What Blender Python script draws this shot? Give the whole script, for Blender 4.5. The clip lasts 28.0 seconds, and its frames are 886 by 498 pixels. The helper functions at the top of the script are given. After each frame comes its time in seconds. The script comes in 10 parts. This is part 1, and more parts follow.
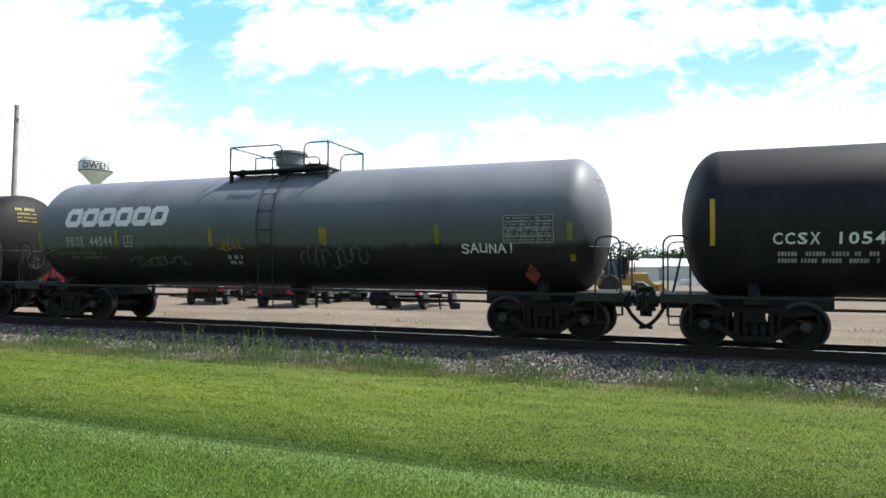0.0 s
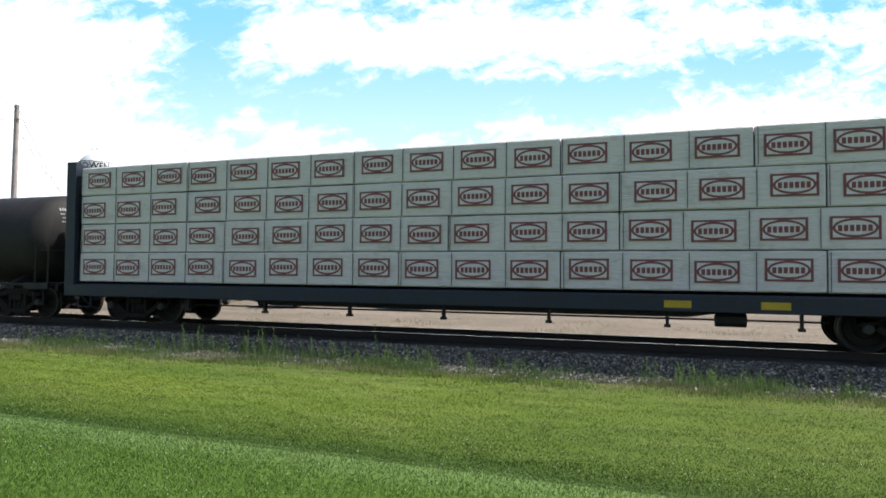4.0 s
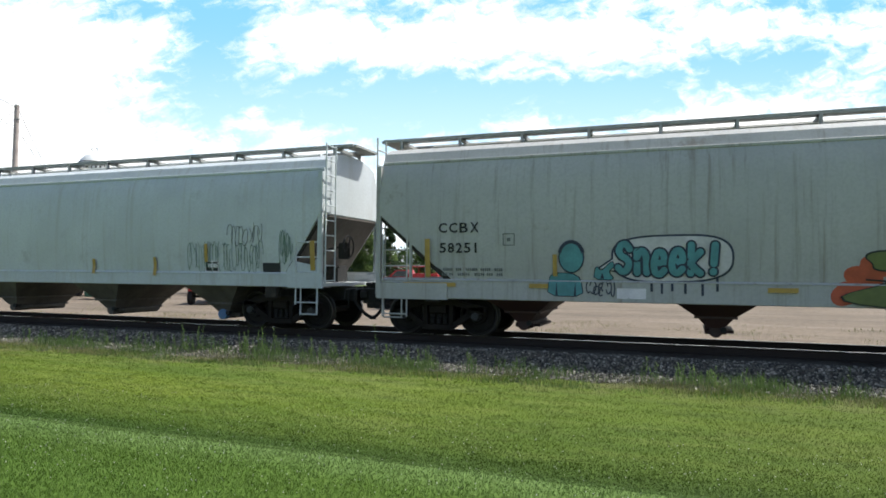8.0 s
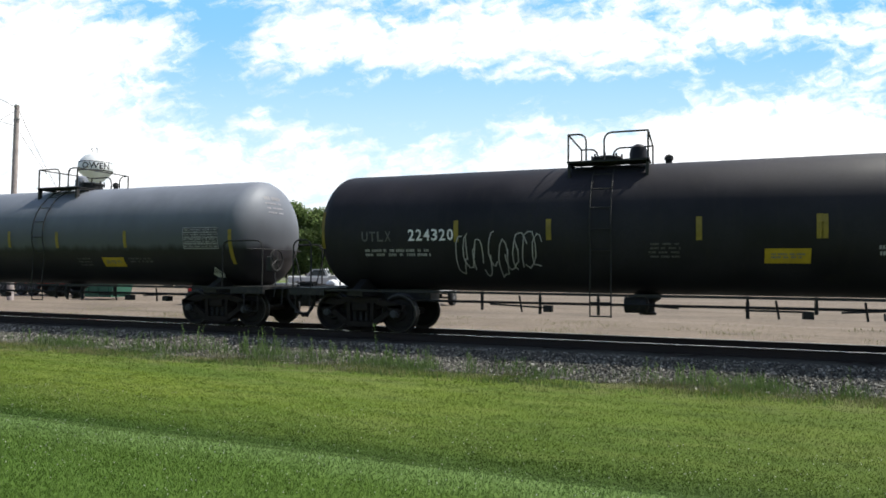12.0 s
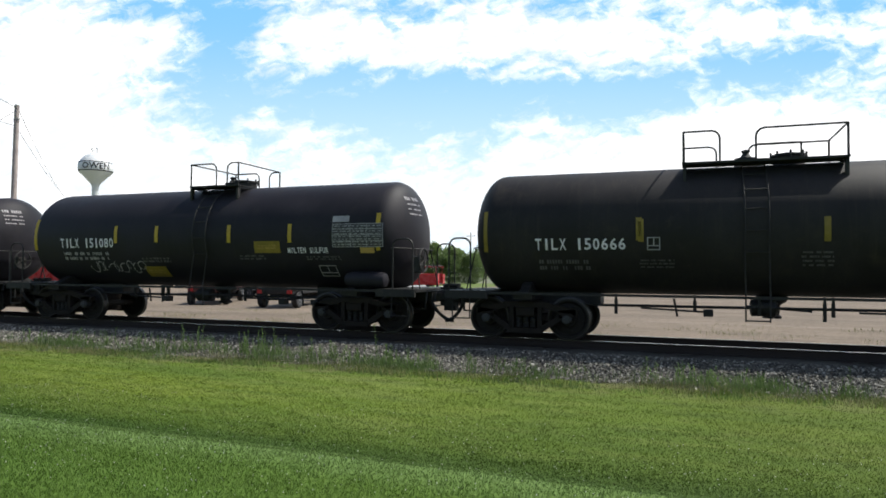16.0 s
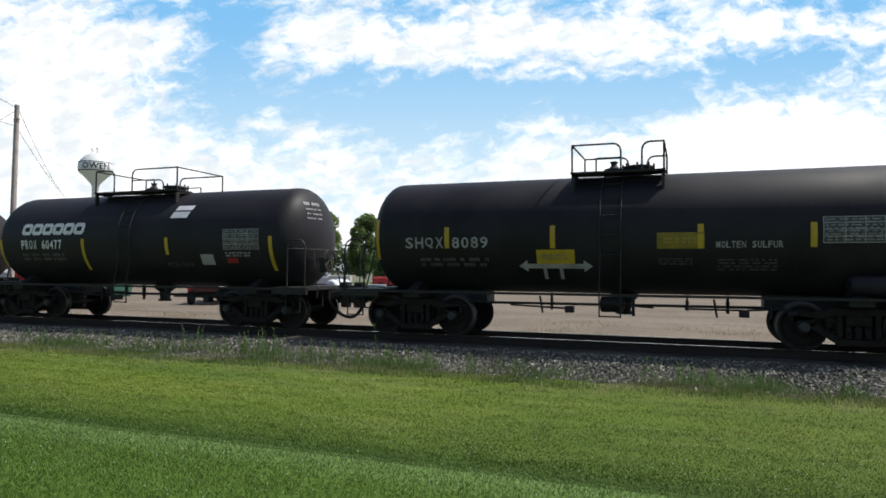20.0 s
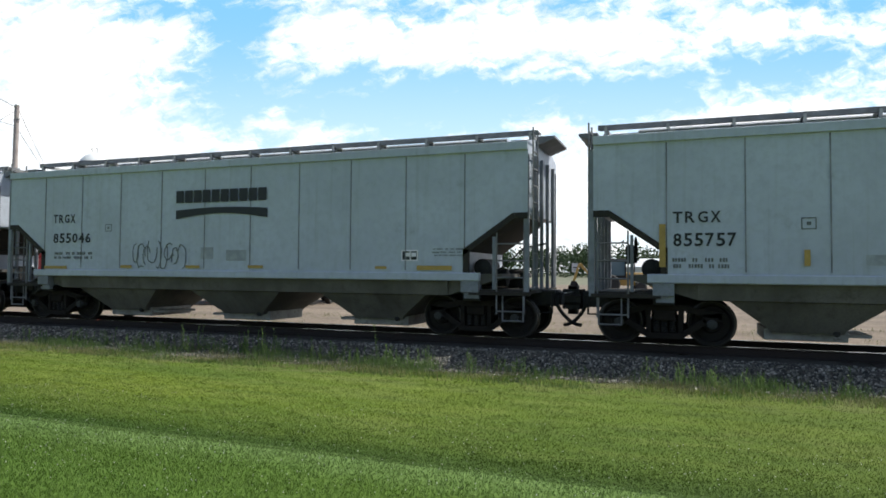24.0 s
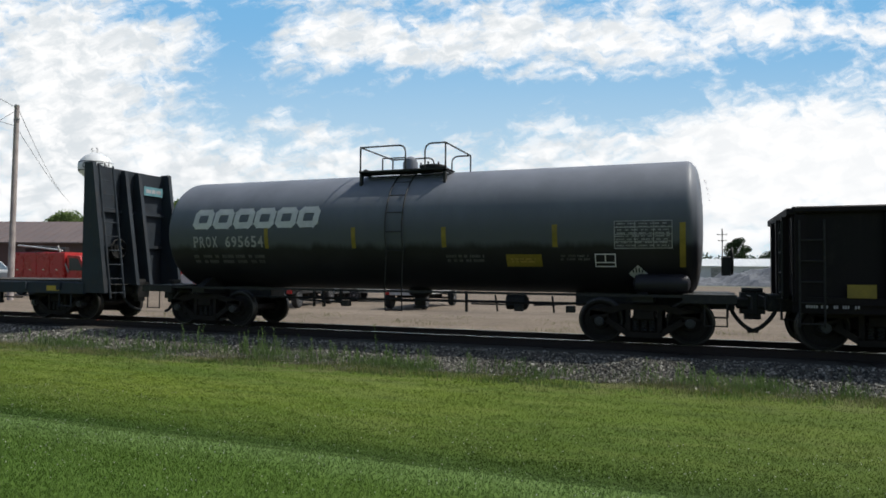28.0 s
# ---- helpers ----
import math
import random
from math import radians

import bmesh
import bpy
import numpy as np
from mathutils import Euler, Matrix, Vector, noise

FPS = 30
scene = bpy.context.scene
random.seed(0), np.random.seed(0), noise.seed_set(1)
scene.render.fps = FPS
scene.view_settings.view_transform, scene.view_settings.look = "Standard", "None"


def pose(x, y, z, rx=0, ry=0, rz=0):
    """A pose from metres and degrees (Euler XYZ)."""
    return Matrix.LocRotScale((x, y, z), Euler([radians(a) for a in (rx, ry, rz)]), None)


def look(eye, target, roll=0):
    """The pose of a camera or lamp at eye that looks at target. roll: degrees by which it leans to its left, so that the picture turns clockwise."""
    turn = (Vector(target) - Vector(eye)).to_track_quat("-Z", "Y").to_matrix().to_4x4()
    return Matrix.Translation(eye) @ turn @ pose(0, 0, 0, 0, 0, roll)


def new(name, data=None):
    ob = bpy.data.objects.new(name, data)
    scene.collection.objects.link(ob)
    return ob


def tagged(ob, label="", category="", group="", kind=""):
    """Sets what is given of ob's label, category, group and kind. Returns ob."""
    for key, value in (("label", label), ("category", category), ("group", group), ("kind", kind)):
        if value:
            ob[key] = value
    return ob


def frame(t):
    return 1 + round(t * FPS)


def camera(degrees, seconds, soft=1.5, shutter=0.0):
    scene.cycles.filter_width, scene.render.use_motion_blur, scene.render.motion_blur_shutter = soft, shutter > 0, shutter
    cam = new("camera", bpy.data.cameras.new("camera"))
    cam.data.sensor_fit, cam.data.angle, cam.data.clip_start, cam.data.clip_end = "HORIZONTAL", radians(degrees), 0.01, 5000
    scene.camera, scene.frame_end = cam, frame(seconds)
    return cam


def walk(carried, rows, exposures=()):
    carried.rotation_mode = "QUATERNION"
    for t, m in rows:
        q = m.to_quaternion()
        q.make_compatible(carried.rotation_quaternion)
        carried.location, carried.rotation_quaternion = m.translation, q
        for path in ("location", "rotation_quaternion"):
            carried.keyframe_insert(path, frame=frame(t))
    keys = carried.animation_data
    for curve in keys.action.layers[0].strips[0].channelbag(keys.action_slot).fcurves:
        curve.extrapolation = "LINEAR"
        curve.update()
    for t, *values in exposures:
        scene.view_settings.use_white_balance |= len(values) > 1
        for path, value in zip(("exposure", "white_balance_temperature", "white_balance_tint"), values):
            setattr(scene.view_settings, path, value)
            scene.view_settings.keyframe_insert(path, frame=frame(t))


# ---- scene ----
# The camera stands on the lawn and looks across a single railway track. The track runs along x; the near rail is y = 0
# and the tops of the rails are z = 0.
cam = camera(67.65, 28.0, soft=1.7)
EYE = Vector((0.0, -14.427, 1.459))
YAW, TILT = 0.35797, 0.03411
AIM = Vector((-math.sin(YAW) * math.cos(TILT), math.cos(YAW) * math.cos(TILT), math.sin(TILT)))
STAND = look(EYE, EYE + AIM * 20, 0.43)
EXPOSURES = [(0, 0.46), (3, 0.42), (6, 0.27), (8, 0.29), (11, 0.26), (12, 0.1), (15.2, 0.17), (16.5, -0.02), (18, -0.1), (20, -0.12), (22, -0.08), (24, 0.14), (26, 0.12), (26.6, -0.08), (27, -0.25), (28, -0.36)]
walk(cam, [(0, STAND), (28, STAND)], EXPOSURES)

# ---- world and sun ----
SUN_TURN, SUN_HEIGHT = radians(58), radians(56)
TO_SUN = Vector((math.sin(SUN_TURN) * math.cos(SUN_HEIGHT), math.cos(SUN_TURN) * math.cos(SUN_HEIGHT), math.sin(SUN_HEIGHT)))
world = bpy.data.worlds.new("sky")
scene.world = world
world.use_nodes = True
wn = world.node_tree
sky = wn.nodes.new("ShaderNodeTexSky")
sky.sky_type, sky.sun_disc = "NISHITA", False
sky.sun_elevation, sky.sun_rotation = SUN_HEIGHT, SUN_TURN
sky.air_density, sky.dust_density = 1.0, 2.0
wn.links.new(sky.outputs[0], wn.nodes["Background"].inputs[0])
wn.nodes["Background"].inputs[1].default_value = 0.13
sun_data = bpy.data.lights.new("sun", "SUN")
sun_data.energy, sun_data.angle, sun_data.color = 4.8, radians(0.6), (0.96, 0.95, 0.88)
sun = new("sun", sun_data)
sun.matrix_world = look(TO_SUN * 50, (0, 0, 0))


# ---- materials ----
def nodes_of(name):
    m = bpy.data.materials.new(name)
    m.use_nodes = True
    return m, m.node_tree, m.node_tree.nodes["Principled BSDF"]


def link(nt, a, b):
    nt.links.new(a, b)


def noise_node(nt, vec, scale, detail=4.0, rough=0.6):
    n = nt.nodes.new("ShaderNodeTexNoise")
    n.inputs["Scale"].default_value, n.inputs["Detail"].default_value = scale, detail
    n.inputs["Roughness"].default_value = rough
    link(nt, vec, n.inputs["Vector"])
    return n.outputs["Fac"]


def stretch(nt, vec, s, add=None):
    n = nt.nodes.new("ShaderNodeMapping")
    n.inputs["Scale"].default_value = s
    link(nt, vec, n.inputs["Vector"])
    if add is not None:
        link(nt, add, n.inputs["Location"])
    return n.outputs[0]


def ramp(nt, fac, lo, hi, a=0.0, b=1.0):
    n = nt.nodes.new("ShaderNodeMapRange")
    n.interpolation_type = "SMOOTHSTEP"
    n.inputs["From Min"].default_value, n.inputs["From Max"].default_value = lo, hi
    n.inputs["To Min"].default_value, n.inputs["To Max"].default_value = a, b
    link(nt, fac, n.inputs["Value"])
    return n.outputs[0]


def mixc(nt, fac, a, b):
    n = nt.nodes.new("ShaderNodeMix")
    n.data_type = "RGBA"
    if isinstance(fac, float):
        n.inputs[0].default_value = fac
    else:
        link(nt, fac, n.inputs[0])
    for i, v in ((6, a), (7, b)):
        if isinstance(v, tuple):
            n.inputs[i].default_value = (*v, 1)
        else:
            link(nt, v, n.inputs[i])
    return n.outputs[2]


def mathn(nt, op, a, b=0.0):
    n = nt.nodes.new("ShaderNodeMath")
    n.operation = op
    for i, v in ((0, a), (1, b)):
        if isinstance(v, (int, float)):
            n.inputs[i].default_value = v
        else:
            link(nt, v, n.inputs[i])
    return n.outputs[0]


def coords(nt, spread=37.0):
    """Object coordinates, shifted by each object's own random number."""
    tc, oi = nt.nodes.new("ShaderNodeTexCoord"), nt.nodes.new("ShaderNodeObjectInfo")
    add = nt.nodes.new("ShaderNodeVectorMath")
    add.operation = "ADD"
    mul = nt.nodes.new("ShaderNodeVectorMath")
    mul.operation = "SCALE"
    mul.inputs[0].default_value = (1, 1, 1)
    mul.inputs["Scale"].default_value = spread
    shift = mathn(nt, "MULTIPLY", oi.outputs["Random"], spread)
    comb = nt.nodes.new("ShaderNodeCombineXYZ")
    link(nt, shift, comb.inputs[0])
    link(nt, shift, comb.inputs[1])
    link(nt, tc.outputs["Object"], add.inputs[0])
    link(nt, comb.outputs[0], add.inputs[1])
    return add.outputs[0], oi.outputs["Random"]


def bump(nt, bsdf, height, strength, dist=0.01):
    n = nt.nodes.new("ShaderNodeBump")
    n.inputs["Strength"].default_value, n.inputs["Distance"].default_value = strength, dist
    link(nt, height, n.inputs["Height"])
    link(nt, n.outputs[0], bsdf.inputs["Normal"])


def surface(name, base, rough=0.6, metal=0.0, vary=0.25, scale=2.0, fine=30.0, bumpy=0.15, dirt=None, dirty=0.3,
            streak=0.0, streak_col=(0.08, 0.06, 0.045), spec=0.5, dist=0.006):
    """Paint or bare stuff with broad stains, fine grain, and drips that run down."""
    m, nt, b = nodes_of(name)
    vec, rnd = coords(nt)
    big, small = noise_node(nt, vec, scale), noise_node(nt, vec, fine, 3.0)
    dark = tuple(c * (1 - vary) for c in base)
    lite = tuple(min(1.0, c * (1 + vary)) for c in base)
    col = mixc(nt, ramp(nt, big, 0.3, 0.7), dark, lite)
    col = mixc(nt, ramp(nt, small, 0.35, 0.75, 0.0, 0.5), col, tuple(c * 0.8 for c in base))
    if dirt:
        col = mixc(nt, ramp(nt, noise_node(nt, vec, scale * 2.7, 6.0, 0.7), 0.66 - dirty * 0.5, 0.78, 0.0, 0.9), col, dirt)
    if streak:
        s = noise_node(nt, stretch(nt, vec, (2.9, 1.0, 0.12)), 2.2, 5.0, 0.65)
        col = mixc(nt, ramp(nt, s, 0.5, 0.75, 0.0, streak), col, streak_col)
    link(nt, col, b.inputs["Base Color"])
    link(nt, ramp(nt, big, 0.25, 0.75, max(0.03, rough - 0.1), min(1.0, rough + 0.1)), b.inputs["Roughness"])
    b.inputs["Metallic"].default_value = metal
    b.inputs["Specular IOR Level"].default_value = spec
    if bumpy:
        bump(nt, b, small, bumpy, dist)
    return m


def rusty_paint():
    m, nt, b = nodes_of("rusted tan paint")
    vec, rnd = coords(nt)
    geo = nt.nodes.new("ShaderNodeTexCoord")
    sep = nt.nodes.new("ShaderNodeSeparateXYZ")
    link(nt, geo.outputs["Object"], sep.inputs[0])
    streaks = noise_node(nt, stretch(nt, vec, (1.7, 1.0, 0.22)), 1.5, 6.0, 0.65)
    spots = noise_node(nt, stretch(nt, vec, (1.0, 1.0, 0.55)), 3.4, 9.0, 0.78)
    runs = noise_node(nt, stretch(nt, vec, (9.0, 1.0, 0.5)), 1.6, 6.0, 0.7)
    high = ramp(nt, sep.outputs[2], 1.4, 3.8, -0.17, 0.23)
    rust = mathn(nt, "ADD", mathn(nt, "ADD", streaks, mathn(nt, "MULTIPLY", spots, 0.6)), mathn(nt, "ADD", high, -0.32))
    rust = mathn(nt, "ADD", rust, mathn(nt, "MULTIPLY", runs, 0.18))
    tan = mixc(nt, ramp(nt, noise_node(nt, vec, 1.3), 0.3, 0.7), (0.56, 0.42, 0.25), (0.47, 0.28, 0.13))
    tan = mixc(nt, ramp(nt, runs, 0.5, 0.68, 0.0, 0.6), tan, (0.36, 0.17, 0.06))
    col = mixc(nt, ramp(nt, rust, 0.36, 0.56), tan, (0.46, 0.17, 0.05))
    col = mixc(nt, ramp(nt, rust, 0.56, 0.72), col, (0.22, 0.055, 0.022))
    col = mixc(nt, ramp(nt, rust, 0.70, 0.86), col, (0.11, 0.022, 0.012))
    link(nt, col, b.inputs["Base Color"])
    b.inputs["Roughness"].default_value = 0.75
    bump(nt, b, spots, 0.25, 0.006)
    return m


def sky_sheen_paint(name, top, low):
    """Dark tank paint; the sky's reflection is painted paler on its upper half and heads, with an uneven border and
    drips.
    """
    m, nt, b = nodes_of(name)
    vec, rnd = coords(nt)
    sep, tc = nt.nodes.new("ShaderNodeSeparateXYZ"), nt.nodes.new("ShaderNodeTexCoord")
    link(nt, tc.outputs["Object"], sep.inputs[0])
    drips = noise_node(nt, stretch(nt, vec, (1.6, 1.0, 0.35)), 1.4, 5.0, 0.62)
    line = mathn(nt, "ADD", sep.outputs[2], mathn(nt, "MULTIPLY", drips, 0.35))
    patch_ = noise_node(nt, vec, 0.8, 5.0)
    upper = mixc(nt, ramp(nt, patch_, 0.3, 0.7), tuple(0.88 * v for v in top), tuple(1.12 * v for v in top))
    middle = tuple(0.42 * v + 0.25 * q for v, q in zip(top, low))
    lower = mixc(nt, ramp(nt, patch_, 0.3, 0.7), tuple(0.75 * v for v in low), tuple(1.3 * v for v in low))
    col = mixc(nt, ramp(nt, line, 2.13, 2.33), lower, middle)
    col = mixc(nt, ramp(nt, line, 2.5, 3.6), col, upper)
    link(nt, col, b.inputs["Base Color"])
    b.inputs["Roughness"].default_value = 0.5
    b.inputs["Specular IOR Level"].default_value = 0.3
    bump(nt, b, noise_node(nt, vec, 22.0, 3.0), 0.05, 0.006)
    return m


def mown(nt, vec, col):
    """Bands that the mower left: the fresh strip next to the camera, a darker pass behind it, then yellower grass."""
    sep = nt.nodes.new("ShaderNodeSeparateXYZ")
    link(nt, vec, sep.inputs[0])
    w = mathn(nt, "ADD", sep.outputs[1], mathn(nt, "MULTIPLY", noise_node(nt, vec, 0.9, 3.0), 0.12))
    broad = noise_node(nt, stretch(nt, vec, (0.13, 0.75, 1.0)), 1.0, 4.0, 0.55)
    wisps = noise_node(nt, stretch(nt, vec, (0.5, 3.2, 1.0)), 1.0, 5.0, 0.6)
    mottle = noise_node(nt, stretch(nt, vec, (1.4, 2.6, 1.0)), 1.0, 5.0, 0.65)
    fine = noise_node(nt, stretch(nt, vec, (13.0, 22.0, 1.0)), 1.0, 4.0, 0.7)
    col = mixc(nt, ramp(nt, broad, 0.46, 0.64, 0.0, 0.75), col, (0.077, 0.129, 0.017))
    col = mixc(nt, ramp(nt, broad, 0.46, 0.30, 0.0, 0.7), col, (0.152, 0.198, 0.024))
    col = mixc(nt, ramp(nt, wisps, 0.5, 0.62, 0.0, 0.6), col, (0.164, 0.202, 0.045))
    col = mixc(nt, ramp(nt, wisps, 0.45, 0.34, 0.0, 0.55), col, (0.074, 0.117, 0.019))
    col = mixc(nt, ramp(nt, mottle, 0.52, 0.7, 0.0, 0.5), col, (0.077, 0.111, 0.024))
    col = mixc(nt, ramp(nt, mottle, 0.42, 0.27, 0.0, 0.45), col, (0.148, 0.155, 0.045))
    col = mixc(nt, ramp(nt, fine, 0.5, 0.7, 0.0, 0.42), col, (0.055, 0.090, 0.012))
    col = mixc(nt, ramp(nt, fine, 0.42, 0.28, 0.0, 0.38), col, (0.205, 0.255, 0.050))
    # the darker pass behind the fresh strip
    col = mixc(nt, ramp(nt, mathn(nt, "ADD", w, mathn(nt, "MULTIPLY", broad, 1.8)), -5.6, -7.5, 0.0, 0.75), col, (0.062, 0.112, 0.014))
    col = mixc(nt, ramp(nt, w, -7.9, -8.35, 0.0, 0.75), col, (0.036, 0.078, 0.010))
    # worn, half-dry patches towards the stones
    dry = noise_node(nt, stretch(nt, vec, (1.3, 2.6, 1.0)), 1.0, 5.0, 0.7)
    col = mixc(nt, mathn(nt, "MULTIPLY", ramp(nt, w, -4.9, -3.0), ramp(nt, dry, 0.46, 0.60, 0.0, 0.8)), col, (0.165, 0.146, 0.074))
    bare = noise_node(nt, stretch(nt, vec, (1.9, 3.4, 1.0)), 1.0, 5.0, 0.7)
    edge = mathn(nt, "ADD", sep.outputs[1], mathn(nt, "MULTIPLY", bare, 1.9))
    col = mixc(nt, ramp(nt, edge, -2.35, -1.75, 0.0, 0.95), col, (0.098, 0.088, 0.060))
    # lawn colour darkened along +x to offset the sun's brightening there
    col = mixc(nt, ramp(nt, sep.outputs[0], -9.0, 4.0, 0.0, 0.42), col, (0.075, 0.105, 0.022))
    strip = mixc(nt, ramp(nt, mathn(nt, "ADD", w, mathn(nt, "MULTIPLY", mottle, 0.7)), -8.15, -8.95), (0.160, 0.246, 0.078), (0.082, 0.150, 0.022))
    strip = mixc(nt, ramp(nt, broad, 0.44, 0.62, 0.0, 0.3), strip, (0.075, 0.120, 0.015))
    strip = mixc(nt, ramp(nt, fine, 0.48, 0.66, 0.0, 0.55), strip, (0.050, 0.084, 0.010))
    # pale speckle paints the blades' bright highlights into the colour
    strip = mixc(nt, ramp(nt, fine, 0.44, 0.30, 0.0, 0.65), strip, (0.195, 0.280, 0.078))
    return mixc(nt, ramp(nt, w, -8.42, -8.47, 0.0, 0.97), col, strip)


def ground_mat(name, a, b_, c, scale=0.6, fine=14.0, rough=0.95, bumpy=0.5, stripes=False):
    m, nt, b = nodes_of(name)
    tc = nt.nodes.new("ShaderNodeTexCoord")
    vec = tc.outputs["Object"]
    big, mid, small = noise_node(nt, vec, scale, 5.0), noise_node(nt, vec, scale * 7, 5.0), noise_node(nt, vec, fine, 6.0, 0.7)
    col = mixc(nt, ramp(nt, big, 0.35, 0.65), a, b_)
    col = mixc(nt, ramp(nt, mid, 0.45, 0.75, 0.0, 0.6), col, c)
    col = mixc(nt, ramp(nt, small, 0.4, 0.7, 0.0, 0.15 if stripes else 0.55), col, tuple(0.45 * v for v in a))
    if stripes:
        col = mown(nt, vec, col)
    link(nt, col, b.inputs["Base Color"])
    b.inputs["Roughness"].default_value = rough
    b.inputs["Specular IOR Level"].default_value = 0.2
    bump(nt, b, small, 0.15 if stripes else bumpy, 0.03)
    return m


def yard_mat():
    """Packed tan gravel: wheel tracks along the yard, damp and dusty patches, pebbles."""
    m, nt, b = nodes_of("pale gravel yard")
    vec = nt.nodes.new("ShaderNodeTexCoord").outputs["Object"]
    tracks = noise_node(nt, stretch(nt, vec, (0.035, 0.55, 1.0)), 1.0, 4.0, 0.6)
    patches, pebbles, grit = noise_node(nt, vec, 0.16, 6.0, 0.65), noise_node(nt, vec, 7.0, 6.0, 0.75), noise_node(nt, vec, 26.0, 3.0)
    col = mixc(nt, ramp(nt, patches, 0.35, 0.65), (0.175, 0.137, 0.102), (0.225, 0.178, 0.134))
    col = mixc(nt, ramp(nt, tracks, 0.5, 0.68, 0.0, 0.6), col, (0.108, 0.088, 0.072))
    col = mixc(nt, ramp(nt, tracks, 0.42, 0.28, 0.0, 0.5), col, (0.26, 0.212, 0.168))
    col = mixc(nt, ramp(nt, pebbles, 0.5, 0.66, 0.0, 0.8), col, (0.06, 0.05, 0.043))
    col = mixc(nt, ramp(nt, pebbles, 0.42, 0.28, 0.0, 0.7), col, (0.36, 0.30, 0.24))
    col = mixc(nt, ramp(nt, grit, 0.6, 0.75, 0.0, 0.5), col, (0.36, 0.32, 0.28))
    lumps = noise_node(nt, stretch(nt, vec, (0.5, 2.2, 1.0)), 1.0, 6.0, 0.75)
    col = mixc(nt, ramp(nt, lumps, 0.52, 0.66, 0.0, 0.6), col, (0.092, 0.076, 0.062))
    link(nt, col, b.inputs["Base Color"])
    b.inputs["Roughness"].default_value = 0.95
    b.inputs["Specular IOR Level"].default_value = 0.2
    bump(nt, b, pebbles, 0.6, 0.04)
    return m


def leaf_mat(name, a, b_, scale=3.0, through_=0.35, lawn=False):
    """Leaves and blades, varied piece by piece, that let some light through."""
    m, nt, b = nodes_of(name)
    geo = nt.nodes.new("ShaderNodeNewGeometry")
    tc = nt.nodes.new("ShaderNodeTexCoord")
    col = mixc(nt, geo.outputs["Random Per Island"], a, b_)
    col = mixc(nt, ramp(nt, noise_node(nt, tc.outputs["Object"], scale, 3.0), 0.35, 0.7, 0.0, 0.6), col, tuple(v * 0.6 for v in a))
    if lawn:
        shade = mathn(nt, "ADD", mathn(nt, "MULTIPLY", geo.outputs["Random Per Island"], 0.9), 0.56)
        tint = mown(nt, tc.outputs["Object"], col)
        sc = nt.nodes.new("ShaderNodeVectorMath")
        sc.operation = "SCALE"
        link(nt, tint, sc.inputs[0])
        link(nt, shade, sc.inputs["Scale"])
        col = sc.outputs[0]
    link(nt, col, b.inputs["Base Color"])
    b.inputs["Roughness"].default_value = 0.6
    b.inputs["Specular IOR Level"].default_value = 0.25
    tr = nt.nodes.new("ShaderNodeBsdfTranslucent")
    link(nt, col, tr.inputs[0])
    mx = nt.nodes.new("ShaderNodeMixShader")
    mx.inputs[0].default_value = through_
    link(nt, b.outputs[0], mx.inputs[1])
    link(nt, tr.outputs[0], mx.inputs[2])
    link(nt, mx.outputs[0], nt.nodes["Material Output"].inputs[0])
    return m


def stone_mat(name, a, b_, c):
    m, nt, b = nodes_of(name)
    geo = nt.nodes.new("ShaderNodeNewGeometry")
    tc = nt.nodes.new("ShaderNodeTexCoord")
    col = mixc(nt, ramp(nt, geo.outputs["Random Per Island"], 0.1, 0.8), a, b_)
    col = mixc(nt, ramp(nt, geo.outputs["Random Per Island"], 0.78, 0.96), col, c)
    col = mixc(nt, ramp(nt, noise_node(nt, tc.outputs["Object"], 60.0, 3.0), 0.4, 0.7, 0.0, 0.5), col, a)
    link(nt, col, b.inputs["Base Color"])
    b.inputs["Roughness"].default_value = 0.85
    return m


def wrap_mat(name, base, soiled, rough):
    """Loose sheeting with folds that run aslant, soft dents and smudges."""
    m, nt, b = nodes_of(name)
    vec, rnd = coords(nt)
    turn = nt.nodes.new("ShaderNodeMapping")
    turn.inputs["Rotation"].default_value = (0, radians(32), 0)
    turn.inputs["Scale"].default_value = (0.7, 1.0, 3.2)
    link(nt, vec, turn.inputs["Vector"])
    folds, dents, fine = noise_node(nt, turn.outputs[0], 2.6, 3.0, 0.55), noise_node(nt, vec, 1.7, 3.0), noise_node(nt, vec, 14.0, 4.0)
    ridge = ramp(nt, mathn(nt, "ABSOLUTE", mathn(nt, "SUBTRACT", folds, 0.5)), 0.0, 0.16, 1.0, 0.0)
    height = mathn(nt, "ADD", mathn(nt, "ADD", mathn(nt, "MULTIPLY", ridge, 0.5), dents), mathn(nt, "MULTIPLY", fine, 0.12))
    col = mixc(nt, ramp(nt, noise_node(nt, vec, 2.3, 6.0, 0.7), 0.48, 0.75, 0.0, 0.6), base, soiled)
    link(nt, col, b.inputs["Base Color"])
    b.inputs["Roughness"].default_value = rough
    bump(nt, b, height, 0.4, 0.04)
    return m


def glass_mat(name, tint):
    m, nt, b = nodes_of(name)
    b.inputs["Base Color"].default_value = (*tint, 1)
    b.inputs["Roughness"].default_value = 0.05
    b.inputs["Specular IOR Level"].default_value = 0.8
    return m


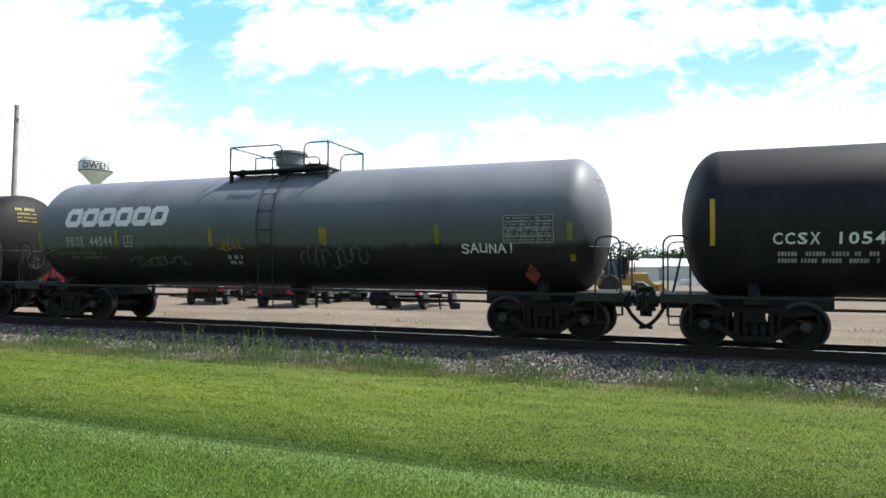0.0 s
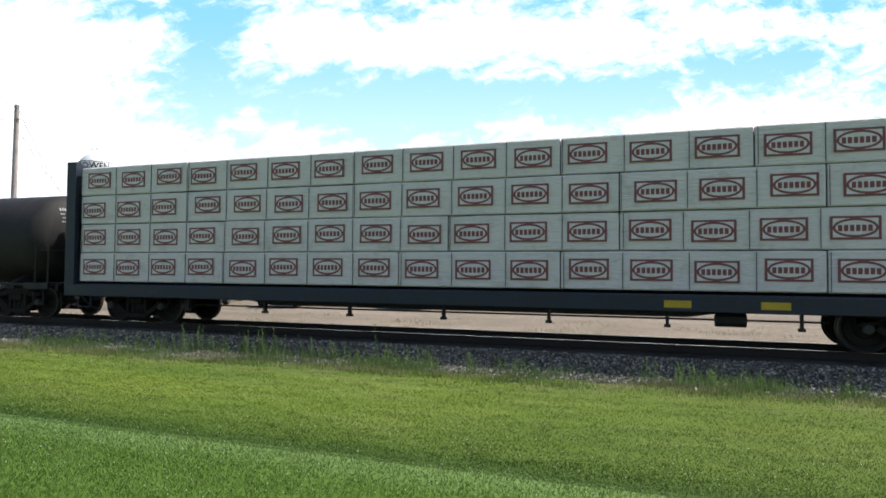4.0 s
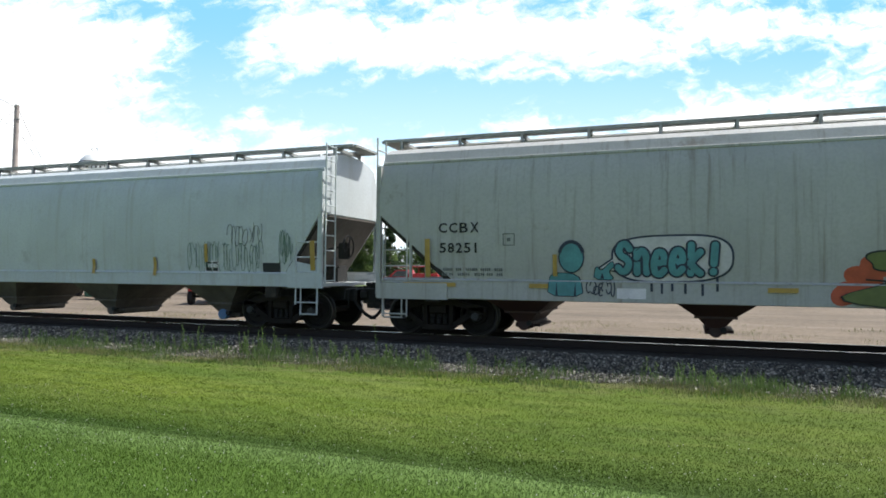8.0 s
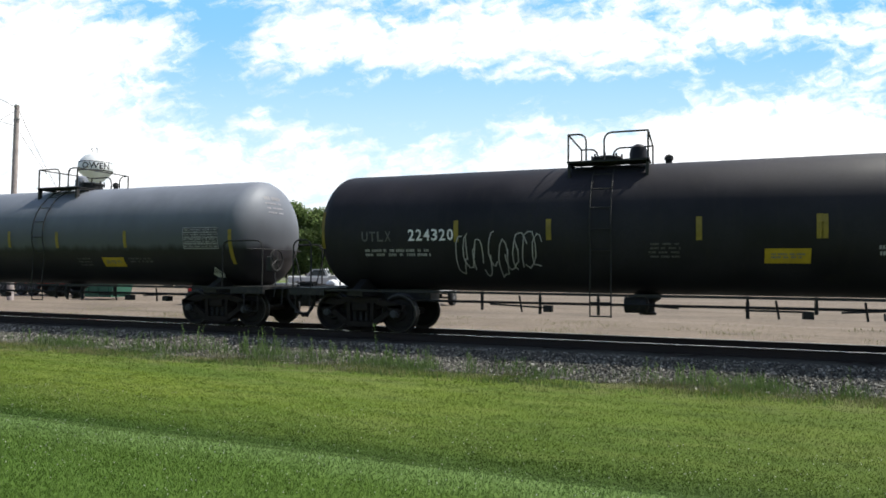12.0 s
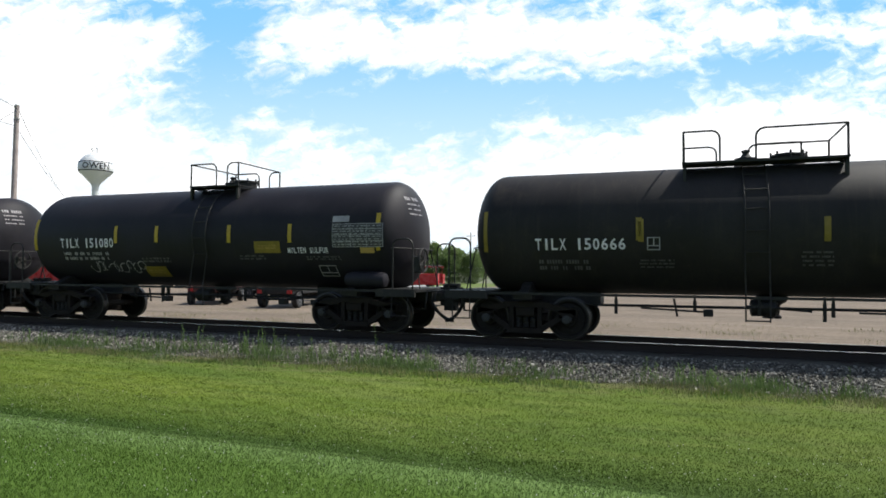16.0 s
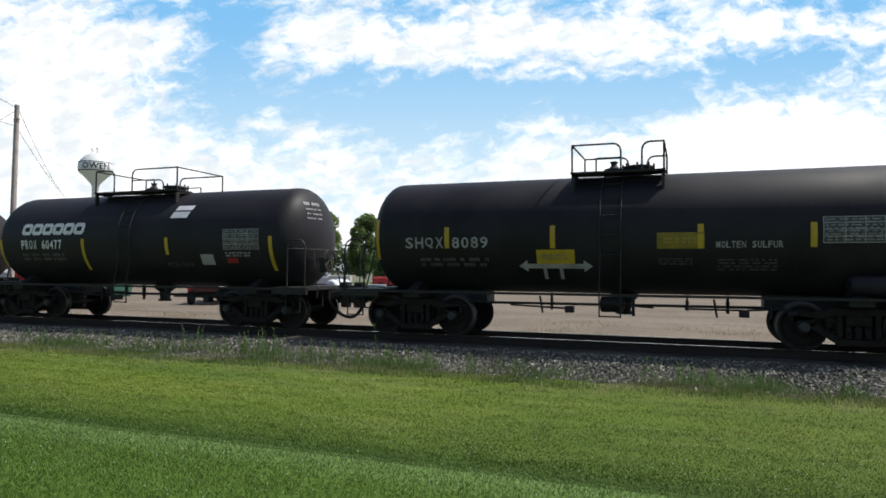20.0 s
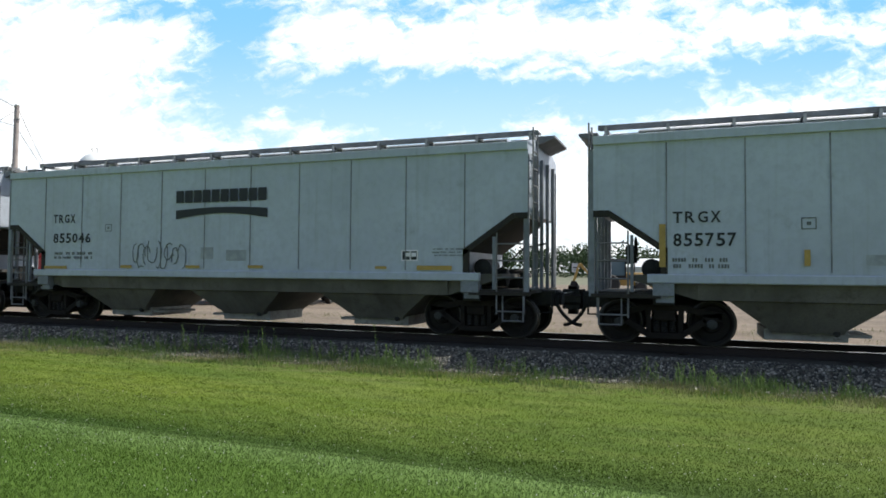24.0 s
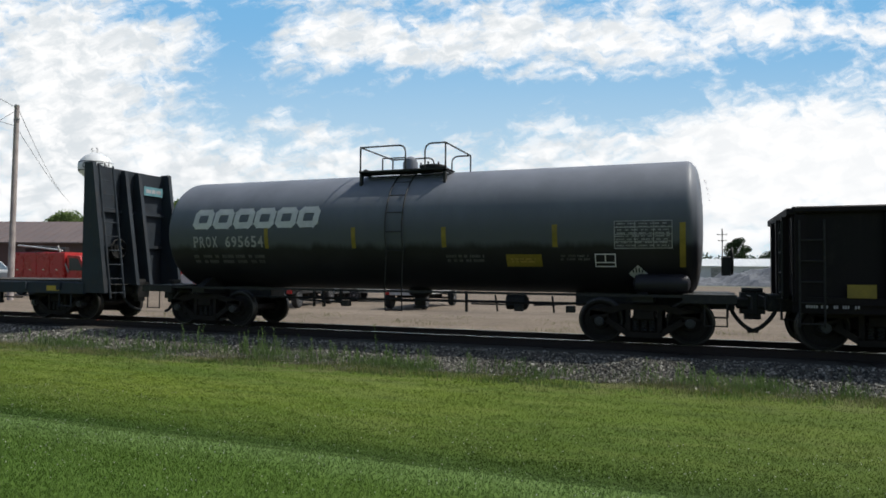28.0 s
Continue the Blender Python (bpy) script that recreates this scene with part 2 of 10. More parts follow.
STEEL_BLACK = surface("grimy black steel", (0.012, 0.0115, 0.011), 0.68, 0.0, 0.35, 3.0, 40.0, 0.2, (0.05, 0.04, 0.032), 0.35)
SIDE_FRAME = surface("dusty cast steel", (0.022, 0.018, 0.015), 0.85, 0.0, 0.35, 4.0, 50.0, 0.3, (0.032, 0.026, 0.02), 0.3, spec=0.2)
WHEEL = surface("wheel steel", (0.019, 0.016, 0.014), 0.7, 0.0, 0.3, 5.0, 40.0, 0.15, spec=0.25)
BEARING = surface("grey greasy bearing cap", (0.035, 0.036, 0.038), 0.55, 0.0, 0.25, 6.0, 50.0, 0.1)
TREAD = surface("worn tread steel", (0.075, 0.07, 0.066), 0.45, 0.8, 0.15, 6.0, 60.0, 0.05)
TANK_BLACK = surface("satin black tank paint", (0.0192, 0.0174, 0.0222), 0.58, 0.0, 0.4, 0.7, 22.0, 0.06, (0.022, 0.02, 0.018), 0.2, 0.3, (0.03, 0.027, 0.024), spec=0.22)
TANK_DULL = surface("dusty dark tank paint", (0.0235, 0.0212, 0.0215), 0.62, 0.0, 0.35, 0.8, 22.0, 0.08, (0.04, 0.034, 0.027), 0.3, 0.45, (0.05, 0.042, 0.034), spec=0.22)
TANK_GREY = sky_sheen_paint("sun-bleached grey black tank paint", (0.192, 0.203, 0.232), (0.019, 0.0175, 0.022))
TANK_OLIVE = sky_sheen_paint("sun-bleached olive black tank paint", (0.15, 0.152, 0.152), (0.028, 0.028, 0.034))
HOPPER_OLIVE = surface("olive grey car paint", (0.425, 0.40, 0.325), 0.55, 0.0, 0.08, 0.5, 18.0, 0.05, (0.25, 0.24, 0.19), 0.12, 0.22, (0.22, 0.19, 0.14))
HOPPER_GREY = surface("stained grey car paint", (0.45, 0.452, 0.44), 0.55, 0.0, 0.08, 0.5, 18.0, 0.05, (0.28, 0.25, 0.21), 0.16, 0.6, (0.22, 0.18, 0.14))
HOPPER_PALE = surface("pale blue grey car paint", (0.54, 0.58, 0.60), 0.5, 0.0, 0.08, 0.5, 18.0, 0.05, (0.40, 0.42, 0.42), 0.2, 0.4, (0.36, 0.34, 0.29))
HOPPER_BLUE = surface("light blue grey car paint", (0.465, 0.505, 0.575), 0.5, 0.0, 0.09, 0.5, 7.0, 0.02, (0.30, 0.32, 0.35), 0.18, 0.3, (0.24, 0.25, 0.23))
POCKET_PALE = surface("dusty grey pocket paint", (0.23, 0.225, 0.19), 0.8, 0.0, 0.3, 1.5, 25.0, 0.12, (0.12, 0.11, 0.09), 0.35)
PANEL_FAINT = surface("faint grey stencil patch", (0.33, 0.35, 0.37), 0.6, 0.0, 0.2, 6.0, 30.0, 0.0)
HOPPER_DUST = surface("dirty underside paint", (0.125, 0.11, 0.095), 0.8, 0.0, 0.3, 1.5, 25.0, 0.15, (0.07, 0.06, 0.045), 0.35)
POCKET_TAN = surface("grimed tan hopper paint", (0.20, 0.165, 0.115), 0.8, 0.0, 0.3, 1.5, 25.0, 0.15, (0.10, 0.075, 0.05), 0.35)
# near-black colour holds the undersides' shade as well as their grime
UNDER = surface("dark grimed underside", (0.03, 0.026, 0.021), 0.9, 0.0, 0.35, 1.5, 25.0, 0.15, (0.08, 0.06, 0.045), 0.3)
RUSTY = rusty_paint()
TAN_END = surface("cream paint with rust streaks", (0.58, 0.48, 0.30), 0.7, 0.0, 0.15, 0.8, 22.0, 0.1, (0.34, 0.15, 0.05), 0.3, 0.75, (0.30, 0.13, 0.05))
RUST_BROWN = surface("brown oxide paint", (0.05, 0.022, 0.018), 0.65, 0.0, 0.3, 2.0, 30.0, 0.12, (0.04, 0.025, 0.02), 0.3)
FLAT_BLUE = surface("dark blue car paint", (0.013, 0.019, 0.034), 0.55, 0.0, 0.3, 1.5, 25.0, 0.08, (0.03, 0.03, 0.03), 0.3)
FLAT_TEAL = surface("faded blue grey car paint", (0.026, 0.034, 0.044), 0.65, 0.0, 0.3, 1.5, 25.0, 0.1, (0.045, 0.04, 0.036), 0.3, 0.4, (0.05, 0.038, 0.03), spec=0.3)
GONDOLA = surface("worn black gondola paint", (0.0095, 0.0066, 0.008), 0.65, 0.0, 0.35, 1.0, 25.0, 0.12, (0.02, 0.016, 0.015), 0.3, 0.4, (0.024, 0.019, 0.016), spec=0.2)
GALVANISED = surface("dull galvanised steel", (0.33, 0.33, 0.31), 0.6, 0.3, 0.2, 3.0, 30.0, 0.1)
WHITE = surface("white stencil paint", (0.80, 0.76, 0.80), 0.6, 0.0, 0.12, 3.0, 35.0, 0.0, (0.3, 0.3, 0.29), 0.1)
GREYWHITE = surface("faded white stencil paint", (0.36, 0.34, 0.35), 0.6, 0.0, 0.25, 3.0, 35.0, 0.0)
DIM = surface("chalky grey spray paint", (0.026, 0.023, 0.026), 0.6, 0.0, 0.3, 3.0, 35.0, 0.0)
FAINT = surface("dim stencil paint", (0.105, 0.098, 0.10), 0.6, 0.0, 0.3, 3.0, 35.0, 0.0)
YELLOW = surface("yellow reflective tape", (0.50, 0.33, 0.02), 0.45, 0.0, 0.15, 3.0, 35.0, 0.0, (0.25, 0.17, 0.03), 0.15)
DULL_YELLOW = surface("grimed yellow tape", (0.24, 0.17, 0.02), 0.5, 0.0, 0.25, 3.0, 35.0, 0.0)
OCHRE = surface("faded orange yellow tape", (0.45, 0.29, 0.07), 0.5, 0.0, 0.15, 3.0, 35.0, 0.0)
BLACK_INK = surface("black stencil paint", (0.02, 0.022, 0.025), 0.6, 0.0, 0.2, 3.0, 35.0, 0.0)
GREY_INK = surface("worn grey stencil paint", (0.16, 0.17, 0.17), 0.6, 0.0, 0.2, 3.0, 35.0, 0.0)
YELLOW_INK = surface("yellow stencil paint", (0.42, 0.31, 0.04), 0.6, 0.0, 0.2, 3.0, 35.0, 0.0)
PLATE_INK = surface("pale printed lines", (0.36, 0.345, 0.35), 0.6, 0.0, 0.2, 4.0, 35.0, 0.0)
DARK_PLATE = surface("dark data plate", (0.062, 0.058, 0.062), 0.6, 0.0, 0.2, 4.0, 35.0, 0.0)
PLATE = surface("grey printed data plate", (0.16, 0.165, 0.165), 0.6, 0.0, 0.2, 4.0, 35.0, 0.0)
RED_PLACARD = surface("red hazard placard", (0.42, 0.09, 0.10), 0.5, 0.0, 0.1, 4.0, 35.0, 0.0)
PLACARD = surface("white hazard placard", (0.6, 0.58, 0.57), 0.5, 0.0, 0.1, 4.0, 35.0, 0.0)
RED_INK = surface("faded red stencil paint", (0.36, 0.12, 0.11), 0.6, 0.0, 0.2, 3.0, 35.0, 0.0)
RED = surface("red paint", (0.36, 0.03, 0.025), 0.4, 0.0, 0.15, 2.0, 30.0, 0.03)
ORANGE_RED = surface("orange red spray paint", (0.50, 0.10, 0.05), 0.6, 0.0, 0.2, 3.0, 30.0, 0.0)
SPRAY_SILVER = surface("silver spray paint", (0.62, 0.60, 0.62), 0.5, 0.0, 0.15, 2.5, 30.0, 0.0)
SPRAY_BLACK = surface("black spray paint", (0.022, 0.025, 0.024), 0.6, 0.0, 0.25, 3.0, 30.0, 0.0)
GATE = surface("dusty grey gate steel", (0.33, 0.32, 0.30), 0.75, 0.0, 0.3, 3.0, 30.0, 0.1, (0.08, 0.07, 0.06), 0.3)
SEAM = surface("grimed weld seam", (0.22, 0.22, 0.235), 0.7, 0.0, 0.4, 2.0, 30.0, 0.0)
# darker copy of the car paint: the end posts' shade is in its colour
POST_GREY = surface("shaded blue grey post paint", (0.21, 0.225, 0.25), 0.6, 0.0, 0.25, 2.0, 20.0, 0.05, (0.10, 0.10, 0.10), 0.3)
SIGN_TEAL = surface("teal sign enamel", (0.12, 0.27, 0.30), 0.5, 0.0, 0.2, 3.0, 30.0, 0.0)
LADDER_GREY = surface("grimed grey ladder steel", (0.17, 0.17, 0.175), 0.7, 0.0, 0.3, 3.0, 30.0, 0.1)
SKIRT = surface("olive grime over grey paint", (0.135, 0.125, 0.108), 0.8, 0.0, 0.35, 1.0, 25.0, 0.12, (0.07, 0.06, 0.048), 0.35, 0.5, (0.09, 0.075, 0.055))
SPRAY_DARK = surface("dark green black spray paint", (0.05, 0.06, 0.05), 0.6, 0.0, 0.25, 3.0, 30.0, 0.0)
SPRAY_BLUE = surface("turquoise spray paint", (0.10, 0.30, 0.33), 0.6, 0.0, 0.2, 3.0, 30.0, 0.0)
SPRAY_GREEN = surface("olive green spray paint", (0.14, 0.17, 0.055), 0.6, 0.0, 0.2, 3.0, 30.0, 0.0)
SPRAY_PALE = surface("pale green spray paint", (0.38, 0.42, 0.33), 0.6, 0.0, 0.2, 3.0, 30.0, 0.0)
SPRAY_TEAL = surface("dusty pale teal spray paint", (0.34, 0.36, 0.31), 0.65, 0.0, 0.3, 2.0, 30.0, 0.0, (0.36, 0.24, 0.14), 0.3)
SPRAY_CREAM = surface("faded cream spray paint", (0.46, 0.42, 0.30), 0.65, 0.0, 0.25, 2.0, 30.0, 0.0, (0.38, 0.27, 0.16), 0.3)
SPRAY_DEEP = surface("deep green spray paint", (0.08, 0.16, 0.11), 0.6, 0.0, 0.2, 3.0, 30.0, 0.0)
SPRAY_DULL_GREEN = surface("dull grey green spray paint", (0.20, 0.22, 0.15), 0.6, 0.0, 0.25, 3.0, 30.0, 0.0)
SPRAY_BLUEBLACK = surface("blue black spray paint", (0.035, 0.045, 0.075), 0.6, 0.0, 0.2, 3.0, 30.0, 0.0)
SPRAY_LIME = surface("lime spray paint", (0.23, 0.30, 0.06), 0.6, 0.0, 0.2, 3.0, 30.0, 0.0)
WRAP_BLUE = wrap_mat("pale blue plastic lumber wrap", (0.89, 0.90, 1.0), (0.80, 0.81, 0.92), 0.38)
WRAP_WHITE = wrap_mat("off white paper lumber wrap", (0.68, 0.62, 0.615), (0.42, 0.38, 0.36), 0.55)
WRAP_ORANGE = surface("orange printed wrap", (0.76, 0.145, 0.06), 0.45, 0.0, 0.08, 3.0, 30.0, 0.0)
WRAP_RED = surface("dark red printed wrap", (0.21, 0.055, 0.06), 0.5, 0.0, 0.1, 3.0, 30.0, 0.0)
BAND = surface("dark strapping", (0.035, 0.035, 0.035), 0.5, 0.0, 0.2, 4.0, 30.0, 0.0)
RUBBER = surface("rubber", (0.018, 0.018, 0.018), 0.7, 0.0, 0.2, 4.0, 30.0, 0.1)
RAIL = surface("rusty rail steel", (0.026, 0.018, 0.014), 0.85, 0.0, 0.3, 3.0, 40.0, 0.15)
RAIL_TOP = surface("worn rail head", (0.55, 0.54, 0.52), 0.22, 1.0, 0.1, 4.0, 60.0, 0.03)
TIMBER = surface("tarred sleeper wood", (0.05, 0.038, 0.03), 0.85, 0.0, 0.35, 3.0, 40.0, 0.5, (0.09, 0.075, 0.06), 0.3)
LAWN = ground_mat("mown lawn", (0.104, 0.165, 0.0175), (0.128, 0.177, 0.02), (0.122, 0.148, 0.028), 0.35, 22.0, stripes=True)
LOT = yard_mat()
FIELD = ground_mat("grass field", (0.16, 0.165, 0.11), (0.19, 0.185, 0.13), (0.13, 0.145, 0.09), 0.05, 2.0)
FAR_GRASS = ground_mat("unmown green grass", (0.115, 0.165, 0.04), (0.15, 0.185, 0.05), (0.09, 0.135, 0.035), 0.3, 4.0)
BALLAST_BED = ground_mat("ballast bed", (0.08, 0.074, 0.062), (0.108, 0.10, 0.083), (0.058, 0.053, 0.044), 1.2, 30.0)
STONES = stone_mat("ballast stone", (0.042, 0.040, 0.034), (0.20, 0.188, 0.156), (0.44, 0.418, 0.355))
GRAVEL_GREY = ground_mat("grey crushed stone", (0.17, 0.18, 0.20), (0.225, 0.235, 0.255), (0.12, 0.125, 0.135), 0.5, 3.0, bumpy=0.8)
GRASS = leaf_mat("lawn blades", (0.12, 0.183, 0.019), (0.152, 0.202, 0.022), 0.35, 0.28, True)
WEEDS = leaf_mat("weed leaves", (0.105, 0.180, 0.055), (0.18, 0.255, 0.085), 1.0, 0.5)
STRAW = leaf_mat("dry grass stems", (0.27, 0.25, 0.13), (0.20, 0.23, 0.10), 1.0)
CLOVER_GLINT = surface("white clover flower", (0.6, 0.6, 0.55), 0.8, 0.0, 0.1, 4.0, 40.0, 0.0)
LEAVES = leaf_mat("tree leaves", (0.14, 0.21, 0.07), (0.22, 0.285, 0.11), 0.3, 0.65)
LEAVES_DARK = leaf_mat("dark conifer needles", (0.03, 0.06, 0.025), (0.065, 0.095, 0.04), 0.3, 0.3)
BARK = surface("bark", (0.09, 0.07, 0.055), 0.9, 0.0, 0.3, 3.0, 25.0, 0.6)
POLE_WOOD = surface("grey weathered pole wood", (0.36, 0.31, 0.29), 0.85, 0.0, 0.25, 2.0, 25.0, 0.4)
TOWER_WHITE = surface("white tower paint", (0.75, 0.76, 0.76), 0.45, 0.0, 0.04, 0.2, 4.0, 0.0)
ROOF_BROWN = surface("brown metal roof", (0.17, 0.13, 0.12), 0.6, 0.0, 0.12, 0.6, 8.0, 0.05)
WALL_BROWN = surface("dark red brown siding", (0.10, 0.055, 0.05), 0.7, 0.0, 0.15, 0.8, 10.0, 0.05)
WALL_WHITE = surface("white metal siding", (0.66, 0.67, 0.67), 0.55, 0.0, 0.06, 0.3, 6.0, 0.03)
MAROON = surface("dull maroon car paint", (0.10, 0.03, 0.028), 0.4, 0.0, 0.1, 2.0, 20.0, 0.0)
CAR_WHITE = surface("white car paint", (0.5, 0.5, 0.5), 0.3, 0.0, 0.04, 2.0, 20.0, 0.0)
CAR_GREY = surface("silver grey car paint", (0.22, 0.23, 0.24), 0.3, 0.3, 0.06, 2.0, 20.0, 0.0)
CAR_RED = surface("bright red truck paint", (0.45, 0.03, 0.03), 0.3, 0.0, 0.08, 2.0, 20.0, 0.0)
DIGGER_YELLOW = surface("faded yellow machine paint", (0.42, 0.26, 0.06), 0.5, 0.0, 0.15, 2.0, 20.0, 0.05)
GREEN_PAINT = surface("green steel paint", (0.03, 0.12, 0.08), 0.5, 0.0, 0.15, 2.0, 20.0, 0.05)
CHROME = surface("chrome", (0.6, 0.6, 0.6), 0.2, 1.0, 0.05, 4.0, 40.0, 0.0)
GLASS = glass_mat("dark window glass", (0.03, 0.04, 0.045))
GLASS_PALE = glass_mat("pale cab glass", (0.10, 0.16, 0.19))
WIRE = surface("cable", (0.05, 0.05, 0.05), 0.6, 0.0, 0.1, 4.0, 30.0, 0.0)
BLUE_CAP = surface("blue outlet cover", (0.10, 0.22, 0.42), 0.5, 0.0, 0.2, 4.0, 30.0, 0.0)


# ---- mesh tools ----
class Shape:
    """Gathers vertices and faces for one mesh."""

    def __init__(self):
        self.v, self.f, self.m = [], [], []

    def add(self, verts, faces, mi=0):
        o = len(self.v)
        self.v += [tuple(p) for p in verts]
        self.f += [tuple(i + o for i in q) for q in faces]
        self.m += [mi] * len(faces)
        return self

    def box(self, x0, x1, y0, y1, z0, z1, c=0.0, mi=0):
        """A box whose edges along x are cut by c."""
        if c <= 0:
            ring = [(y0, z0), (y1, z0), (y1, z1), (y0, z1)]
        else:
            ring = [(y0 + c, z0), (y1 - c, z0), (y1, z0 + c), (y1, z1 - c), (y1 - c, z1), (y0 + c, z1), (y0, z1 - c), (y0, z0 + c)]
        return self.prism_x(x0, x1, ring, mi)

    def prism_x(self, x0, x1, ring, mi=0):
        n = len(ring)
        vs = [(x0, *p) for p in ring] + [(x1, *p) for p in ring]
        fs = [(i, (i + 1) % n, (i + 1) % n + n, i + n) for i in range(n)] + [tuple(reversed(range(n))), tuple(range(n, 2 * n))]
        return self.add(vs, fs, mi)

    def prism_y(self, y0, y1, ring, mi=0):
        """ring: (x, z), counter-clockwise seen from -y."""
        n = len(ring)
        vs = [(p[0], y0, p[1]) for p in ring] + [(p[0], y1, p[1]) for p in ring]
        fs = [((i + 1) % n, i, i + n, (i + 1) % n + n) for i in range(n)] + [tuple(range(n)), tuple(reversed(range(n, 2 * n)))]
        return self.add(vs, fs, mi)

    def prism_z(self, z0, z1, ring, mi=0):
        n = len(ring)
        vs = [(*p, z0) for p in ring] + [(*p, z1) for p in ring]
        fs = [(i, (i + 1) % n, (i + 1) % n + n, i + n) for i in range(n)] + [tuple(reversed(range(n))), tuple(range(n, 2 * n))]
        return self.add(vs, fs, mi)

    def rod(self, a, b, r, n=8, r2=None, mi=0):
        a, b = Vector(a), Vector(b)
        d = (b - a).normalized()
        u = d.orthogonal().normalized()
        w = d.cross(u)
        r2 = r if r2 is None else r2
        vs = [a + (u * math.cos(2 * math.pi * i / n) + w * math.sin(2 * math.pi * i / n)) * r for i in range(n)]
        vs += [b + (u * math.cos(2 * math.pi * i / n) + w * math.sin(2 * math.pi * i / n)) * r2 for i in range(n)]
        fs = [(i, (i + 1) % n, (i + 1) % n + n, i + n) for i in range(n)] + [tuple(reversed(range(n))), tuple(range(n, 2 * n))]
        return self.add(vs, fs, mi)

    def pipe(self, pts, r, n=6, mi=0):
        """One bent tube along points."""
        ps = [Vector(p) for p in pts]
        u = (ps[1] - ps[0]).normalized().orthogonal().normalized()
        rings = []
        for k, p in enumerate(ps):
            a = (ps[k] - ps[k - 1]).normalized() if k else (ps[1] - ps[0]).normalized()
            b = (ps[k + 1] - ps[k]).normalized() if k + 1 < len(ps) else a
            d = (a + b).normalized() if (a + b).length > 1e-6 else a
            u = (u - d * u.dot(d)).normalized()
            w = d.cross(u)
            grow = 1.0 / max(0.6, d.dot(a))
            rings.append([tuple(p + (u * math.cos(math.tau * i / n) + w * math.sin(math.tau * i / n)) * r * grow) for i in range(n)])
        return self.loft(rings, mi)

    def lathe(self, axis, origin, profile, n=24, mi=0, caps=True):
        """profile: (along, radius) about an axis 'x', 'y' or 'z' through origin."""
        o = Vector(origin)
        rows = []
        for al, r in profile:
            row = []
            for i in range(n):
                a = 2 * math.pi * i / n
                c, s = math.cos(a) * r, math.sin(a) * r
                p = {"x": (al, c, s), "y": (s, al, c), "z": (c, s, al)}[axis]
                row.append(tuple(o + Vector(p)))
            rows.append(row)
        vs = [p for row in rows for p in row]
        fs = []
        for k in range(len(rows) - 1):
            for i in range(n):
                j = (i + 1) % n
                fs.append((k * n + i, k * n + j, (k + 1) * n + j, (k + 1) * n + i))
        if caps:
            fs.append(tuple(reversed(range(n))))
            fs.append(tuple(range((len(rows) - 1) * n, len(rows) * n)))
        return self.add(vs, fs, mi)

    def loft(self, rings, mi=0):
        n = len(rings[0])
        vs = [p for r in rings for p in r]
        fs = []
        for k in range(len(rings) - 1):
            for i in range(n):
                j = (i + 1) % n
                fs.append((k * n + i, k * n + j, (k + 1) * n + j, (k + 1) * n + i))
        fs.append(tuple(reversed(range(n))))
        fs.append(tuple(range((len(rings) - 1) * n, len(rings) * n)))
        return self.add(vs, fs, mi)

    def mesh(self, name, mats, smooth=30):
        me = bpy.data.meshes.new(name)
        me.from_pydata(self.v, [], self.f)
        for mt in mats if isinstance(mats, (list, tuple)) else [mats]:
            me.materials.append(mt)
        if any(self.m):
            me.polygons.foreach_set("material_index", self.m)
        bm = bmesh.new()
        bm.from_mesh(me)
        bmesh.ops.recalc_face_normals(bm, faces=bm.faces)
        bm.to_mesh(me)
        bm.free()
        if smooth:
            me.shade_smooth()
            me.set_sharp_from_angle(angle=radians(smooth))
        return me


MESHES = {}


def part(name, shape, mats, parent, label="", smooth=30, key=None, at=None):
    """One mesh object under a thing or a part. key: share the mesh with equal pieces."""
    if key is not None and key in MESHES:
        me = MESHES[key]
    else:
        s = shape() if callable(shape) else shape
        me = s.mesh(name, mats, smooth)
        if key is not None:
            MESHES[key] = me
    ob = new(name, me)
    ob.parent = parent
    if at is not None:
        ob.matrix_local = at
    if label:
        ob["label"] = label
    return ob


def thing(name, label, category, group="", kind="", at=None):
    ob = new(name)
    ob.empty_display_size = 0.3
    if at is not None:
        ob.matrix_world = at
    return tagged(ob, label, category, group, kind)


def solid(name, shape, mats, label, category, group="", kind="", at=None, smooth=30):
    ob = new(name, shape.mesh(name, mats, smooth))
    if at is not None:
        ob.matrix_world = at
    return tagged(ob, label, category, group, kind)


# ---- lettering ----
GLYPHS = {}


def glyphs(s):
    """The outline of a line of text as flat polygons, one unit high, starting at x = 0."""
    if s in GLYPHS:
        return GLYPHS[s]
    cu = bpy.data.curves.new("text", "FONT")
    cu.body, cu.resolution_u, cu.offset = s, 2, 0.018
    ob = bpy.data.objects.new("text", cu)
    scene.collection.objects.link(ob)
    me = bpy.data.meshes.new_from_object(ob.evaluated_get(bpy.context.evaluated_depsgraph_get()))
    co = np.array([v.co[:2] for v in me.vertices])
    lo, hi = co.min(axis=0), co.max(axis=0)
    co = (co - lo) / max(1e-6, hi[1] - lo[1])
    polys = [[tuple(co[i]) for i in p.vertices] for p in me.polygons]
    bpy.data.objects.remove(ob)
    bpy.data.curves.remove(cu)
    bpy.data.meshes.remove(me)
    GLYPHS[s] = (polys, float((hi[0] - lo[0]) / max(1e-6, hi[1] - lo[1])))
    return GLYPHS[s]


def rect(x, z, w, h):
    return [(x, z), (x + w, z), (x + w, z + h), (x, z + h)]


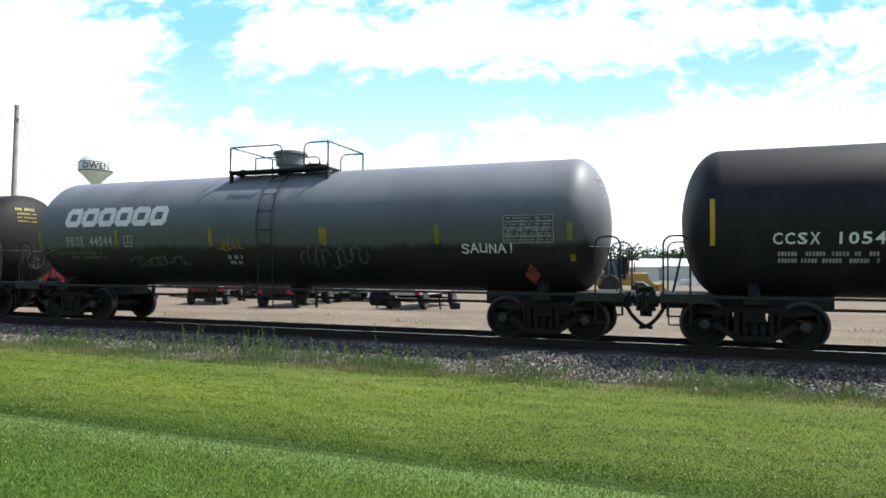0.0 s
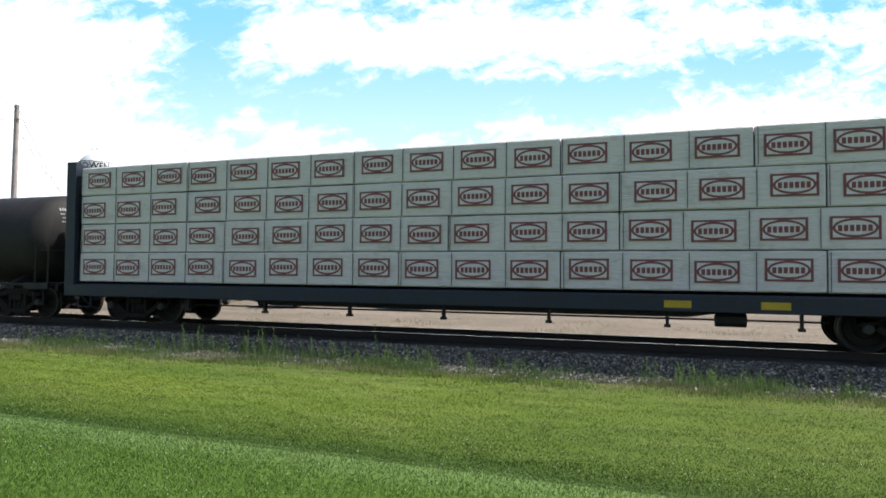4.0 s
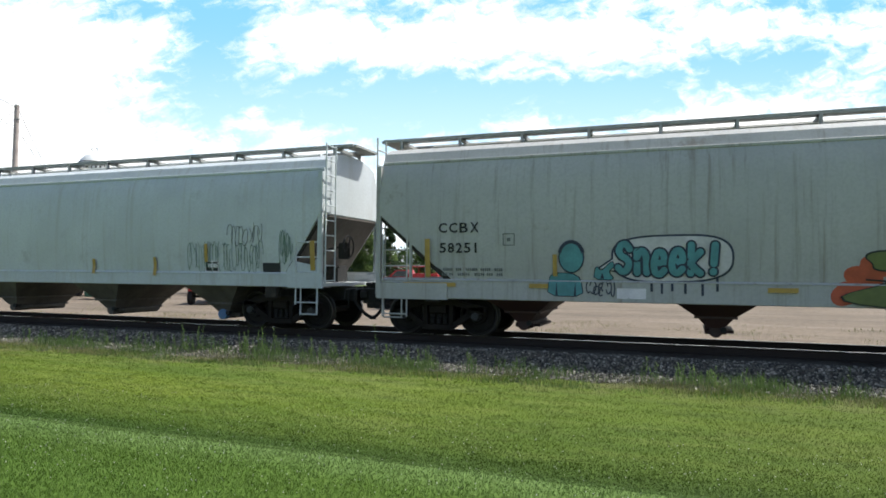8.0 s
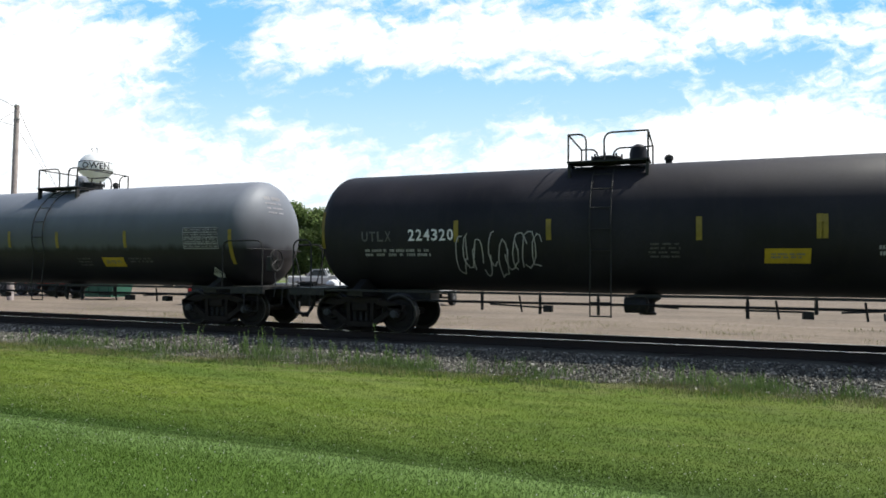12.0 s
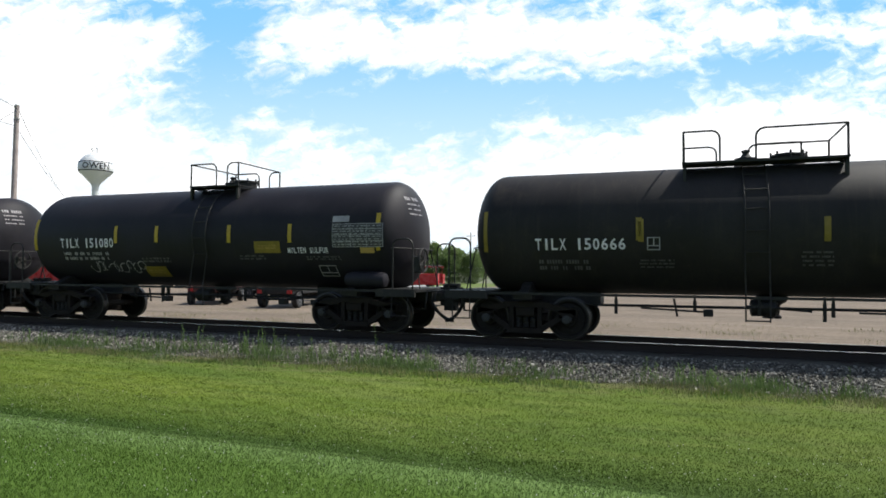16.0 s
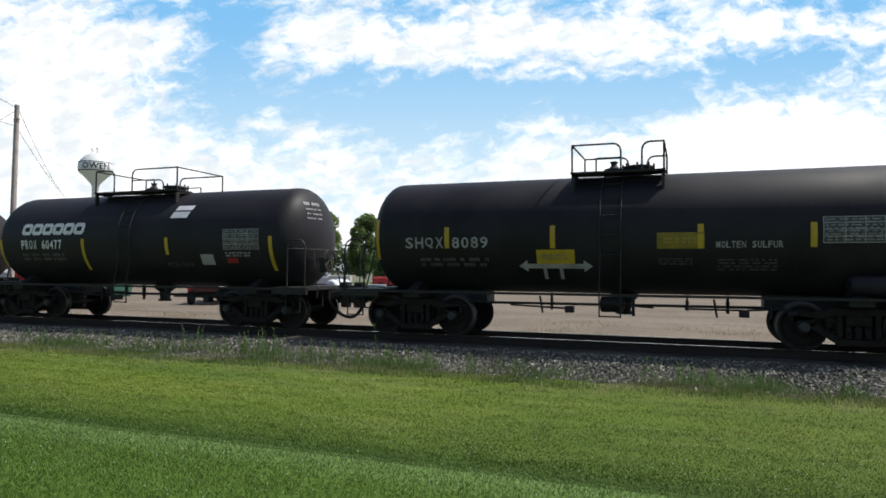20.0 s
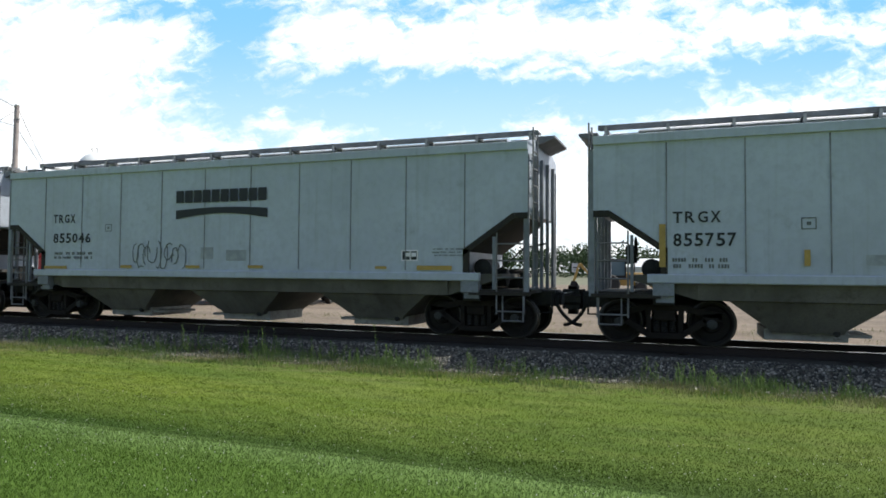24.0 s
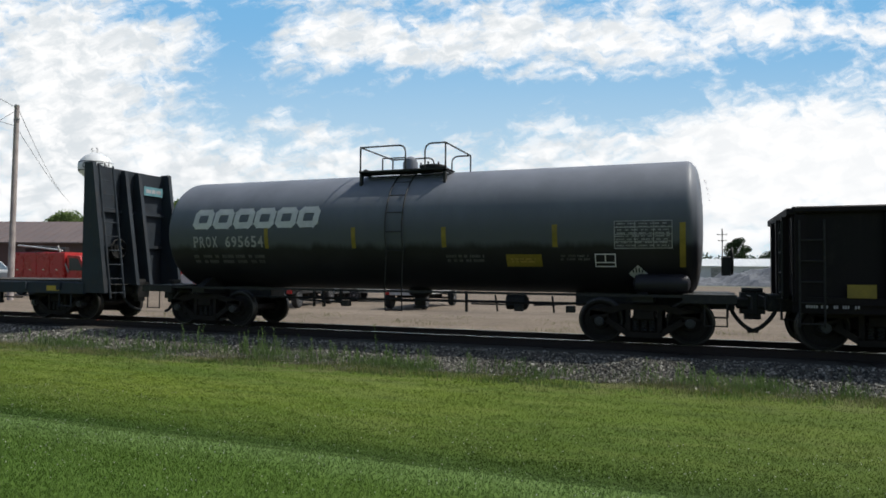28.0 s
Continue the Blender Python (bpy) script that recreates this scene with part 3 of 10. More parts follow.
def words(s, x, z, w, h):
    """Stencilled text whose lower left corner is x, z, fitted to w by h: one even cell for each character."""
    pitch = w / (len(s) - 0.2)
    out = []
    for k, ch in enumerate(s):
        if ch == " ":
            continue
        polys, wide = glyphs(ch)
        cell = pitch * 0.8
        cw = min(cell, wide * h * 1.1) if ch in "1I" else cell
        q = x + k * pitch + (cell - cw) / 2
        out += [[(q + px / wide * cw, z + pz * h) for px, pz in p] for p in polys]
    return out


def each_word(s, x, z, w, h):
    """The text word by word, each with its share of the line."""
    pitch, k = w / (len(s) - 0.2), 0
    for part_ in s.split(" "):
        if part_:
            yield words(part_, x + k * pitch, z, pitch * (len(part_) - 0.2), h)
        k += len(part_) + 1


def bars(x, z, w, h, rows, rng, fill=0.46, words_=7):
    """Lines of unreadable small print as short plain bars, one for each character."""
    out = []
    step = h / rows
    tall = step * (fill if rows > 2 else 0.62)
    cell = max(0.028, tall * 0.72)
    for r in range(rows):
        cx = x + rng.uniform(0, 0.05)
        while cx < x + w - cell:
            for k in range(rng.choice((2, 3, 5, 6))):
                if cx > x + w - cell:
                    break
                ln = cell * rng.uniform(0.55, 0.8)
                out.append(rect(cx, z + r * step + (step - tall) / 2, ln, tall))
                cx += cell
            cx += cell * rng.uniform(0.8, 2.4)
    return out


def stroke(pts, w, closed=False, ext=0.35):
    """A sprayed line of width w along points, as quads."""
    out = []
    ps = pts + [pts[0]] if closed else pts
    for a, b in zip(ps, ps[1:]):
        dx, dz = b[0] - a[0], b[1] - a[1]
        ln = math.hypot(dx, dz) or 1.0
        nx, nz = -dz / ln * w / 2, dx / ln * w / 2
        ex, ez = dx / ln * w * ext, dz / ln * w * ext
        out.append([(a[0] - nx - ex, a[1] - nz - ez), (b[0] - nx + ex, b[1] - nz + ez), (b[0] + nx + ex, b[1] + nz + ez), (a[0] + nx - ex, a[1] + nz - ez)])
    return out


def decal(name, polys, mat, car, skin, lift=0.006, label="", cuts=()):
    """Flat polygons in x and z laid on a car's near side, where skin(z) gives the half width."""
    bm = bmesh.new()
    for k, p in enumerate(polys):
        try:
            bm.faces.new([bm.verts.new((q[0], -0.00012 * min(k, 90), q[1])) for q in p])
        except ValueError:
            pass
    zs = [v.co.z for v in bm.verts]
    if zs:
        for c in cuts:
            if min(zs) < c < max(zs):
                bmesh.ops.bisect_plane(bm, geom=bm.verts[:] + bm.edges[:] + bm.faces[:], plane_co=(0, 0, c), plane_no=(0, 0, 1))
    for v in bm.verts:
        v.co.y -= skin(v.co.z) + lift
    me = bpy.data.meshes.new(name)
    bm.to_mesh(me)
    bm.free()
    me.materials.append(mat)
    ob = new(name, me)
    ob.parent = car
    if label:
        ob["label"] = label
    if name in ("small_print", "plate_print", "panel_print", "spray_tag"):
        ob["kind"] = "stuff"
    return ob


for line_ in ("OWEN", *"ABCDEFGHILMNOPQRSTUWX0123456789"):
    glyphs(line_)


# ---- the large structure ----
SKY_FAR = 1800.0
PX = SKY_FAR / 1170.0


def sky_mat():
    """Blue summer sky, paler to the horizon, with broken white cloud that thickens low down and to both sides."""
    m = bpy.data.materials.new("clouded sky")
    m.use_nodes = True
    nt = m.node_tree
    nt.nodes.remove(nt.nodes["Principled BSDF"])
    tc = nt.nodes.new("ShaderNodeTexCoord")
    sep = nt.nodes.new("ShaderNodeSeparateXYZ")
    vec = stretch(nt, tc.outputs["Object"], (1 / PX / 100, 1 / PX / 100, 1))
    link(nt, vec, sep.inputs[0])
    x, y = sep.outputs[0], sep.outputs[1]

    def patch(cx, cy, rx, ry, amount):
        dx = mathn(nt, "DIVIDE", mathn(nt, "SUBTRACT", x, cx), rx)
        dy = mathn(nt, "DIVIDE", mathn(nt, "SUBTRACT", y, cy), ry)
        r2 = mathn(nt, "ADD", mathn(nt, "MULTIPLY", dx, dx), mathn(nt, "MULTIPLY", dy, dy))
        return mathn(nt, "MULTIPLY", mathn(nt, "EXPONENT", mathn(nt, "MULTIPLY", r2, -1.0)), amount)

    warp = noise_node(nt, vec, 1.3, 4.0, 0.6)
    wv = nt.nodes.new("ShaderNodeVectorMath")
    wv.operation = "ADD"
    cmb = nt.nodes.new("ShaderNodeCombineXYZ")
    link(nt, mathn(nt, "MULTIPLY", warp, 0.9), cmb.inputs[0])
    link(nt, mathn(nt, "MULTIPLY", warp, 0.5), cmb.inputs[1])
    link(nt, vec, wv.inputs[0])
    link(nt, cmb.outputs[0], wv.inputs[1])
    flat = stretch(nt, wv.outputs[0], (0.75, 1.45, 1.0))
    dens = mathn(nt, "ADD", mathn(nt, "MULTIPLY", noise_node(nt, flat, 0.9, 5.0, 0.55), 0.5), mathn(nt, "MULTIPLY", noise_node(nt, flat, 2.6, 6.0, 0.6), 0.52))
    dens = mathn(nt, "ADD", dens, mathn(nt, "MULTIPLY", noise_node(nt, flat, 9.0, 4.0, 0.6), 0.09))
    # open blue between the banks, then the banks themselves
    for cx, cy, rx, ry, am in ((-0.6, 2.5, 4.4, 0.62, -0.19), (-3.95, 3.9, 0.6, 1.0, -0.22), (5.3, 3.15, 1.5, 0.4, -0.16), (3.2, 2.75, 1.4, 0.4, -0.10), (6.9, 4.2, 0.9, 0.3, -0.08), (-5.3, 4.35, 0.7, 0.2, -0.10),
                               (-6.9, 3.1, 1.9, 1.5, 0.20), (0.3, 3.65, 3.6, 0.5, 0.15), (-2.6, 3.6, 0.9, 0.5, 0.08), (5.0, 3.85, 1.8, 0.35, 0.07), (5.9, 1.75, 3.4, 0.85, 0.24), (-6.3, 1.6, 2.8, 0.8, 0.09), (0.0, 0.6, 14.0, 1.0, 0.11), (-2.5, 2.15, 1.3, 0.22, 0.10), (1.2, 2.2, 0.7, 0.3, 0.07)):
        dens = mathn(nt, "ADD", dens, patch(cx, cy, rx, ry, am))
    cloud = ramp(nt, dens, 0.46, 0.70)
    blue = mixc(nt, ramp(nt, y, 0.3, 4.4), (0.74, 0.95, 1.08), (0.25, 0.60, 0.99))
    under = mixc(nt, ramp(nt, x, 1.0, 6.0), (0.94, 1.0, 1.045), (1.2, 1.22, 1.24))
    shade = mixc(nt, ramp(nt, noise_node(nt, flat, 2.2, 5.0, 0.6), 0.35, 0.65), under, (1.34, 1.34, 1.34))
    col = mixc(nt, cloud, blue, shade)
    em = nt.nodes.new("ShaderNodeEmission")
    em.inputs[1].default_value = 1.0
    link(nt, col, em.inputs[0])
    link(nt, em.outputs[0], nt.nodes["Material Output"].inputs[0])
    return m


def build_sky():
    s = Shape()
    nx, ny = 34, 11
    vs = [((-1700 + 100 * i) * PX, (-60 + 90 * j) * PX, 0.0) for j in range(ny + 1) for i in range(nx + 1)]
    fs = [(j * (nx + 1) + i, j * (nx + 1) + i + 1, (j + 1) * (nx + 1) + i + 1, (j + 1) * (nx + 1) + i) for j in range(ny) for i in range(nx)]
    s.add(vs, fs)
    ob = new("backdrop", s.mesh("backdrop", sky_mat()))
    ob.matrix_world = STAND @ pose(0, 0, -SKY_FAR)
    return tagged(ob, "blue summer sky with broken white drifting clouds", "sky", kind="structure")


SKY = build_sky()


def build_ground():
    prof = [(-400, -0.38), (-14, -0.38), (-8, -0.38), (-3.2, -0.38), (-2.6, -0.42), (-2.2, -0.45), (3.6, -0.42), (4.6, -0.30), (8, -0.26), (40, -0.25), (78, -0.25), (2600, -0.25)]
    xs = [-2400, -300, -120, -60, -36, -24, -14, -7, 0, 7, 14, 30, 80, 300, 2400]
    s = Shape()
    n = len(prof)
    s.v = [(x, y, z) for x in xs for y, z in prof]
    for i in range(len(xs) - 1):
        for j in range(n - 1):
            s.f.append((i * n + j, (i + 1) * n + j, (i + 1) * n + j + 1, i * n + j + 1))
            s.m.append(0 if prof[j + 1][0] < -2 else (1 if prof[j + 1][0] <= 78 else 2))
    ob = new("ground", s.mesh("ground", [LAWN, LOT, FIELD], 0))
    return tagged(ob, "mown green lawn, pale gravel yard and far dry field", "ground", kind="structure")


build_ground()
tagged(new("grass_verge", Shape().prism_z(-0.27, -0.243, [(-75, 44.5), (-22, 47), (-21, 80), (-75, 80)]).mesh("grass_verge", FAR_GRASS, 0)), "unmown green grass beyond the gravel yard", "grass", kind="structure")


def build_ballast():
    rng = random.Random(4)
    s = Shape()
    prof = [(-2.75, -0.47), (-2.35, -0.40), (-1.75, -0.29), (-1.25, -0.205), (-0.9, -0.19), (2.4, -0.19), (2.8, -0.205), (3.3, -0.29), (4.0, -0.42), (4.4, -0.47)]
    xs = [-300, -120, -60] + [-45 + 0.8 * k for k in range(76)] + [40, 120]
    rings = [[(x, y, z + (rng.uniform(-0.02, 0.02) if 0 < j < 9 else 0)) for j, (y, z) in enumerate(prof)] for x in xs]
    s.loft(rings)
    ob = new("ballast_bed", s.mesh("ballast_bed", BALLAST_BED, 60))
    tagged(ob, "grey crushed stone bed under the railway track", "ballast", kind="structure")
    # loose stones over the shoulder that the lawn faces
    r = np.random.RandomState(7)
    n = 52000
    base = np.array([(-1, -1, -1), (1, -1, -1), (1, 1, -1), (-1, 1, -1), (-0.8, -0.7, 1), (0.7, -0.8, 1), (0.8, 0.7, 1), (-0.7, 0.8, 1)], float)
    faces = np.array([(0, 3, 2, 1), (4, 5, 6, 7), (0, 1, 5, 4), (1, 2, 6, 5), (2, 3, 7, 6), (3, 0, 4, 7)])
    x = r.uniform(-34, 6, n)
    y = r.uniform(-2.62, -0.82, n)
    sel = r.uniform(0, 1, n) < 0.2
    xs_ = x[sel]
    y[sel] = -2.3 - (0.75 + 0.35 * np.sin(xs_ * 1.7) + 0.3 * np.sin(xs_ * 4.1 + 1.0)) * r.uniform(0, 1, sel.sum()) ** 1.4
    z = np.interp(y, [q[0] for q in prof], [q[1] for q in prof])
    z = np.maximum(z, np.interp(y, [-3.2, -2.6, -2.2], [-0.39, -0.42, -0.45]))
    size = r.uniform(0.009, 0.022, n) * np.where(x > -12, 1.0, 1.2)
    ang = r.uniform(0, 6.28, (n, 3))
    ca, sa = np.cos(ang), np.sin(ang)
    V = base[None] * r.uniform(0.65, 1.25, (n, 8, 3)) * (size[:, None] * np.ones(3) * r.uniform(0.7, 1.4, (n, 3)))[:, None, :]
    for ax, (i, j) in enumerate(((1, 2), (0, 2), (0, 1))):
        a, b = V[:, :, i].copy(), V[:, :, j].copy()
        V[:, :, i] = a * ca[:, ax, None] - b * sa[:, ax, None]
        V[:, :, j] = a * sa[:, ax, None] + b * ca[:, ax, None]
    V += np.stack([x, y, z + size * 0.35], 1)[:, None, :]
    F = (faces[None] + (np.arange(n) * 8)[:, None, None]).reshape(-1, 4)
    me = bpy.data.meshes.new("ballast_stones")
    me.from_pydata(V.reshape(-1, 3).tolist(), [], F.tolist())
    me.materials.append(STONES)
    tagged(new("ballast_stones", me), "loose grey and pale crushed track stones", "gravel", kind="stuff")


build_ballast()


def build_track():
    trk = thing("railway_track", "single railway track of rusty rails on dark timber sleepers", "track", kind="structure")
    prof = [(-0.075, -0.18), (0.075, -0.18), (0.075, -0.165), (0.012, -0.145), (0.009, -0.04), (0.036, -0.03), (0.036, -0.006), (0.03, 0.0), (-0.03, 0.0), (-0.036, -0.006), (-0.036, -0.03), (-0.009, -0.04), (-0.012, -0.145), (-0.075, -0.165)]
    for y in (0.0, 1.51):
        s = Shape().prism_x(-300, 120, [(y + a, b) for a, b in prof])
        r = part("rail", s, RAIL, trk, "rusty rail with a bright worn head", smooth=0)
        part("rail_head", Shape().box(-300, 120, y - 0.028, y + 0.022, -0.001, 0.002), RAIL_TOP, r)
    rng = random.Random(3)
    slp = Shape().box(-0.115, 0.115, -0.58, 2.09, -0.36, -0.182, 0.0)
    spk = Shape().box(-0.09, 0.09, -0.11, 0.11, -0.182, -0.168)
    for y in (-0.05, 0.05):
        spk.rod((0.05, y, -0.17), (0.05, y, -0.14), 0.014, 6)
    for k in range(100):
        x = -42 + 0.52 * k
        t = part("sleeper", slp, TIMBER, trk, key="sleeper", at=pose(x + rng.uniform(-0.02, 0.02), rng.uniform(-0.05, 0.05), rng.uniform(-0.006, 0.0), 0, 0, rng.uniform(-0.8, 0.8)))
        if k % 1 == 0:
            part("tie_plate", spk, RAIL, t, key="tie_plate", at=pose(0, 0, 0))


build_track()


# ---- grass and weeds ----
def blades(name, mat, n, pick, h, w, label, seed, lean=0.5):
    r = np.random.RandomState(seed)
    x, y, z = pick(r, n)
    hh = r.uniform(h[0], h[1], n)
    ww = r.uniform(w[0], w[1], n)
    a = r.uniform(0, 6.283, n)
    b = r.uniform(0, 6.283, n)
    le = r.uniform(0.05, lean, n) * hh
    p0 = np.stack([x - np.cos(a) * ww, y - np.sin(a) * ww, z], 1)
    p1 = np.stack([x + np.cos(a) * ww, y + np.sin(a) * ww, z], 1)
    m = np.stack([x + np.cos(b) * le * 0.4, y + np.sin(b) * le * 0.4, z + hh * 0.6], 1)
    d = np.stack([np.cos(a) * ww * 0.75, np.sin(a) * ww * 0.75, np.zeros(n)], 1)
    t = np.stack([x + np.cos(b) * le, y + np.sin(b) * le, z + hh], 1)
    V = np.stack([p0, p1, m + d, m - d, t], 1).reshape(-1, 3)
    o = np.arange(n) * 5
    F4 = np.stack([o, o + 1, o + 2, o + 3], 1).tolist()
    F3 = np.stack([o + 3, o + 2, o + 4], 1).tolist()
    me = bpy.data.meshes.new(name)
    me.from_pydata(V.tolist(), [], F4 + F3)
    me.materials.append(mat)
    return tagged(new(name, me), label, "grass", kind="stuff")


def wedge(y0, y1, zf, extra=1.0):
    """Random spots on the lawn inside the view's wedge."""
    def pick(r, n):
        y = y0 + (y1 - y0) * r.uniform(0, 1, n) ** extra
        d = y + 14.43
        lo, hi = -d * 1.45 - 0.6, d * 0.27 + 0.6
        x = lo + (hi - lo) * r.uniform(0, 1, n)
        return x, y, zf(y)
    return pick


level = lambda y: np.interp(y, [-3.2, -2.6, -2.2], [-0.38, -0.42, -0.45])


def tufts(y0, y1, shift=0.0):
    """Spots in the verge that gather in uneven patches and leave stones bare between them."""
    def pick(r, n):
        x, y, z = wedge(y0, y1, level)(r, n * 4)
        f = np.sin(x * 2.1 + shift) + np.sin(x * 0.83 + y * 2.6 + 1.0 + shift) + np.sin(x * 5.3 - y * 3.1 + shift) * 0.7
        keep = f + r.uniform(-1.2, 1.2, len(x)) > 0.3 + (y + 3.1) * 0.9
        k = np.nonzero(keep)[0][:n]
        k = np.resize(k, n)
        return x[k], y[k], z[k]
    return pick


def near_strip(r, n):
    x, y, z = wedge(-11.6, -7.0, level)(r, int(n * 1.6))
    keep = y < -8.5 + r.uniform(-0.05, 0.05, len(x))
    return x[keep][:n], y[keep][:n], z[keep][:n]


def blades_near():
    r = np.random.RandomState(5)
    x, y, z = near_strip(r, 130000)
    k = len(x)
    blades("lawn_grass", GRASS, k, lambda r_, n_: (x, y, z), (0.012, 0.036), (0.0014, 0.0034), "lush short dark green lawn grass", 6, 1.0)


blades_near()
blades("lawn_grass", GRASS, 230000, wedge(-8.6, -2.6, level, 1.5), (0.005, 0.017), (0.0016, 0.004), "short yellow green lawn grass", 8, 1.8)
def wide_lawn(r, n):
    x, y = r.uniform(-36, 14, n), r.uniform(-18, -2.7, n)
    return x, y, level(y)


blades("lawn_grass", GRASS, 110000, wide_lawn, (0.006, 0.018), (0.0025, 0.0055), "short lawn grass round about", 15, 1.6)
def clumps(r, n):
    """Spots where the mown lawn stands in slightly longer tufts."""
    cx, cy, cz = wedge(-8.3, -2.9, level, 1.3)(r, 3400)
    k = (len(cx) * r.uniform(0, 1, n) ** 1.4).astype(int)
    wide = 0.03 + 0.10 * (np.arange(len(cx)) % 7 / 7.0)
    x, y = cx[k] + r.normal(0, 1, n) * wide[k] * 1.6, np.minimum(cy[k] + r.normal(0, 1, n) * wide[k], -2.7)
    return x, y, level(y)


blades("lawn_grass", GRASS, 60000, clumps, (0.012, 0.032), (0.0016, 0.0038), "tufts of slightly longer lawn grass", 16, 1.1)
blades("verge_grass", GRASS, 9000, tufts(-3.7, -2.55, 1.2), (0.03, 0.10), (0.002, 0.005), "ragged longer grass at the lawn's edge", 17, 0.8)
blades("verge_grass", WEEDS, 8000, tufts(-3.9, -2.25), (0.02, 0.09), (0.003, 0.006), "uneven longer grass along the stones", 9, 0.7)
blades("verge_grass", WEEDS, 3200, tufts(-3.0, -2.0), (0.08, 0.28), (0.004, 0.007), "taller thin green grass among the stones", 14, 0.6)
blades("verge_grass", STRAW, 3600, tufts(-3.9, -2.2, 2.4), (0.05, 0.18), (0.002, 0.004), "dry straw-coloured grass stems", 10, 0.6)


def yard_edge(r, n):
    """Uneven dry tufts where the gravel yard meets the track bed."""
    x, y = r.uniform(-26, 12, n * 4), 4.2 + 5.5 * r.uniform(0, 1, n * 4) ** 2.0
    f = np.sin(x * 1.3) + np.sin(x * 0.57 + y * 1.9 + 1.0) + np.sin(x * 3.1 - y * 2.2) * 0.8
    k = np.resize(np.nonzero(f + r.uniform(-1, 1, len(x)) > 0.9)[0], n)
    return x[k], y[k], np.interp(y[k], [3.6, 4.6, 8.0], [-0.42, -0.30, -0.26])


blades("yard_edge_grass", STRAW, 5000, yard_edge, (0.03, 0.13), (0.003, 0.006), "dry straw tufts at the edge of the gravel yard", 18, 0.8)


# pale specks: clover flowers, and added stand-ins for glints on the grass
def clover():
    r = np.random.RandomState(12)
    s = Shape()
    x, y, z = wedge(-10.2, -6.6, level)(r, 1100)
    for a, b, c in zip(x, y, z):
        h = r.uniform(0.02, 0.05)
        q = r.uniform(0.0025, 0.0062)
        s.add([(a - q, b, c + h), (a, b - q, c + h), (a + q, b, c + h), (a, b + q, c + h), (a, b, c + h + q * 1.3), (a, b, c + h - q)], [(0, 1, 4), (1, 2, 4), (2, 3, 4), (3, 0, 4), (1, 0, 5), (2, 1, 5), (3, 2, 5), (0, 3, 5)])
    tagged(new("clover_flowers", s.mesh("clover_flowers", CLOVER_GLINT)), "scattered small white clover flowers", "flowers", kind="stuff")


clover()


# where each clump stands, its height and its number of stems
WEED_SPOTS = [(-15.45, 0.38, 9), (-14.1, 0.42, 9), (-13.2, 0.45, 8), (-12.2, 0.4, 8), (-11.4, 0.42, 9), (-10.67, 0.68, 7), (-10.2, 0.45, 12), (-9.6, 0.4, 10), (-9.2, 0.5, 8), (-8.75, 0.68, 8), (-8.5, 0.5, 9), (-7.55, 0.5, 8), (-7.0, 0.42, 8), (-6.3, 0.36, 9), (-5.68, 0.8, 2), (-5.35, 0.4, 10), (-4.65, 0.42, 7), (-3.8, 0.42, 4), (-3.05, 0.36, 10), (-0.66, 0.42, 4), (-0.05, 0.4, 5), (0.35, 0.32, 6), (1.0, 0.34, 8), (2.3, 0.46, 2)]


def weed(x, y, h, spread, n, seed, mat=None):
    """A clump of tall weed: upright stems set with short narrow leaves, and a skirt of blades at the foot."""
    r = random.Random(seed)
    s = Shape()
    z = float(level(y))

    def leaf(bx, by, bz, out, length, up, wd):
        dx, dy = math.cos(out), math.sin(out)
        left, right = [], []
        for q in range(4):
            f = q / 3
            px, py, pz = bx + dx * length * f * (1 - up * 0.6), by + dy * length * f * (1 - up * 0.6), bz + length * (up * f - 0.25 * f * f)
            ww = wd * (0.5, 1.0, 0.8, 0.08)[q]
            left.append((px - dy * ww, py + dx * ww, pz))
            right.append((px + dy * ww, py - dx * ww, pz))
        s.add(left + right, [(q, q + 1, q + 5, q + 4) for q in range(3)])

    for k in range(max(2, round(n * 1.1))):
        a, d = r.uniform(0, 6.28), spread * r.uniform(0, 1) ** 0.6
        bx, by = x + math.cos(a) * d, y + math.sin(a) * d * 0.7
        hh = 1.05 * h * (r.uniform(0.5, 0.95) if k else 1.0)
        lx, ly = r.uniform(-0.12, 0.12) * hh, r.uniform(-0.1, 0.1) * hh
        s.rod((bx, by, z - 0.03), (bx + lx, by + ly, z + hh), 0.005, 4, 0.002)
        m_ = int(5 + hh * 15)
        for q in range(m_):
            f = 0.12 + 0.88 * q / m_
            leaf(bx + lx * f, by + ly * f, z + hh * f, r.uniform(0, 6.28), r.uniform(0.09, 0.2) * (1.15 - 0.5 * f), r.uniform(0.75, 1.05), r.uniform(0.005, 0.010))
    for k in range(n * 7):
        a, d = r.uniform(0, 6.28), spread * 1.5 * r.uniform(0, 1) ** 0.7
        leaf(x + math.cos(a) * d, y + math.sin(a) * d * 0.6, z - 0.02, r.uniform(0, 6.28), r.uniform(0.3, 0.85) * h, r.uniform(0.85, 1.15), r.uniform(0.003, 0.007))
    ob = new("weed_clump", s.mesh("weed_clump", mat or WEEDS, 0))
    return tagged(ob, "tuft of tall green weed grass beside the track stones", "weed", "weeds along the track")


for wx, wh, wn_ in WEED_SPOTS:
    weed(wx, -2.3 if wx < -6 else -2.6, wh, 0.07 + 0.036 * wn_, wn_, int(wx * 100) + 5000)


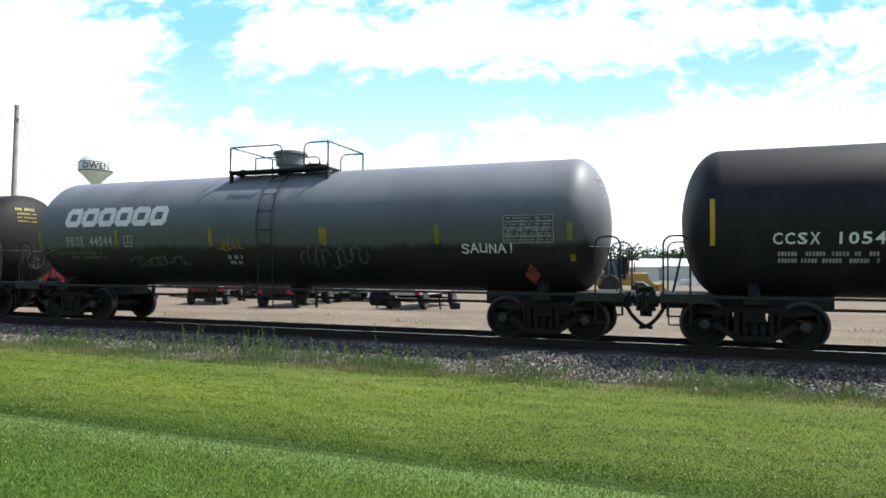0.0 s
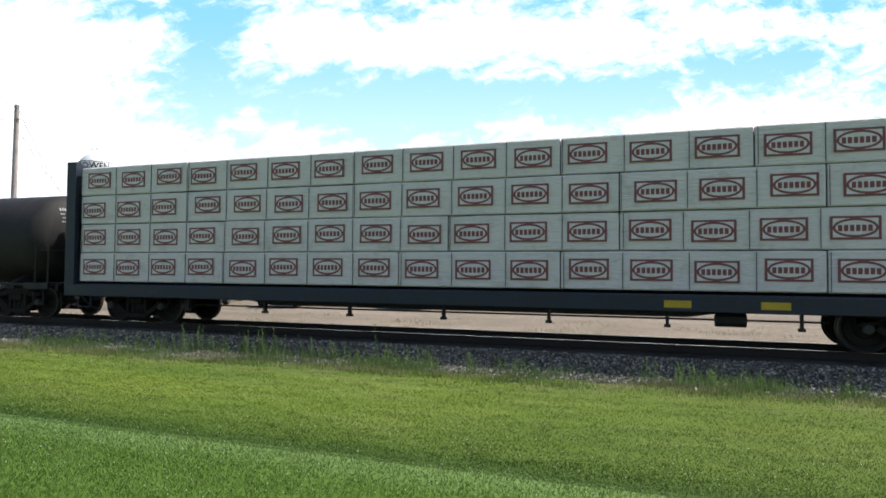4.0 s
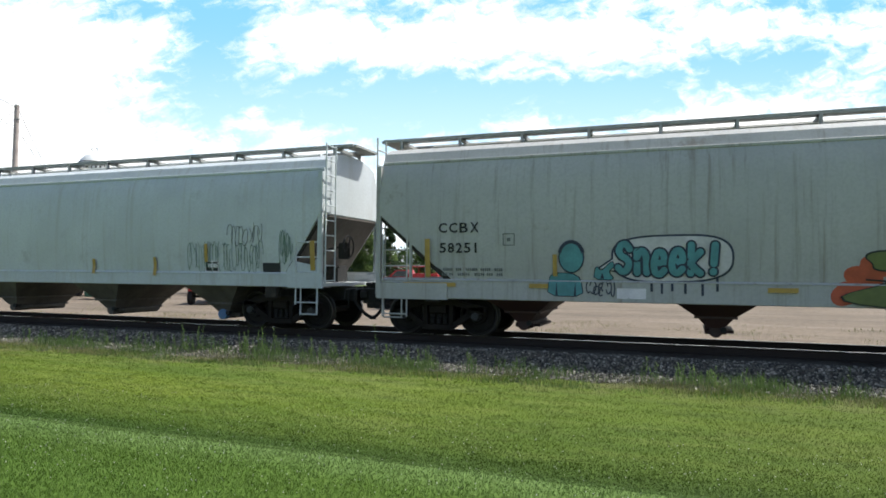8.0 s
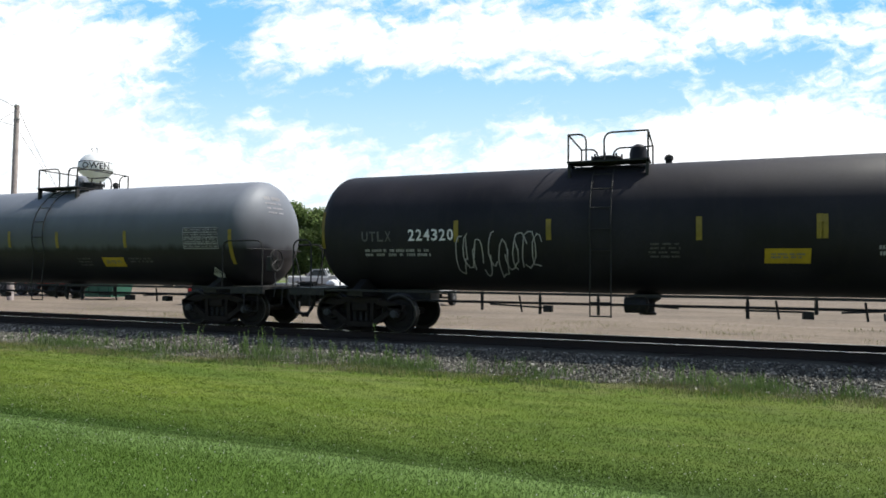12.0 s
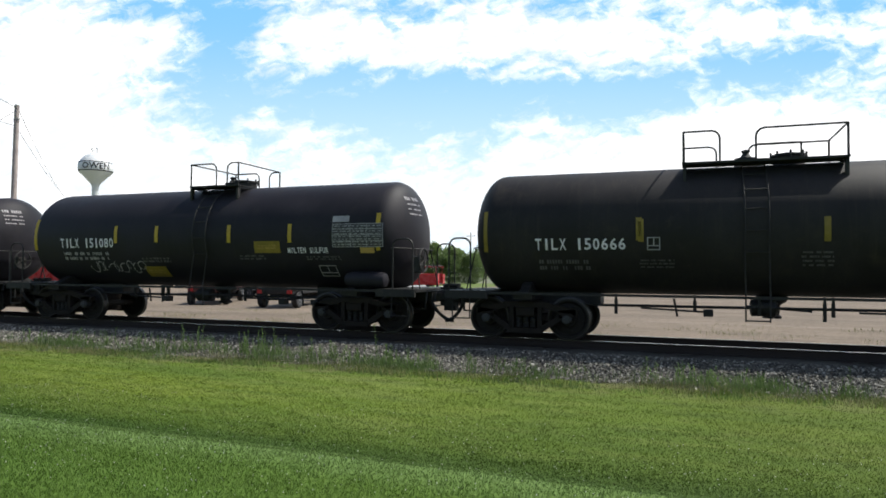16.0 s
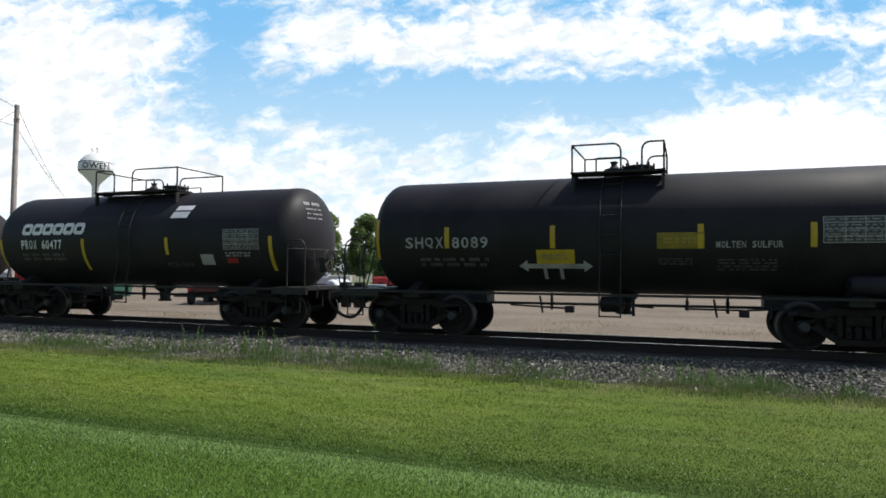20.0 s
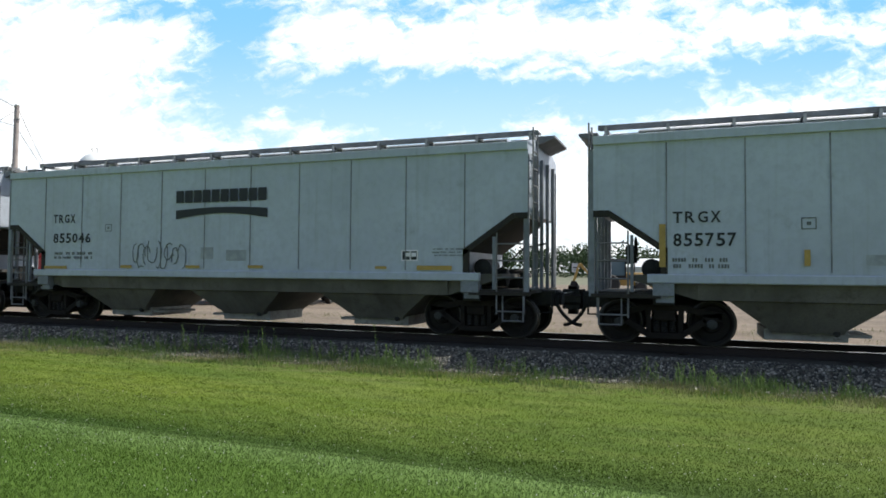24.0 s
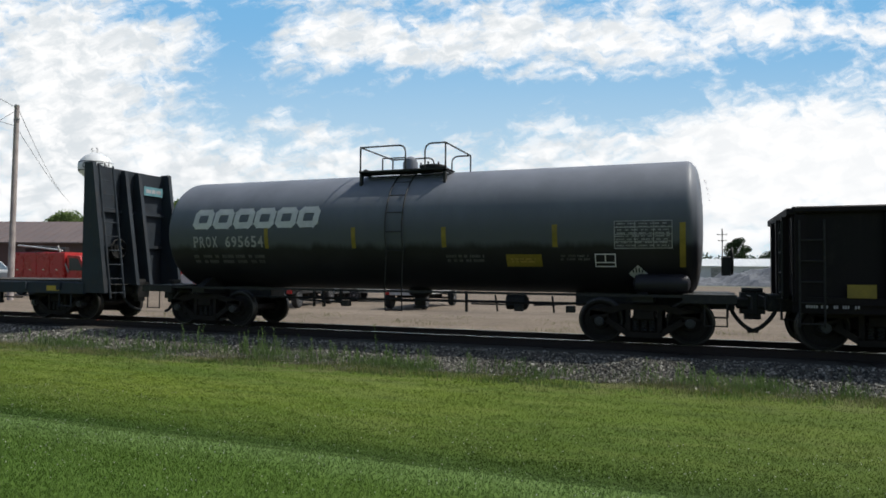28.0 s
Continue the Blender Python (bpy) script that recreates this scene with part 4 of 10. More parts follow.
# ---- trees and distance ----
def leaf_cloud(r, centres, radii, n, size):
    k = r.randint(0, len(centres), n)
    d = r.normal(0, 1, (n, 3))
    d /= np.linalg.norm(d, axis=1)[:, None]
    p = centres[k] + d * (radii[k] * r.uniform(0.55, 1.05, n) ** 0.7)[:, None] * np.array([1, 1, 0.8])
    a = r.normal(0, 1, (n, 3))
    a /= np.linalg.norm(a, axis=1)[:, None]
    b = np.cross(a, r.normal(0, 1, (n, 3)))
    b /= np.linalg.norm(b, axis=1)[:, None]
    s = r.uniform(0.6, 1.3, n)[:, None] * size
    V = np.stack([p - a * s, p + b * s * 0.6, p + a * s, p - b * s * 0.6], 1).reshape(-1, 3)
    F = (np.arange(n)[:, None] * 4 + np.arange(4)[None]).tolist()
    return V, F


def tree(x, y, h, w, seed, mat=None, leaves=5200, base=0.25, conifer=False, bush=False, label="leafy green deciduous tree at the edge of the yard"):
    r = np.random.RandomState(seed)
    t = thing("tree", label, "tree", "trees behind the yard", at=pose(x, y, -0.25))
    tr = Shape().rod((0, 0, -0.2), (0, 0, h * 0.75), 0.03 * h * 0.6, 8, 0.01 * h * 0.4)
    cs, rs = [], []
    for k in range(42 if bush else 26):
        f = r.uniform(base, 1.0)
        a = r.uniform(0, 6.28)
        wide = (1 - f) ** 0.8 * 0.95 + 0.05 if conifer else math.sin(min(1.0, (f - base) / (1 - base) * 0.85 + 0.15) * math.pi) ** 0.6
        d = w * 0.5 * wide * r.uniform(0.3, 0.85)
        c = (math.cos(a) * d, math.sin(a) * d, h * (f * 0.93))
        cs.append(c)
        rs.append(w * (0.09 if conifer else 0.17 if bush else 0.15) * r.uniform(0.7, 1.3))
        if k < 12:
            tr.rod((0, 0, h * f * 0.6), c, 0.006 * h, 5, 0.002 * h)
    part("trunk", tr, BARK, t)
    V, F = leaf_cloud(r, np.array(cs), np.array(rs), leaves, 0.021 * (h + w) * 0.5)
    me = bpy.data.meshes.new("crown")
    me.from_pydata(V.tolist(), [], F)
    me.materials.append(mat or LEAVES)
    ob = new("crown", me)
    ob.parent = t
    return t


for tx, ty, th, tw, ts in ((-127, 92, 13.4, 15, 1), (-121, 95, 14.2, 15, 2), (-115, 97, 15.2, 15, 12), (-110, 99, 16.6, 16, 3), (-104, 102, 16.2, 16, 13), (-98, 104, 16.6, 16, 4), (-93, 107, 16.2, 15, 14), (-88, 109, 17.0, 16, 5), (-82, 111, 16.6, 15, 6), (-77, 113, 15.4, 12, 7), (-140, 86, 9.5, 16, 8), (-67, 116, 14.5, 8.5, 9)):
    tree(tx, ty, th, tw, ts, leaves=19000, base=0.1, bush=True)
tree(-39.6, 70, 8.8, 4.4, 21, LEAVES_DARK, 5200, 0.12, True, True, "dark green conifer behind the parked trucks")
for tx, th, tw, ts in ((-42.6, 6.4, 4.4, 22), (-37.2, 7.0, 4.8, 26), (-34.7, 6.0, 4.6, 23), (-31.6, 5.4, 4.6, 27), (-28.6, 4.8, 4.2, 28)):
    tree(tx, 74, th, tw, ts, leaves=9000, base=0.08, bush=True)
tree(12.5, 190, 12, 9, 24, LEAVES_DARK, 6500, 0.1)
tree(21.3, 190, 8.6, 8.2, 25, LEAVES_DARK, 5500, 0.1)


def far_woods():
    r = np.random.RandomState(33)
    n = 420
    x = r.uniform(-320, 120, n)
    y = r.uniform(205, 235, n) + np.where(x < -40, 20, 0)
    hh = r.uniform(5, 9.5, n) * np.interp(x, [-320, -60, -20, 0, 10, 40, 120], [1.5, 1.2, 1.2, 0.95, 0.7, 0.8, 1.0])
    cs = np.stack([x, y, hh * 0.45], 1)
    V, F = leaf_cloud(r, np.concatenate([cs, cs + np.array([0, 0, 1]) * hh[:, None] * 0.35]), np.concatenate([hh * 0.62, hh * 0.42]), 90000, 0.5)
    me = bpy.data.meshes.new("far_woods")
    me.from_pydata(V.tolist(), [], F)
    me.materials.append(LEAVES_DARK)
    tagged(new("far_woods", me), "distant dark green row of trees along the horizon", "trees", kind="stuff")


far_woods()


def water_tower(x, y):
    t = thing("water_tower", "white single-column water tower with black lettering", "water tower", at=pose(x, y, 0.45))
    R = 6.0
    prof = [(-0.9, 3.2), (1.2, 1.6), (6, 1.25), (31.2, 1.2), (32.0, 1.35), (32.8, 1.8), (35.4, 4.2), (36.6, 5.5), (37.4, 5.9), (38.4, R), (39.8, 5.9), (41.4, 5.1), (42.8, 3.8), (43.8, 2.2), (44.2, 0.2)]
    bowl = part("tank_and_column", Shape().lathe("z", (0, 0, 0), prof, 40), TOWER_WHITE, t, smooth=50)
    part("stripe", Shape().lathe("z", (0, 0, 0), [(36.95, 5.6), (36.95, 5.76), (37.3, 5.92), (37.3, 5.7)], 40, caps=False), BLACK_INK, bowl)
    part("stripe", Shape().lathe("z", (0, 0, 0), [(40.2, 5.6), (40.2, 5.85), (40.45, 5.72), (40.45, 5.4)], 40, caps=False), BLACK_INK, bowl)
    # the name of the town, curved round the bowl
    polys, wide = glyphs("OWEN")
    face = math.atan2(-14.4 - y, 0 - x)
    s = Shape()
    for p in polys:
        ring = []
        for px, pz in p:
            a = face + (px / wide - 0.5) * 1.62
            z = 37.6 + pz * 2.3
            rr = float(np.interp(z, [37.4, 38.4, 39.8, 41.4], [5.9, R, 5.9, 5.1])) + 0.08
            ring.append((math.cos(a) * rr, math.sin(a) * rr, z))
        s.add(ring, [tuple(range(len(ring)))])
    part("lettering", s, BLACK_INK, bowl, "black painted town name", smooth=0)
    part("antenna", Shape().rod((-1.4, -0.6, 43.6), (-1.4, -0.6, 46.0), 0.09).rod((-2.0, -0.6, 45.4), (-0.9, -0.6, 46.0), 0.12), GALVANISED, t)
    part("antenna", Shape().rod((1.0, -0.6, 43.8), (1.0, -0.6, 45.9), 0.09).rod((0.5, -0.6, 46.0), (1.7, -0.6, 45.2), 0.12), GALVANISED, t)
    part("top_rail", Shape().pipe([(1.6 * math.cos(a), 1.6 * math.sin(a), 44.8) for a in np.linspace(0, 6.283, 13)], 0.04), GALVANISED, t)


water_tower(-207.0, 169.6)


def utility_pole(x, y, h, r, arms, label, lean=0.0):
    t = thing("utility_pole", label, "pole", "poles", at=pose(x, y, -0.3, 0, lean, 0))
    part("pole_shaft", Shape().rod((0, 0, -0.3), (0, 0, h), r, 12, r * 0.72), POLE_WOOD, t)
    for z, half in arms:
        part("cross_arm", Shape().box(-half, half, -0.05, 0.05, z, z + 0.1), POLE_WOOD, t)
        for q in (-half * 0.9, half * 0.9):
            part("insulator", Shape().lathe("z", (q, 0, 0), [(z + 0.1, 0.03), (z + 0.14, 0.06), (z + 0.2, 0.06), (z + 0.24, 0.02)], 8), GALVANISED, t)
    part("pole_cap", Shape().lathe("z", (0, 0, 0), [(h - 0.02, r * 0.76), (h + 0.04, r * 0.7), (h + 0.06, 0.02)], 10), GALVANISED, t)
    return t


utility_pole(-34.35, 10.85, 10.6, 0.17, ((9.7, 0.16),), "grey weathered wooden utility pole with slack wires", 0.55)
utility_pole(5.0, 104.7, 9.2, 0.14, ((8.2, 0.8), (7.2, 0.7)), "distant wooden utility pole with cross arms")
utility_pole(-37.4, 100.0, 8.9, 0.13, ((8.2, 0.8),), "distant wooden utility pole with a cross arm")
utility_pole(28.0, 112.0, 9.0, 0.14, ((8.2, 0.8), (7.2, 0.7)), "distant wooden utility pole with cross arms")


def wire(a, b, sag, r=0.012):
    pts = []
    for k in range(13):
        f = k / 12
        p = Vector(a).lerp(Vector(b), f)
        p.z -= sag * 4 * f * (1 - f)
        pts.append(tuple(p))
    ob = new("overhead_wire", Shape().pipe(pts, r, 5).mesh("overhead_wire", WIRE))
    return tagged(ob, "thin dark overhead wire from the pole", "wire", "overhead wires")


wire((-34.3, 10.8, 10.2), (-45.6, 8.0, 16.8), 0.1, 0.016)
wire((-34.3, 10.8, 10.0), (-97.0, 40.0, 12.8), 0.3, 0.014)
wire((-34.2, 10.9, 10.1), (-64.7, 40.0, 8.7), 0.7, 0.014)
wire((-34.2, 10.9, 9.0), (-64.7, 40.0, 8.7), 0.35, 0.014)
wire((-34.3, 10.8, 9.2), (-45.3, 8.0, 12.7), 0.1, 0.014)


# ---- buildings ----
def shed(name, x, y, w, d, h, ridge, turn, wall, roof, label, doors=0, windows=0, category="building"):
    t = thing(name, label, category, "buildings round the yard", at=pose(x, y, -0.25, 0, 0, turn))
    for nm, a in (("wall_front", (0, w, 0, 0.2)), ("wall_back", (0, w, d - 0.2, d)), ("wall_side", (0, 0.2, 0.2, d - 0.2)), ("wall_side", (w - 0.2, w, 0.2, d - 0.2))):
        part(nm, Shape().box(*a, 0, h), wall, t)
    for q in (0, w - 0.2):
        part("gable", Shape().prism_x(q, q + 0.2, [(0, h), (d, h), (d / 2, ridge)]), wall, t)
    for sg in (0, 1):
        y0, y1 = (-0.5, d / 2) if sg == 0 else (d + 0.5, d / 2)
        z0 = h - 0.5 * (ridge - h) / (d / 2)
        part("roof", Shape().prism_x(-0.4, w + 0.4, [(y0, z0), (y1, ridge), (y1, ridge + 0.15), (y0, z0 + 0.15)]), roof, t)
        for k in range(int(w / 1.2)):
            q = 0.6 + k * 1.2
            if sg == 0:
                part("roof_seam", Shape().prism_x(q - 0.03, q + 0.03, [(y0, z0 + 0.15), (y1, ridge + 0.15), (y1, ridge + 0.2), (y0, z0 + 0.2)]), roof, t)
    for k in range(doors):
        q = 1.5 + k * (w - 2) / max(1, doors)
        dr = part("door", Shape().box(q, q + 3.2, -0.06, 0.0, 0, 3.0), WALL_WHITE if wall is not WALL_WHITE else GALVANISED, t)
        for z in (0.75, 1.5, 2.25):
            part("panel_joint", Shape().box(q, q + 3.2, -0.075, -0.06, z - 0.02, z + 0.02), STEEL_BLACK, dr)
    for k in range(windows):
        q = 1.2 + k * (w - 2) / max(1, windows)
        wd = part("window", Shape().box(q - 0.06, q + 1.36, -0.07, -0.0, 1.14, 2.36), WALL_WHITE, t)
        part("pane", Shape().box(q, q + 1.3, -0.09, -0.07, 1.2, 2.3), GLASS, wd)
    return t


shed("storage_building", -98, 42, 26, 14, 5.2, 8.2, 18, WALL_BROWN, ROOF_BROWN, "long dark red-brown metal building with a brown roof", 0, 6)
shed("white_warehouse", -11, 150, 44, 18, 3.4, 5.2, 4, WALL_WHITE, WALL_WHITE, "long low white metal warehouse across the yard", 3, 4)
shed("white_shed", -16, 128, 10, 7, 3.0, 4.2, 8, WALL_WHITE, WALL_WHITE, "small white metal shed", 1, 1)
shed("white_warehouse", 40, 150, 50, 18, 4.2, 6.0, 2, WALL_WHITE, GALVANISED, "long pale metal warehouse across the yard", 2, 3)


def stone_pile(x, y, peaks, seed):
    """One sprawling heap: several tipped loads run together, with lumps and gullies."""
    r = np.random.RandomState(seed)
    s = Shape()
    nx, ny, wx, wy = 70, 34, 17.0, 8.0
    ph = r.uniform(0, 6.28, 8)
    for j in range(ny + 1):
        for i in range(nx + 1):
            a, b = -wx + 2 * wx * i / nx, -wy + 2 * wy * j / ny
            h = max(max(0.0, ph_ - 0.62 * math.hypot((a - pa) * 0.62, b - pb)) for pa, pb, ph_ in peaks)
            lump = 0.16 * math.sin(a * 1.7 + ph[0] + b) + 0.12 * math.sin(a * 3.1 - b * 2.3 + ph[1]) + r.uniform(-0.12, 0.12)
            s.v.append((a, b, h + lump * min(1.0, h * 1.5) - (0.3 if h <= 0 else 0.0)))
    for j in range(ny):
        for i in range(nx):
            o = j * (nx + 1) + i
            s.f.append((o, o + 1, o + nx + 2, o + nx + 1))
            s.m.append(0)
    return solid("gravel_mound", s, GRAVEL_GREY, "broad uneven mound of grey gravel in the yard", "gravel mound", at=pose(x, y, -0.28), smooth=0)


stone_pile(10.5, 88, [(-9.5, -1.0, 1.5), (-6.0, 1.0, 1.9), (-2.2, 0.0, 2.55), (-0.2, -1.2, 2.7), (1.8, 0.5, 2.5), (5.2, -1.0, 1.9), (9.0, 1.0, 2.1), (12.5, 0.0, 1.4)], 3)


# ---- rolling stock: running gear shared by all cars ----
WHEEL_R = 0.457
HALF_BASE = 0.889


def travel(t):
    """Metres that the train has gone by t seconds."""
    return 19.10 * t - 0.004 * t * t


def wheelset_shape():
    s = Shape()
    s.lathe("y", (0, 0, 0), [(-1.02, 0.07), (-0.8, 0.08), (0.8, 0.08), (1.02, 0.07)], 10)
    for sg in (-1, 1):
        y = sg * 0.755
        web = [(-0.085, 0.08), (-0.085, 0.17), (-0.03, 0.2), (-0.015, 0.34), (-0.05, 0.37), (-0.065, 0.38), (-0.065, 0.425)]
        s.lathe("y", (0, y, 0), [(-sg * q, r) for q, r in web], 36, caps=False)
        s.lathe("y", (0, y, 0), [(sg * 0.065, 0.425), (sg * 0.06, 0.452), (sg * -0.05, 0.457), (sg * -0.06, 0.482), (sg * -0.075, 0.482), (sg * -0.075, 0.40)], 36, mi=1, caps=False)
        back = [(0.085, 0.08), (0.085, 0.17), (0.04, 0.2), (0.04, 0.37), (0.075, 0.40)]
        s.lathe("y", (0, y, 0), [(-sg * q, r) for q, r in back], 36, caps=False)
        for k in range(5):
            q = k * math.tau / 5
            s.rod((math.cos(q) * 0.27, y + sg * 0.02, math.sin(q) * 0.27), (math.cos(q) * 0.27, y + sg * 0.034, math.sin(q) * 0.27), 0.035, 8)
    return s


def side_frame_shape(y):
    s = Shape()
    out = [(-1.13, 0.56), (-1.10, 0.62), (-0.62, 0.70), (-0.40, 0.80), (0.40, 0.80), (0.62, 0.70), (1.10, 0.62), (1.13, 0.56),
           (1.02, 0.50), (0.76, 0.50), (0.66, 0.44), (0.34, 0.20), (0.28, 0.16), (-0.28, 0.16), (-0.34, 0.20), (-0.66, 0.44), (-0.76, 0.50), (-1.02, 0.50)]
    # the frame is an outline of beams round two side windows and the spring opening
    def beam(a, b, h, t=0.075):
        a, b = Vector((a[0], 0, a[1])), Vector((b[0], 0, b[1]))
        d = (b - a).normalized()
        nn = Vector((-d.z, 0, d.x)) * h / 2
        q = [a - nn, b - nn, b + nn, a + nn]
        s.prism_y(y - t, y + t, [(p.x, p.z) for p in q])
    beam((-1.12, 0.60), (-0.42, 0.74), 0.13)
    beam((1.12, 0.60), (0.42, 0.74), 0.13)
    beam((-0.50, 0.76), (0.50, 0.76), 0.12, 0.085)
    beam((-0.80, 0.52), (-0.30, 0.20), 0.12)
    beam((0.80, 0.52), (0.30, 0.20), 0.12)
    beam((-0.36, 0.20), (0.36, 0.20), 0.11, 0.09)
    beam((-0.31, 0.16), (-0.31, 0.76), 0.09)
    beam((0.31, 0.16), (0.31, 0.76), 0.09)
    beam((-1.08, 0.60), (-0.72, 0.56), 0.16)
    beam((1.08, 0.60), (0.72, 0.56), 0.16)
    for k in (-0.889, 0.889):
        s.box(k - 0.12, k + 0.12, y - 0.08, y + 0.08, 0.50, 0.60, 0.02)
    return s


def spring_shape(y):
    s = Shape()
    prof = []
    for k in range(6):
        z = 0.27 + k * 0.055
        prof += [(z, 0.045), (z + 0.012, 0.068), (z + 0.03, 0.068), (z + 0.042, 0.045)]
    return s.lathe("z", (0, y, 0), prof, 8)


def bearing_shape(y, sg):
    s = Shape()
    s.lathe("y", (0, y, 0), [(-0.10 * sg, 0.105), (0.06 * sg, 0.105), (0.075 * sg, 0.085), (0.12 * sg, 0.085), (0.125 * sg, 0.05)], 14)
    for k in range(3):
        q = k * math.tau / 3 + 0.5
        s.rod((math.cos(q) * 0.05, y + 0.12 * sg, math.sin(q) * 0.05), (math.cos(q) * 0.05, y + 0.14 * sg, math.sin(q) * 0.05), 0.014, 6)
    return s


def bolster_shape():
    s = Shape()
    s.box(-0.2, 0.2, -1.12, 1.12, 0.5, 0.70, 0.03)
    s.box(-0.13, 0.13, -0.7, 0.7, 0.70, 0.80, 0.02)
    s.lathe("z", (0, 0, 0), [(0.78, 0.2), (0.86, 0.2)], 16)
    s.box(-0.27, 0.27, -0.94, 0.94, 0.19, 0.52, 0.03)
    s.box(-0.72, -0.66, -0.9, 0.9, 0.38, 0.5)
    s.box(0.66, 0.72, -0.9, 0.9, 0.38, 0.5)
    s.pipe([(-0.7, -0.5, 0.42), (0.7, -0.5, 0.34)], 0.025)
    return s


WHEELSETS = []


def bogie(car, u, x):
    """A two-axle truck at x on a car whose middle is at u on the train."""
    b = part("bogie", bolster_shape, SIDE_FRAME, car, key="bolster", at=pose(x, 0, 0))
    for sg in (-1, 1):
        part("side_frame", lambda: side_frame_shape(sg * 1.01), SIDE_FRAME, b, key=("side_frame", sg))
        for dx in (-0.16, 0.0, 0.16):
            part("spring", lambda: spring_shape(sg * 1.01), STEEL_BLACK, b, key=("spring", sg), at=pose(dx, 0, 0))
        for ax in (-HALF_BASE, HALF_BASE):
            part("bearing_cap", lambda: bearing_shape(sg * 1.02, sg), BEARING, b, key=("bearing", sg), at=pose(ax, 0, WHEEL_R))
    for ax in (-HALF_BASE, HALF_BASE):
        w = part("wheelset", wheelset_shape, [WHEEL, TREAD], b, key="wheelset", at=pose(ax, 0, WHEEL_R))
        WHEELSETS.append((w, u + x + ax, ax))
    return b


def coupler_shape(sg, x):
    s = Shape()
    s.box(min(x, x - sg * 0.75), max(x, x - sg * 0.75), -0.085, 0.085, 0.80, 0.96, 0.02)
    s.prism_z(0.64, 1.08, [(x - sg * 0.24, -0.19), (x + sg * 0.06, -0.21), (x + sg * 0.14, -0.06), (x + sg * 0.04, 0.0), (x + sg * 0.14, 0.12), (x + sg * 0.02, 0.21), (x - sg * 0.24, 0.17)])
    s.box(min(x - sg * 0.5, x - sg * 0.42), max(x - sg * 0.5, x - sg * 0.42), -0.25, 0.25, 0.72, 1.04)
    s.box(min(x - sg * 0.2, x), max(x - sg * 0.2, x), -0.13, 0.13, 1.08, 1.17, 0.03)
    s.box(min(x - sg * 0.3, x - sg * 0.1), max(x - sg * 0.3, x - sg * 0.1), -0.27, 0.27, 0.74, 0.98, 0.05)
    s.box(min(x - sg * 0.16, x), max(x - sg * 0.16, x), -0.15, 0.1, 0.52, 0.66, 0.03)
    s.rod((x - sg * 0.12, -0.2, 1.02), (x - sg * 0.12, -1.35, 1.02), 0.016)
    s.rod((x - sg * 0.12, -1.35, 1.02), (x - sg * 0.12, -1.4, 0.8), 0.016)
    return s


def hose_shape(sg, x):
    s = Shape()
    pts = []
    for k in range(9):
        f = k / 8
        pts.append((x - sg * 0.42 + sg * 0.51 * f ** 1.1, -0.33 + 0.2 * f, 0.74 - 0.46 * math.sin(f * math.pi / 2) ** 0.85))
    s.pipe(pts, 0.042, 7)
    s.rod((x - sg * 0.42, -0.33, 0.7), (x - sg * 0.42, -0.33, 0.95), 0.05)
    s.rod((x - sg * 0.5, -0.5, 0.98), (x - sg * 0.5, -0.5, 0.55), 0.024).rod((x - sg * 0.5, -0.5, 0.56), (x - sg * 0.78, -0.5, 0.56), 0.018)
    return s


def ends(car, reach):
    """Couplers and air hoses at both ends; reach: from the middle to the coupling faces."""
    for sg in (-1, 1):
        x = sg * reach
        part("coupler", lambda: coupler_shape(sg, x), STEEL_BLACK, car)
        part("air_hose", lambda: hose_shape(sg, x), RUBBER, car)


def ladder_shape(x, y, z0, z1, w=0.42, along="x", step=0.38, r=0.017, rail=0.02):
    s = Shape()
    d = (w / 2, 0) if along == "x" else (0, w / 2)
    for k in (-1, 1):
        s.rod((x + k * d[0], y + k * d[1], z0), (x + k * d[0], y + k * d[1], z1), rail, 6)
    z = z0 + 0.06
    while z < z1:
        s.rod((x - d[0], y - d[1], z), (x + d[0], y + d[1], z), r, 6)
        z += step
    return s


def rounded_rail(p0, p1, z0, z1, r=0.02, n=4, rad=0.18, mid=None):
    """A hoop of tube: up from p0, across and down at p1, with round corners; p: (x, y)."""
    s = Shape()
    a, b = Vector((*p0, 0)), Vector((*p1, 0))
    d = (b - a).normalized()
    pts = [(*p0, z0)]
    for k in range(n + 1):
        t = k / n * math.pi / 2
        q = a + d * (rad - rad * math.cos(t))
        pts.append((q.x, q.y, z1 - rad + rad * math.sin(t)))
    for k in range(n + 1):
        t = k / n * math.pi / 2
        q = b - d * (rad - rad * math.sin(t))
        pts.append((q.x, q.y, z1 - rad + rad * math.cos(t)))
    pts.append((*p1, z0))
    s.pipe(pts, r)
    if mid:
        s.rod((*p0, mid), (*p1, mid), r * 0.8, 6)
    return s


def brake_wheel(car, x, y, z):
    def wheel():
        s = Shape()
        ring = [(x, y + 0.27 * math.cos(a), z + 0.27 * math.sin(a)) for a in np.linspace(0, 2 * math.pi, 17)]
        s.pipe(ring, 0.02, 6)
        for a in (0, 1.26, 2.51, 3.77, 5.03):
            s.rod((x, y, z), (x, y + 0.27 * math.cos(a), z + 0.27 * math.sin(a)), 0.014, 5)
        return s
    w = part("brake_wheel", wheel, STEEL_BLACK, car)
    part("gear_box", Shape().box(x - 0.2, x - 0.03, y - 0.14, y + 0.14, z - 0.3, z + 0.1, 0.03), STEEL_BLACK, car)
    return w


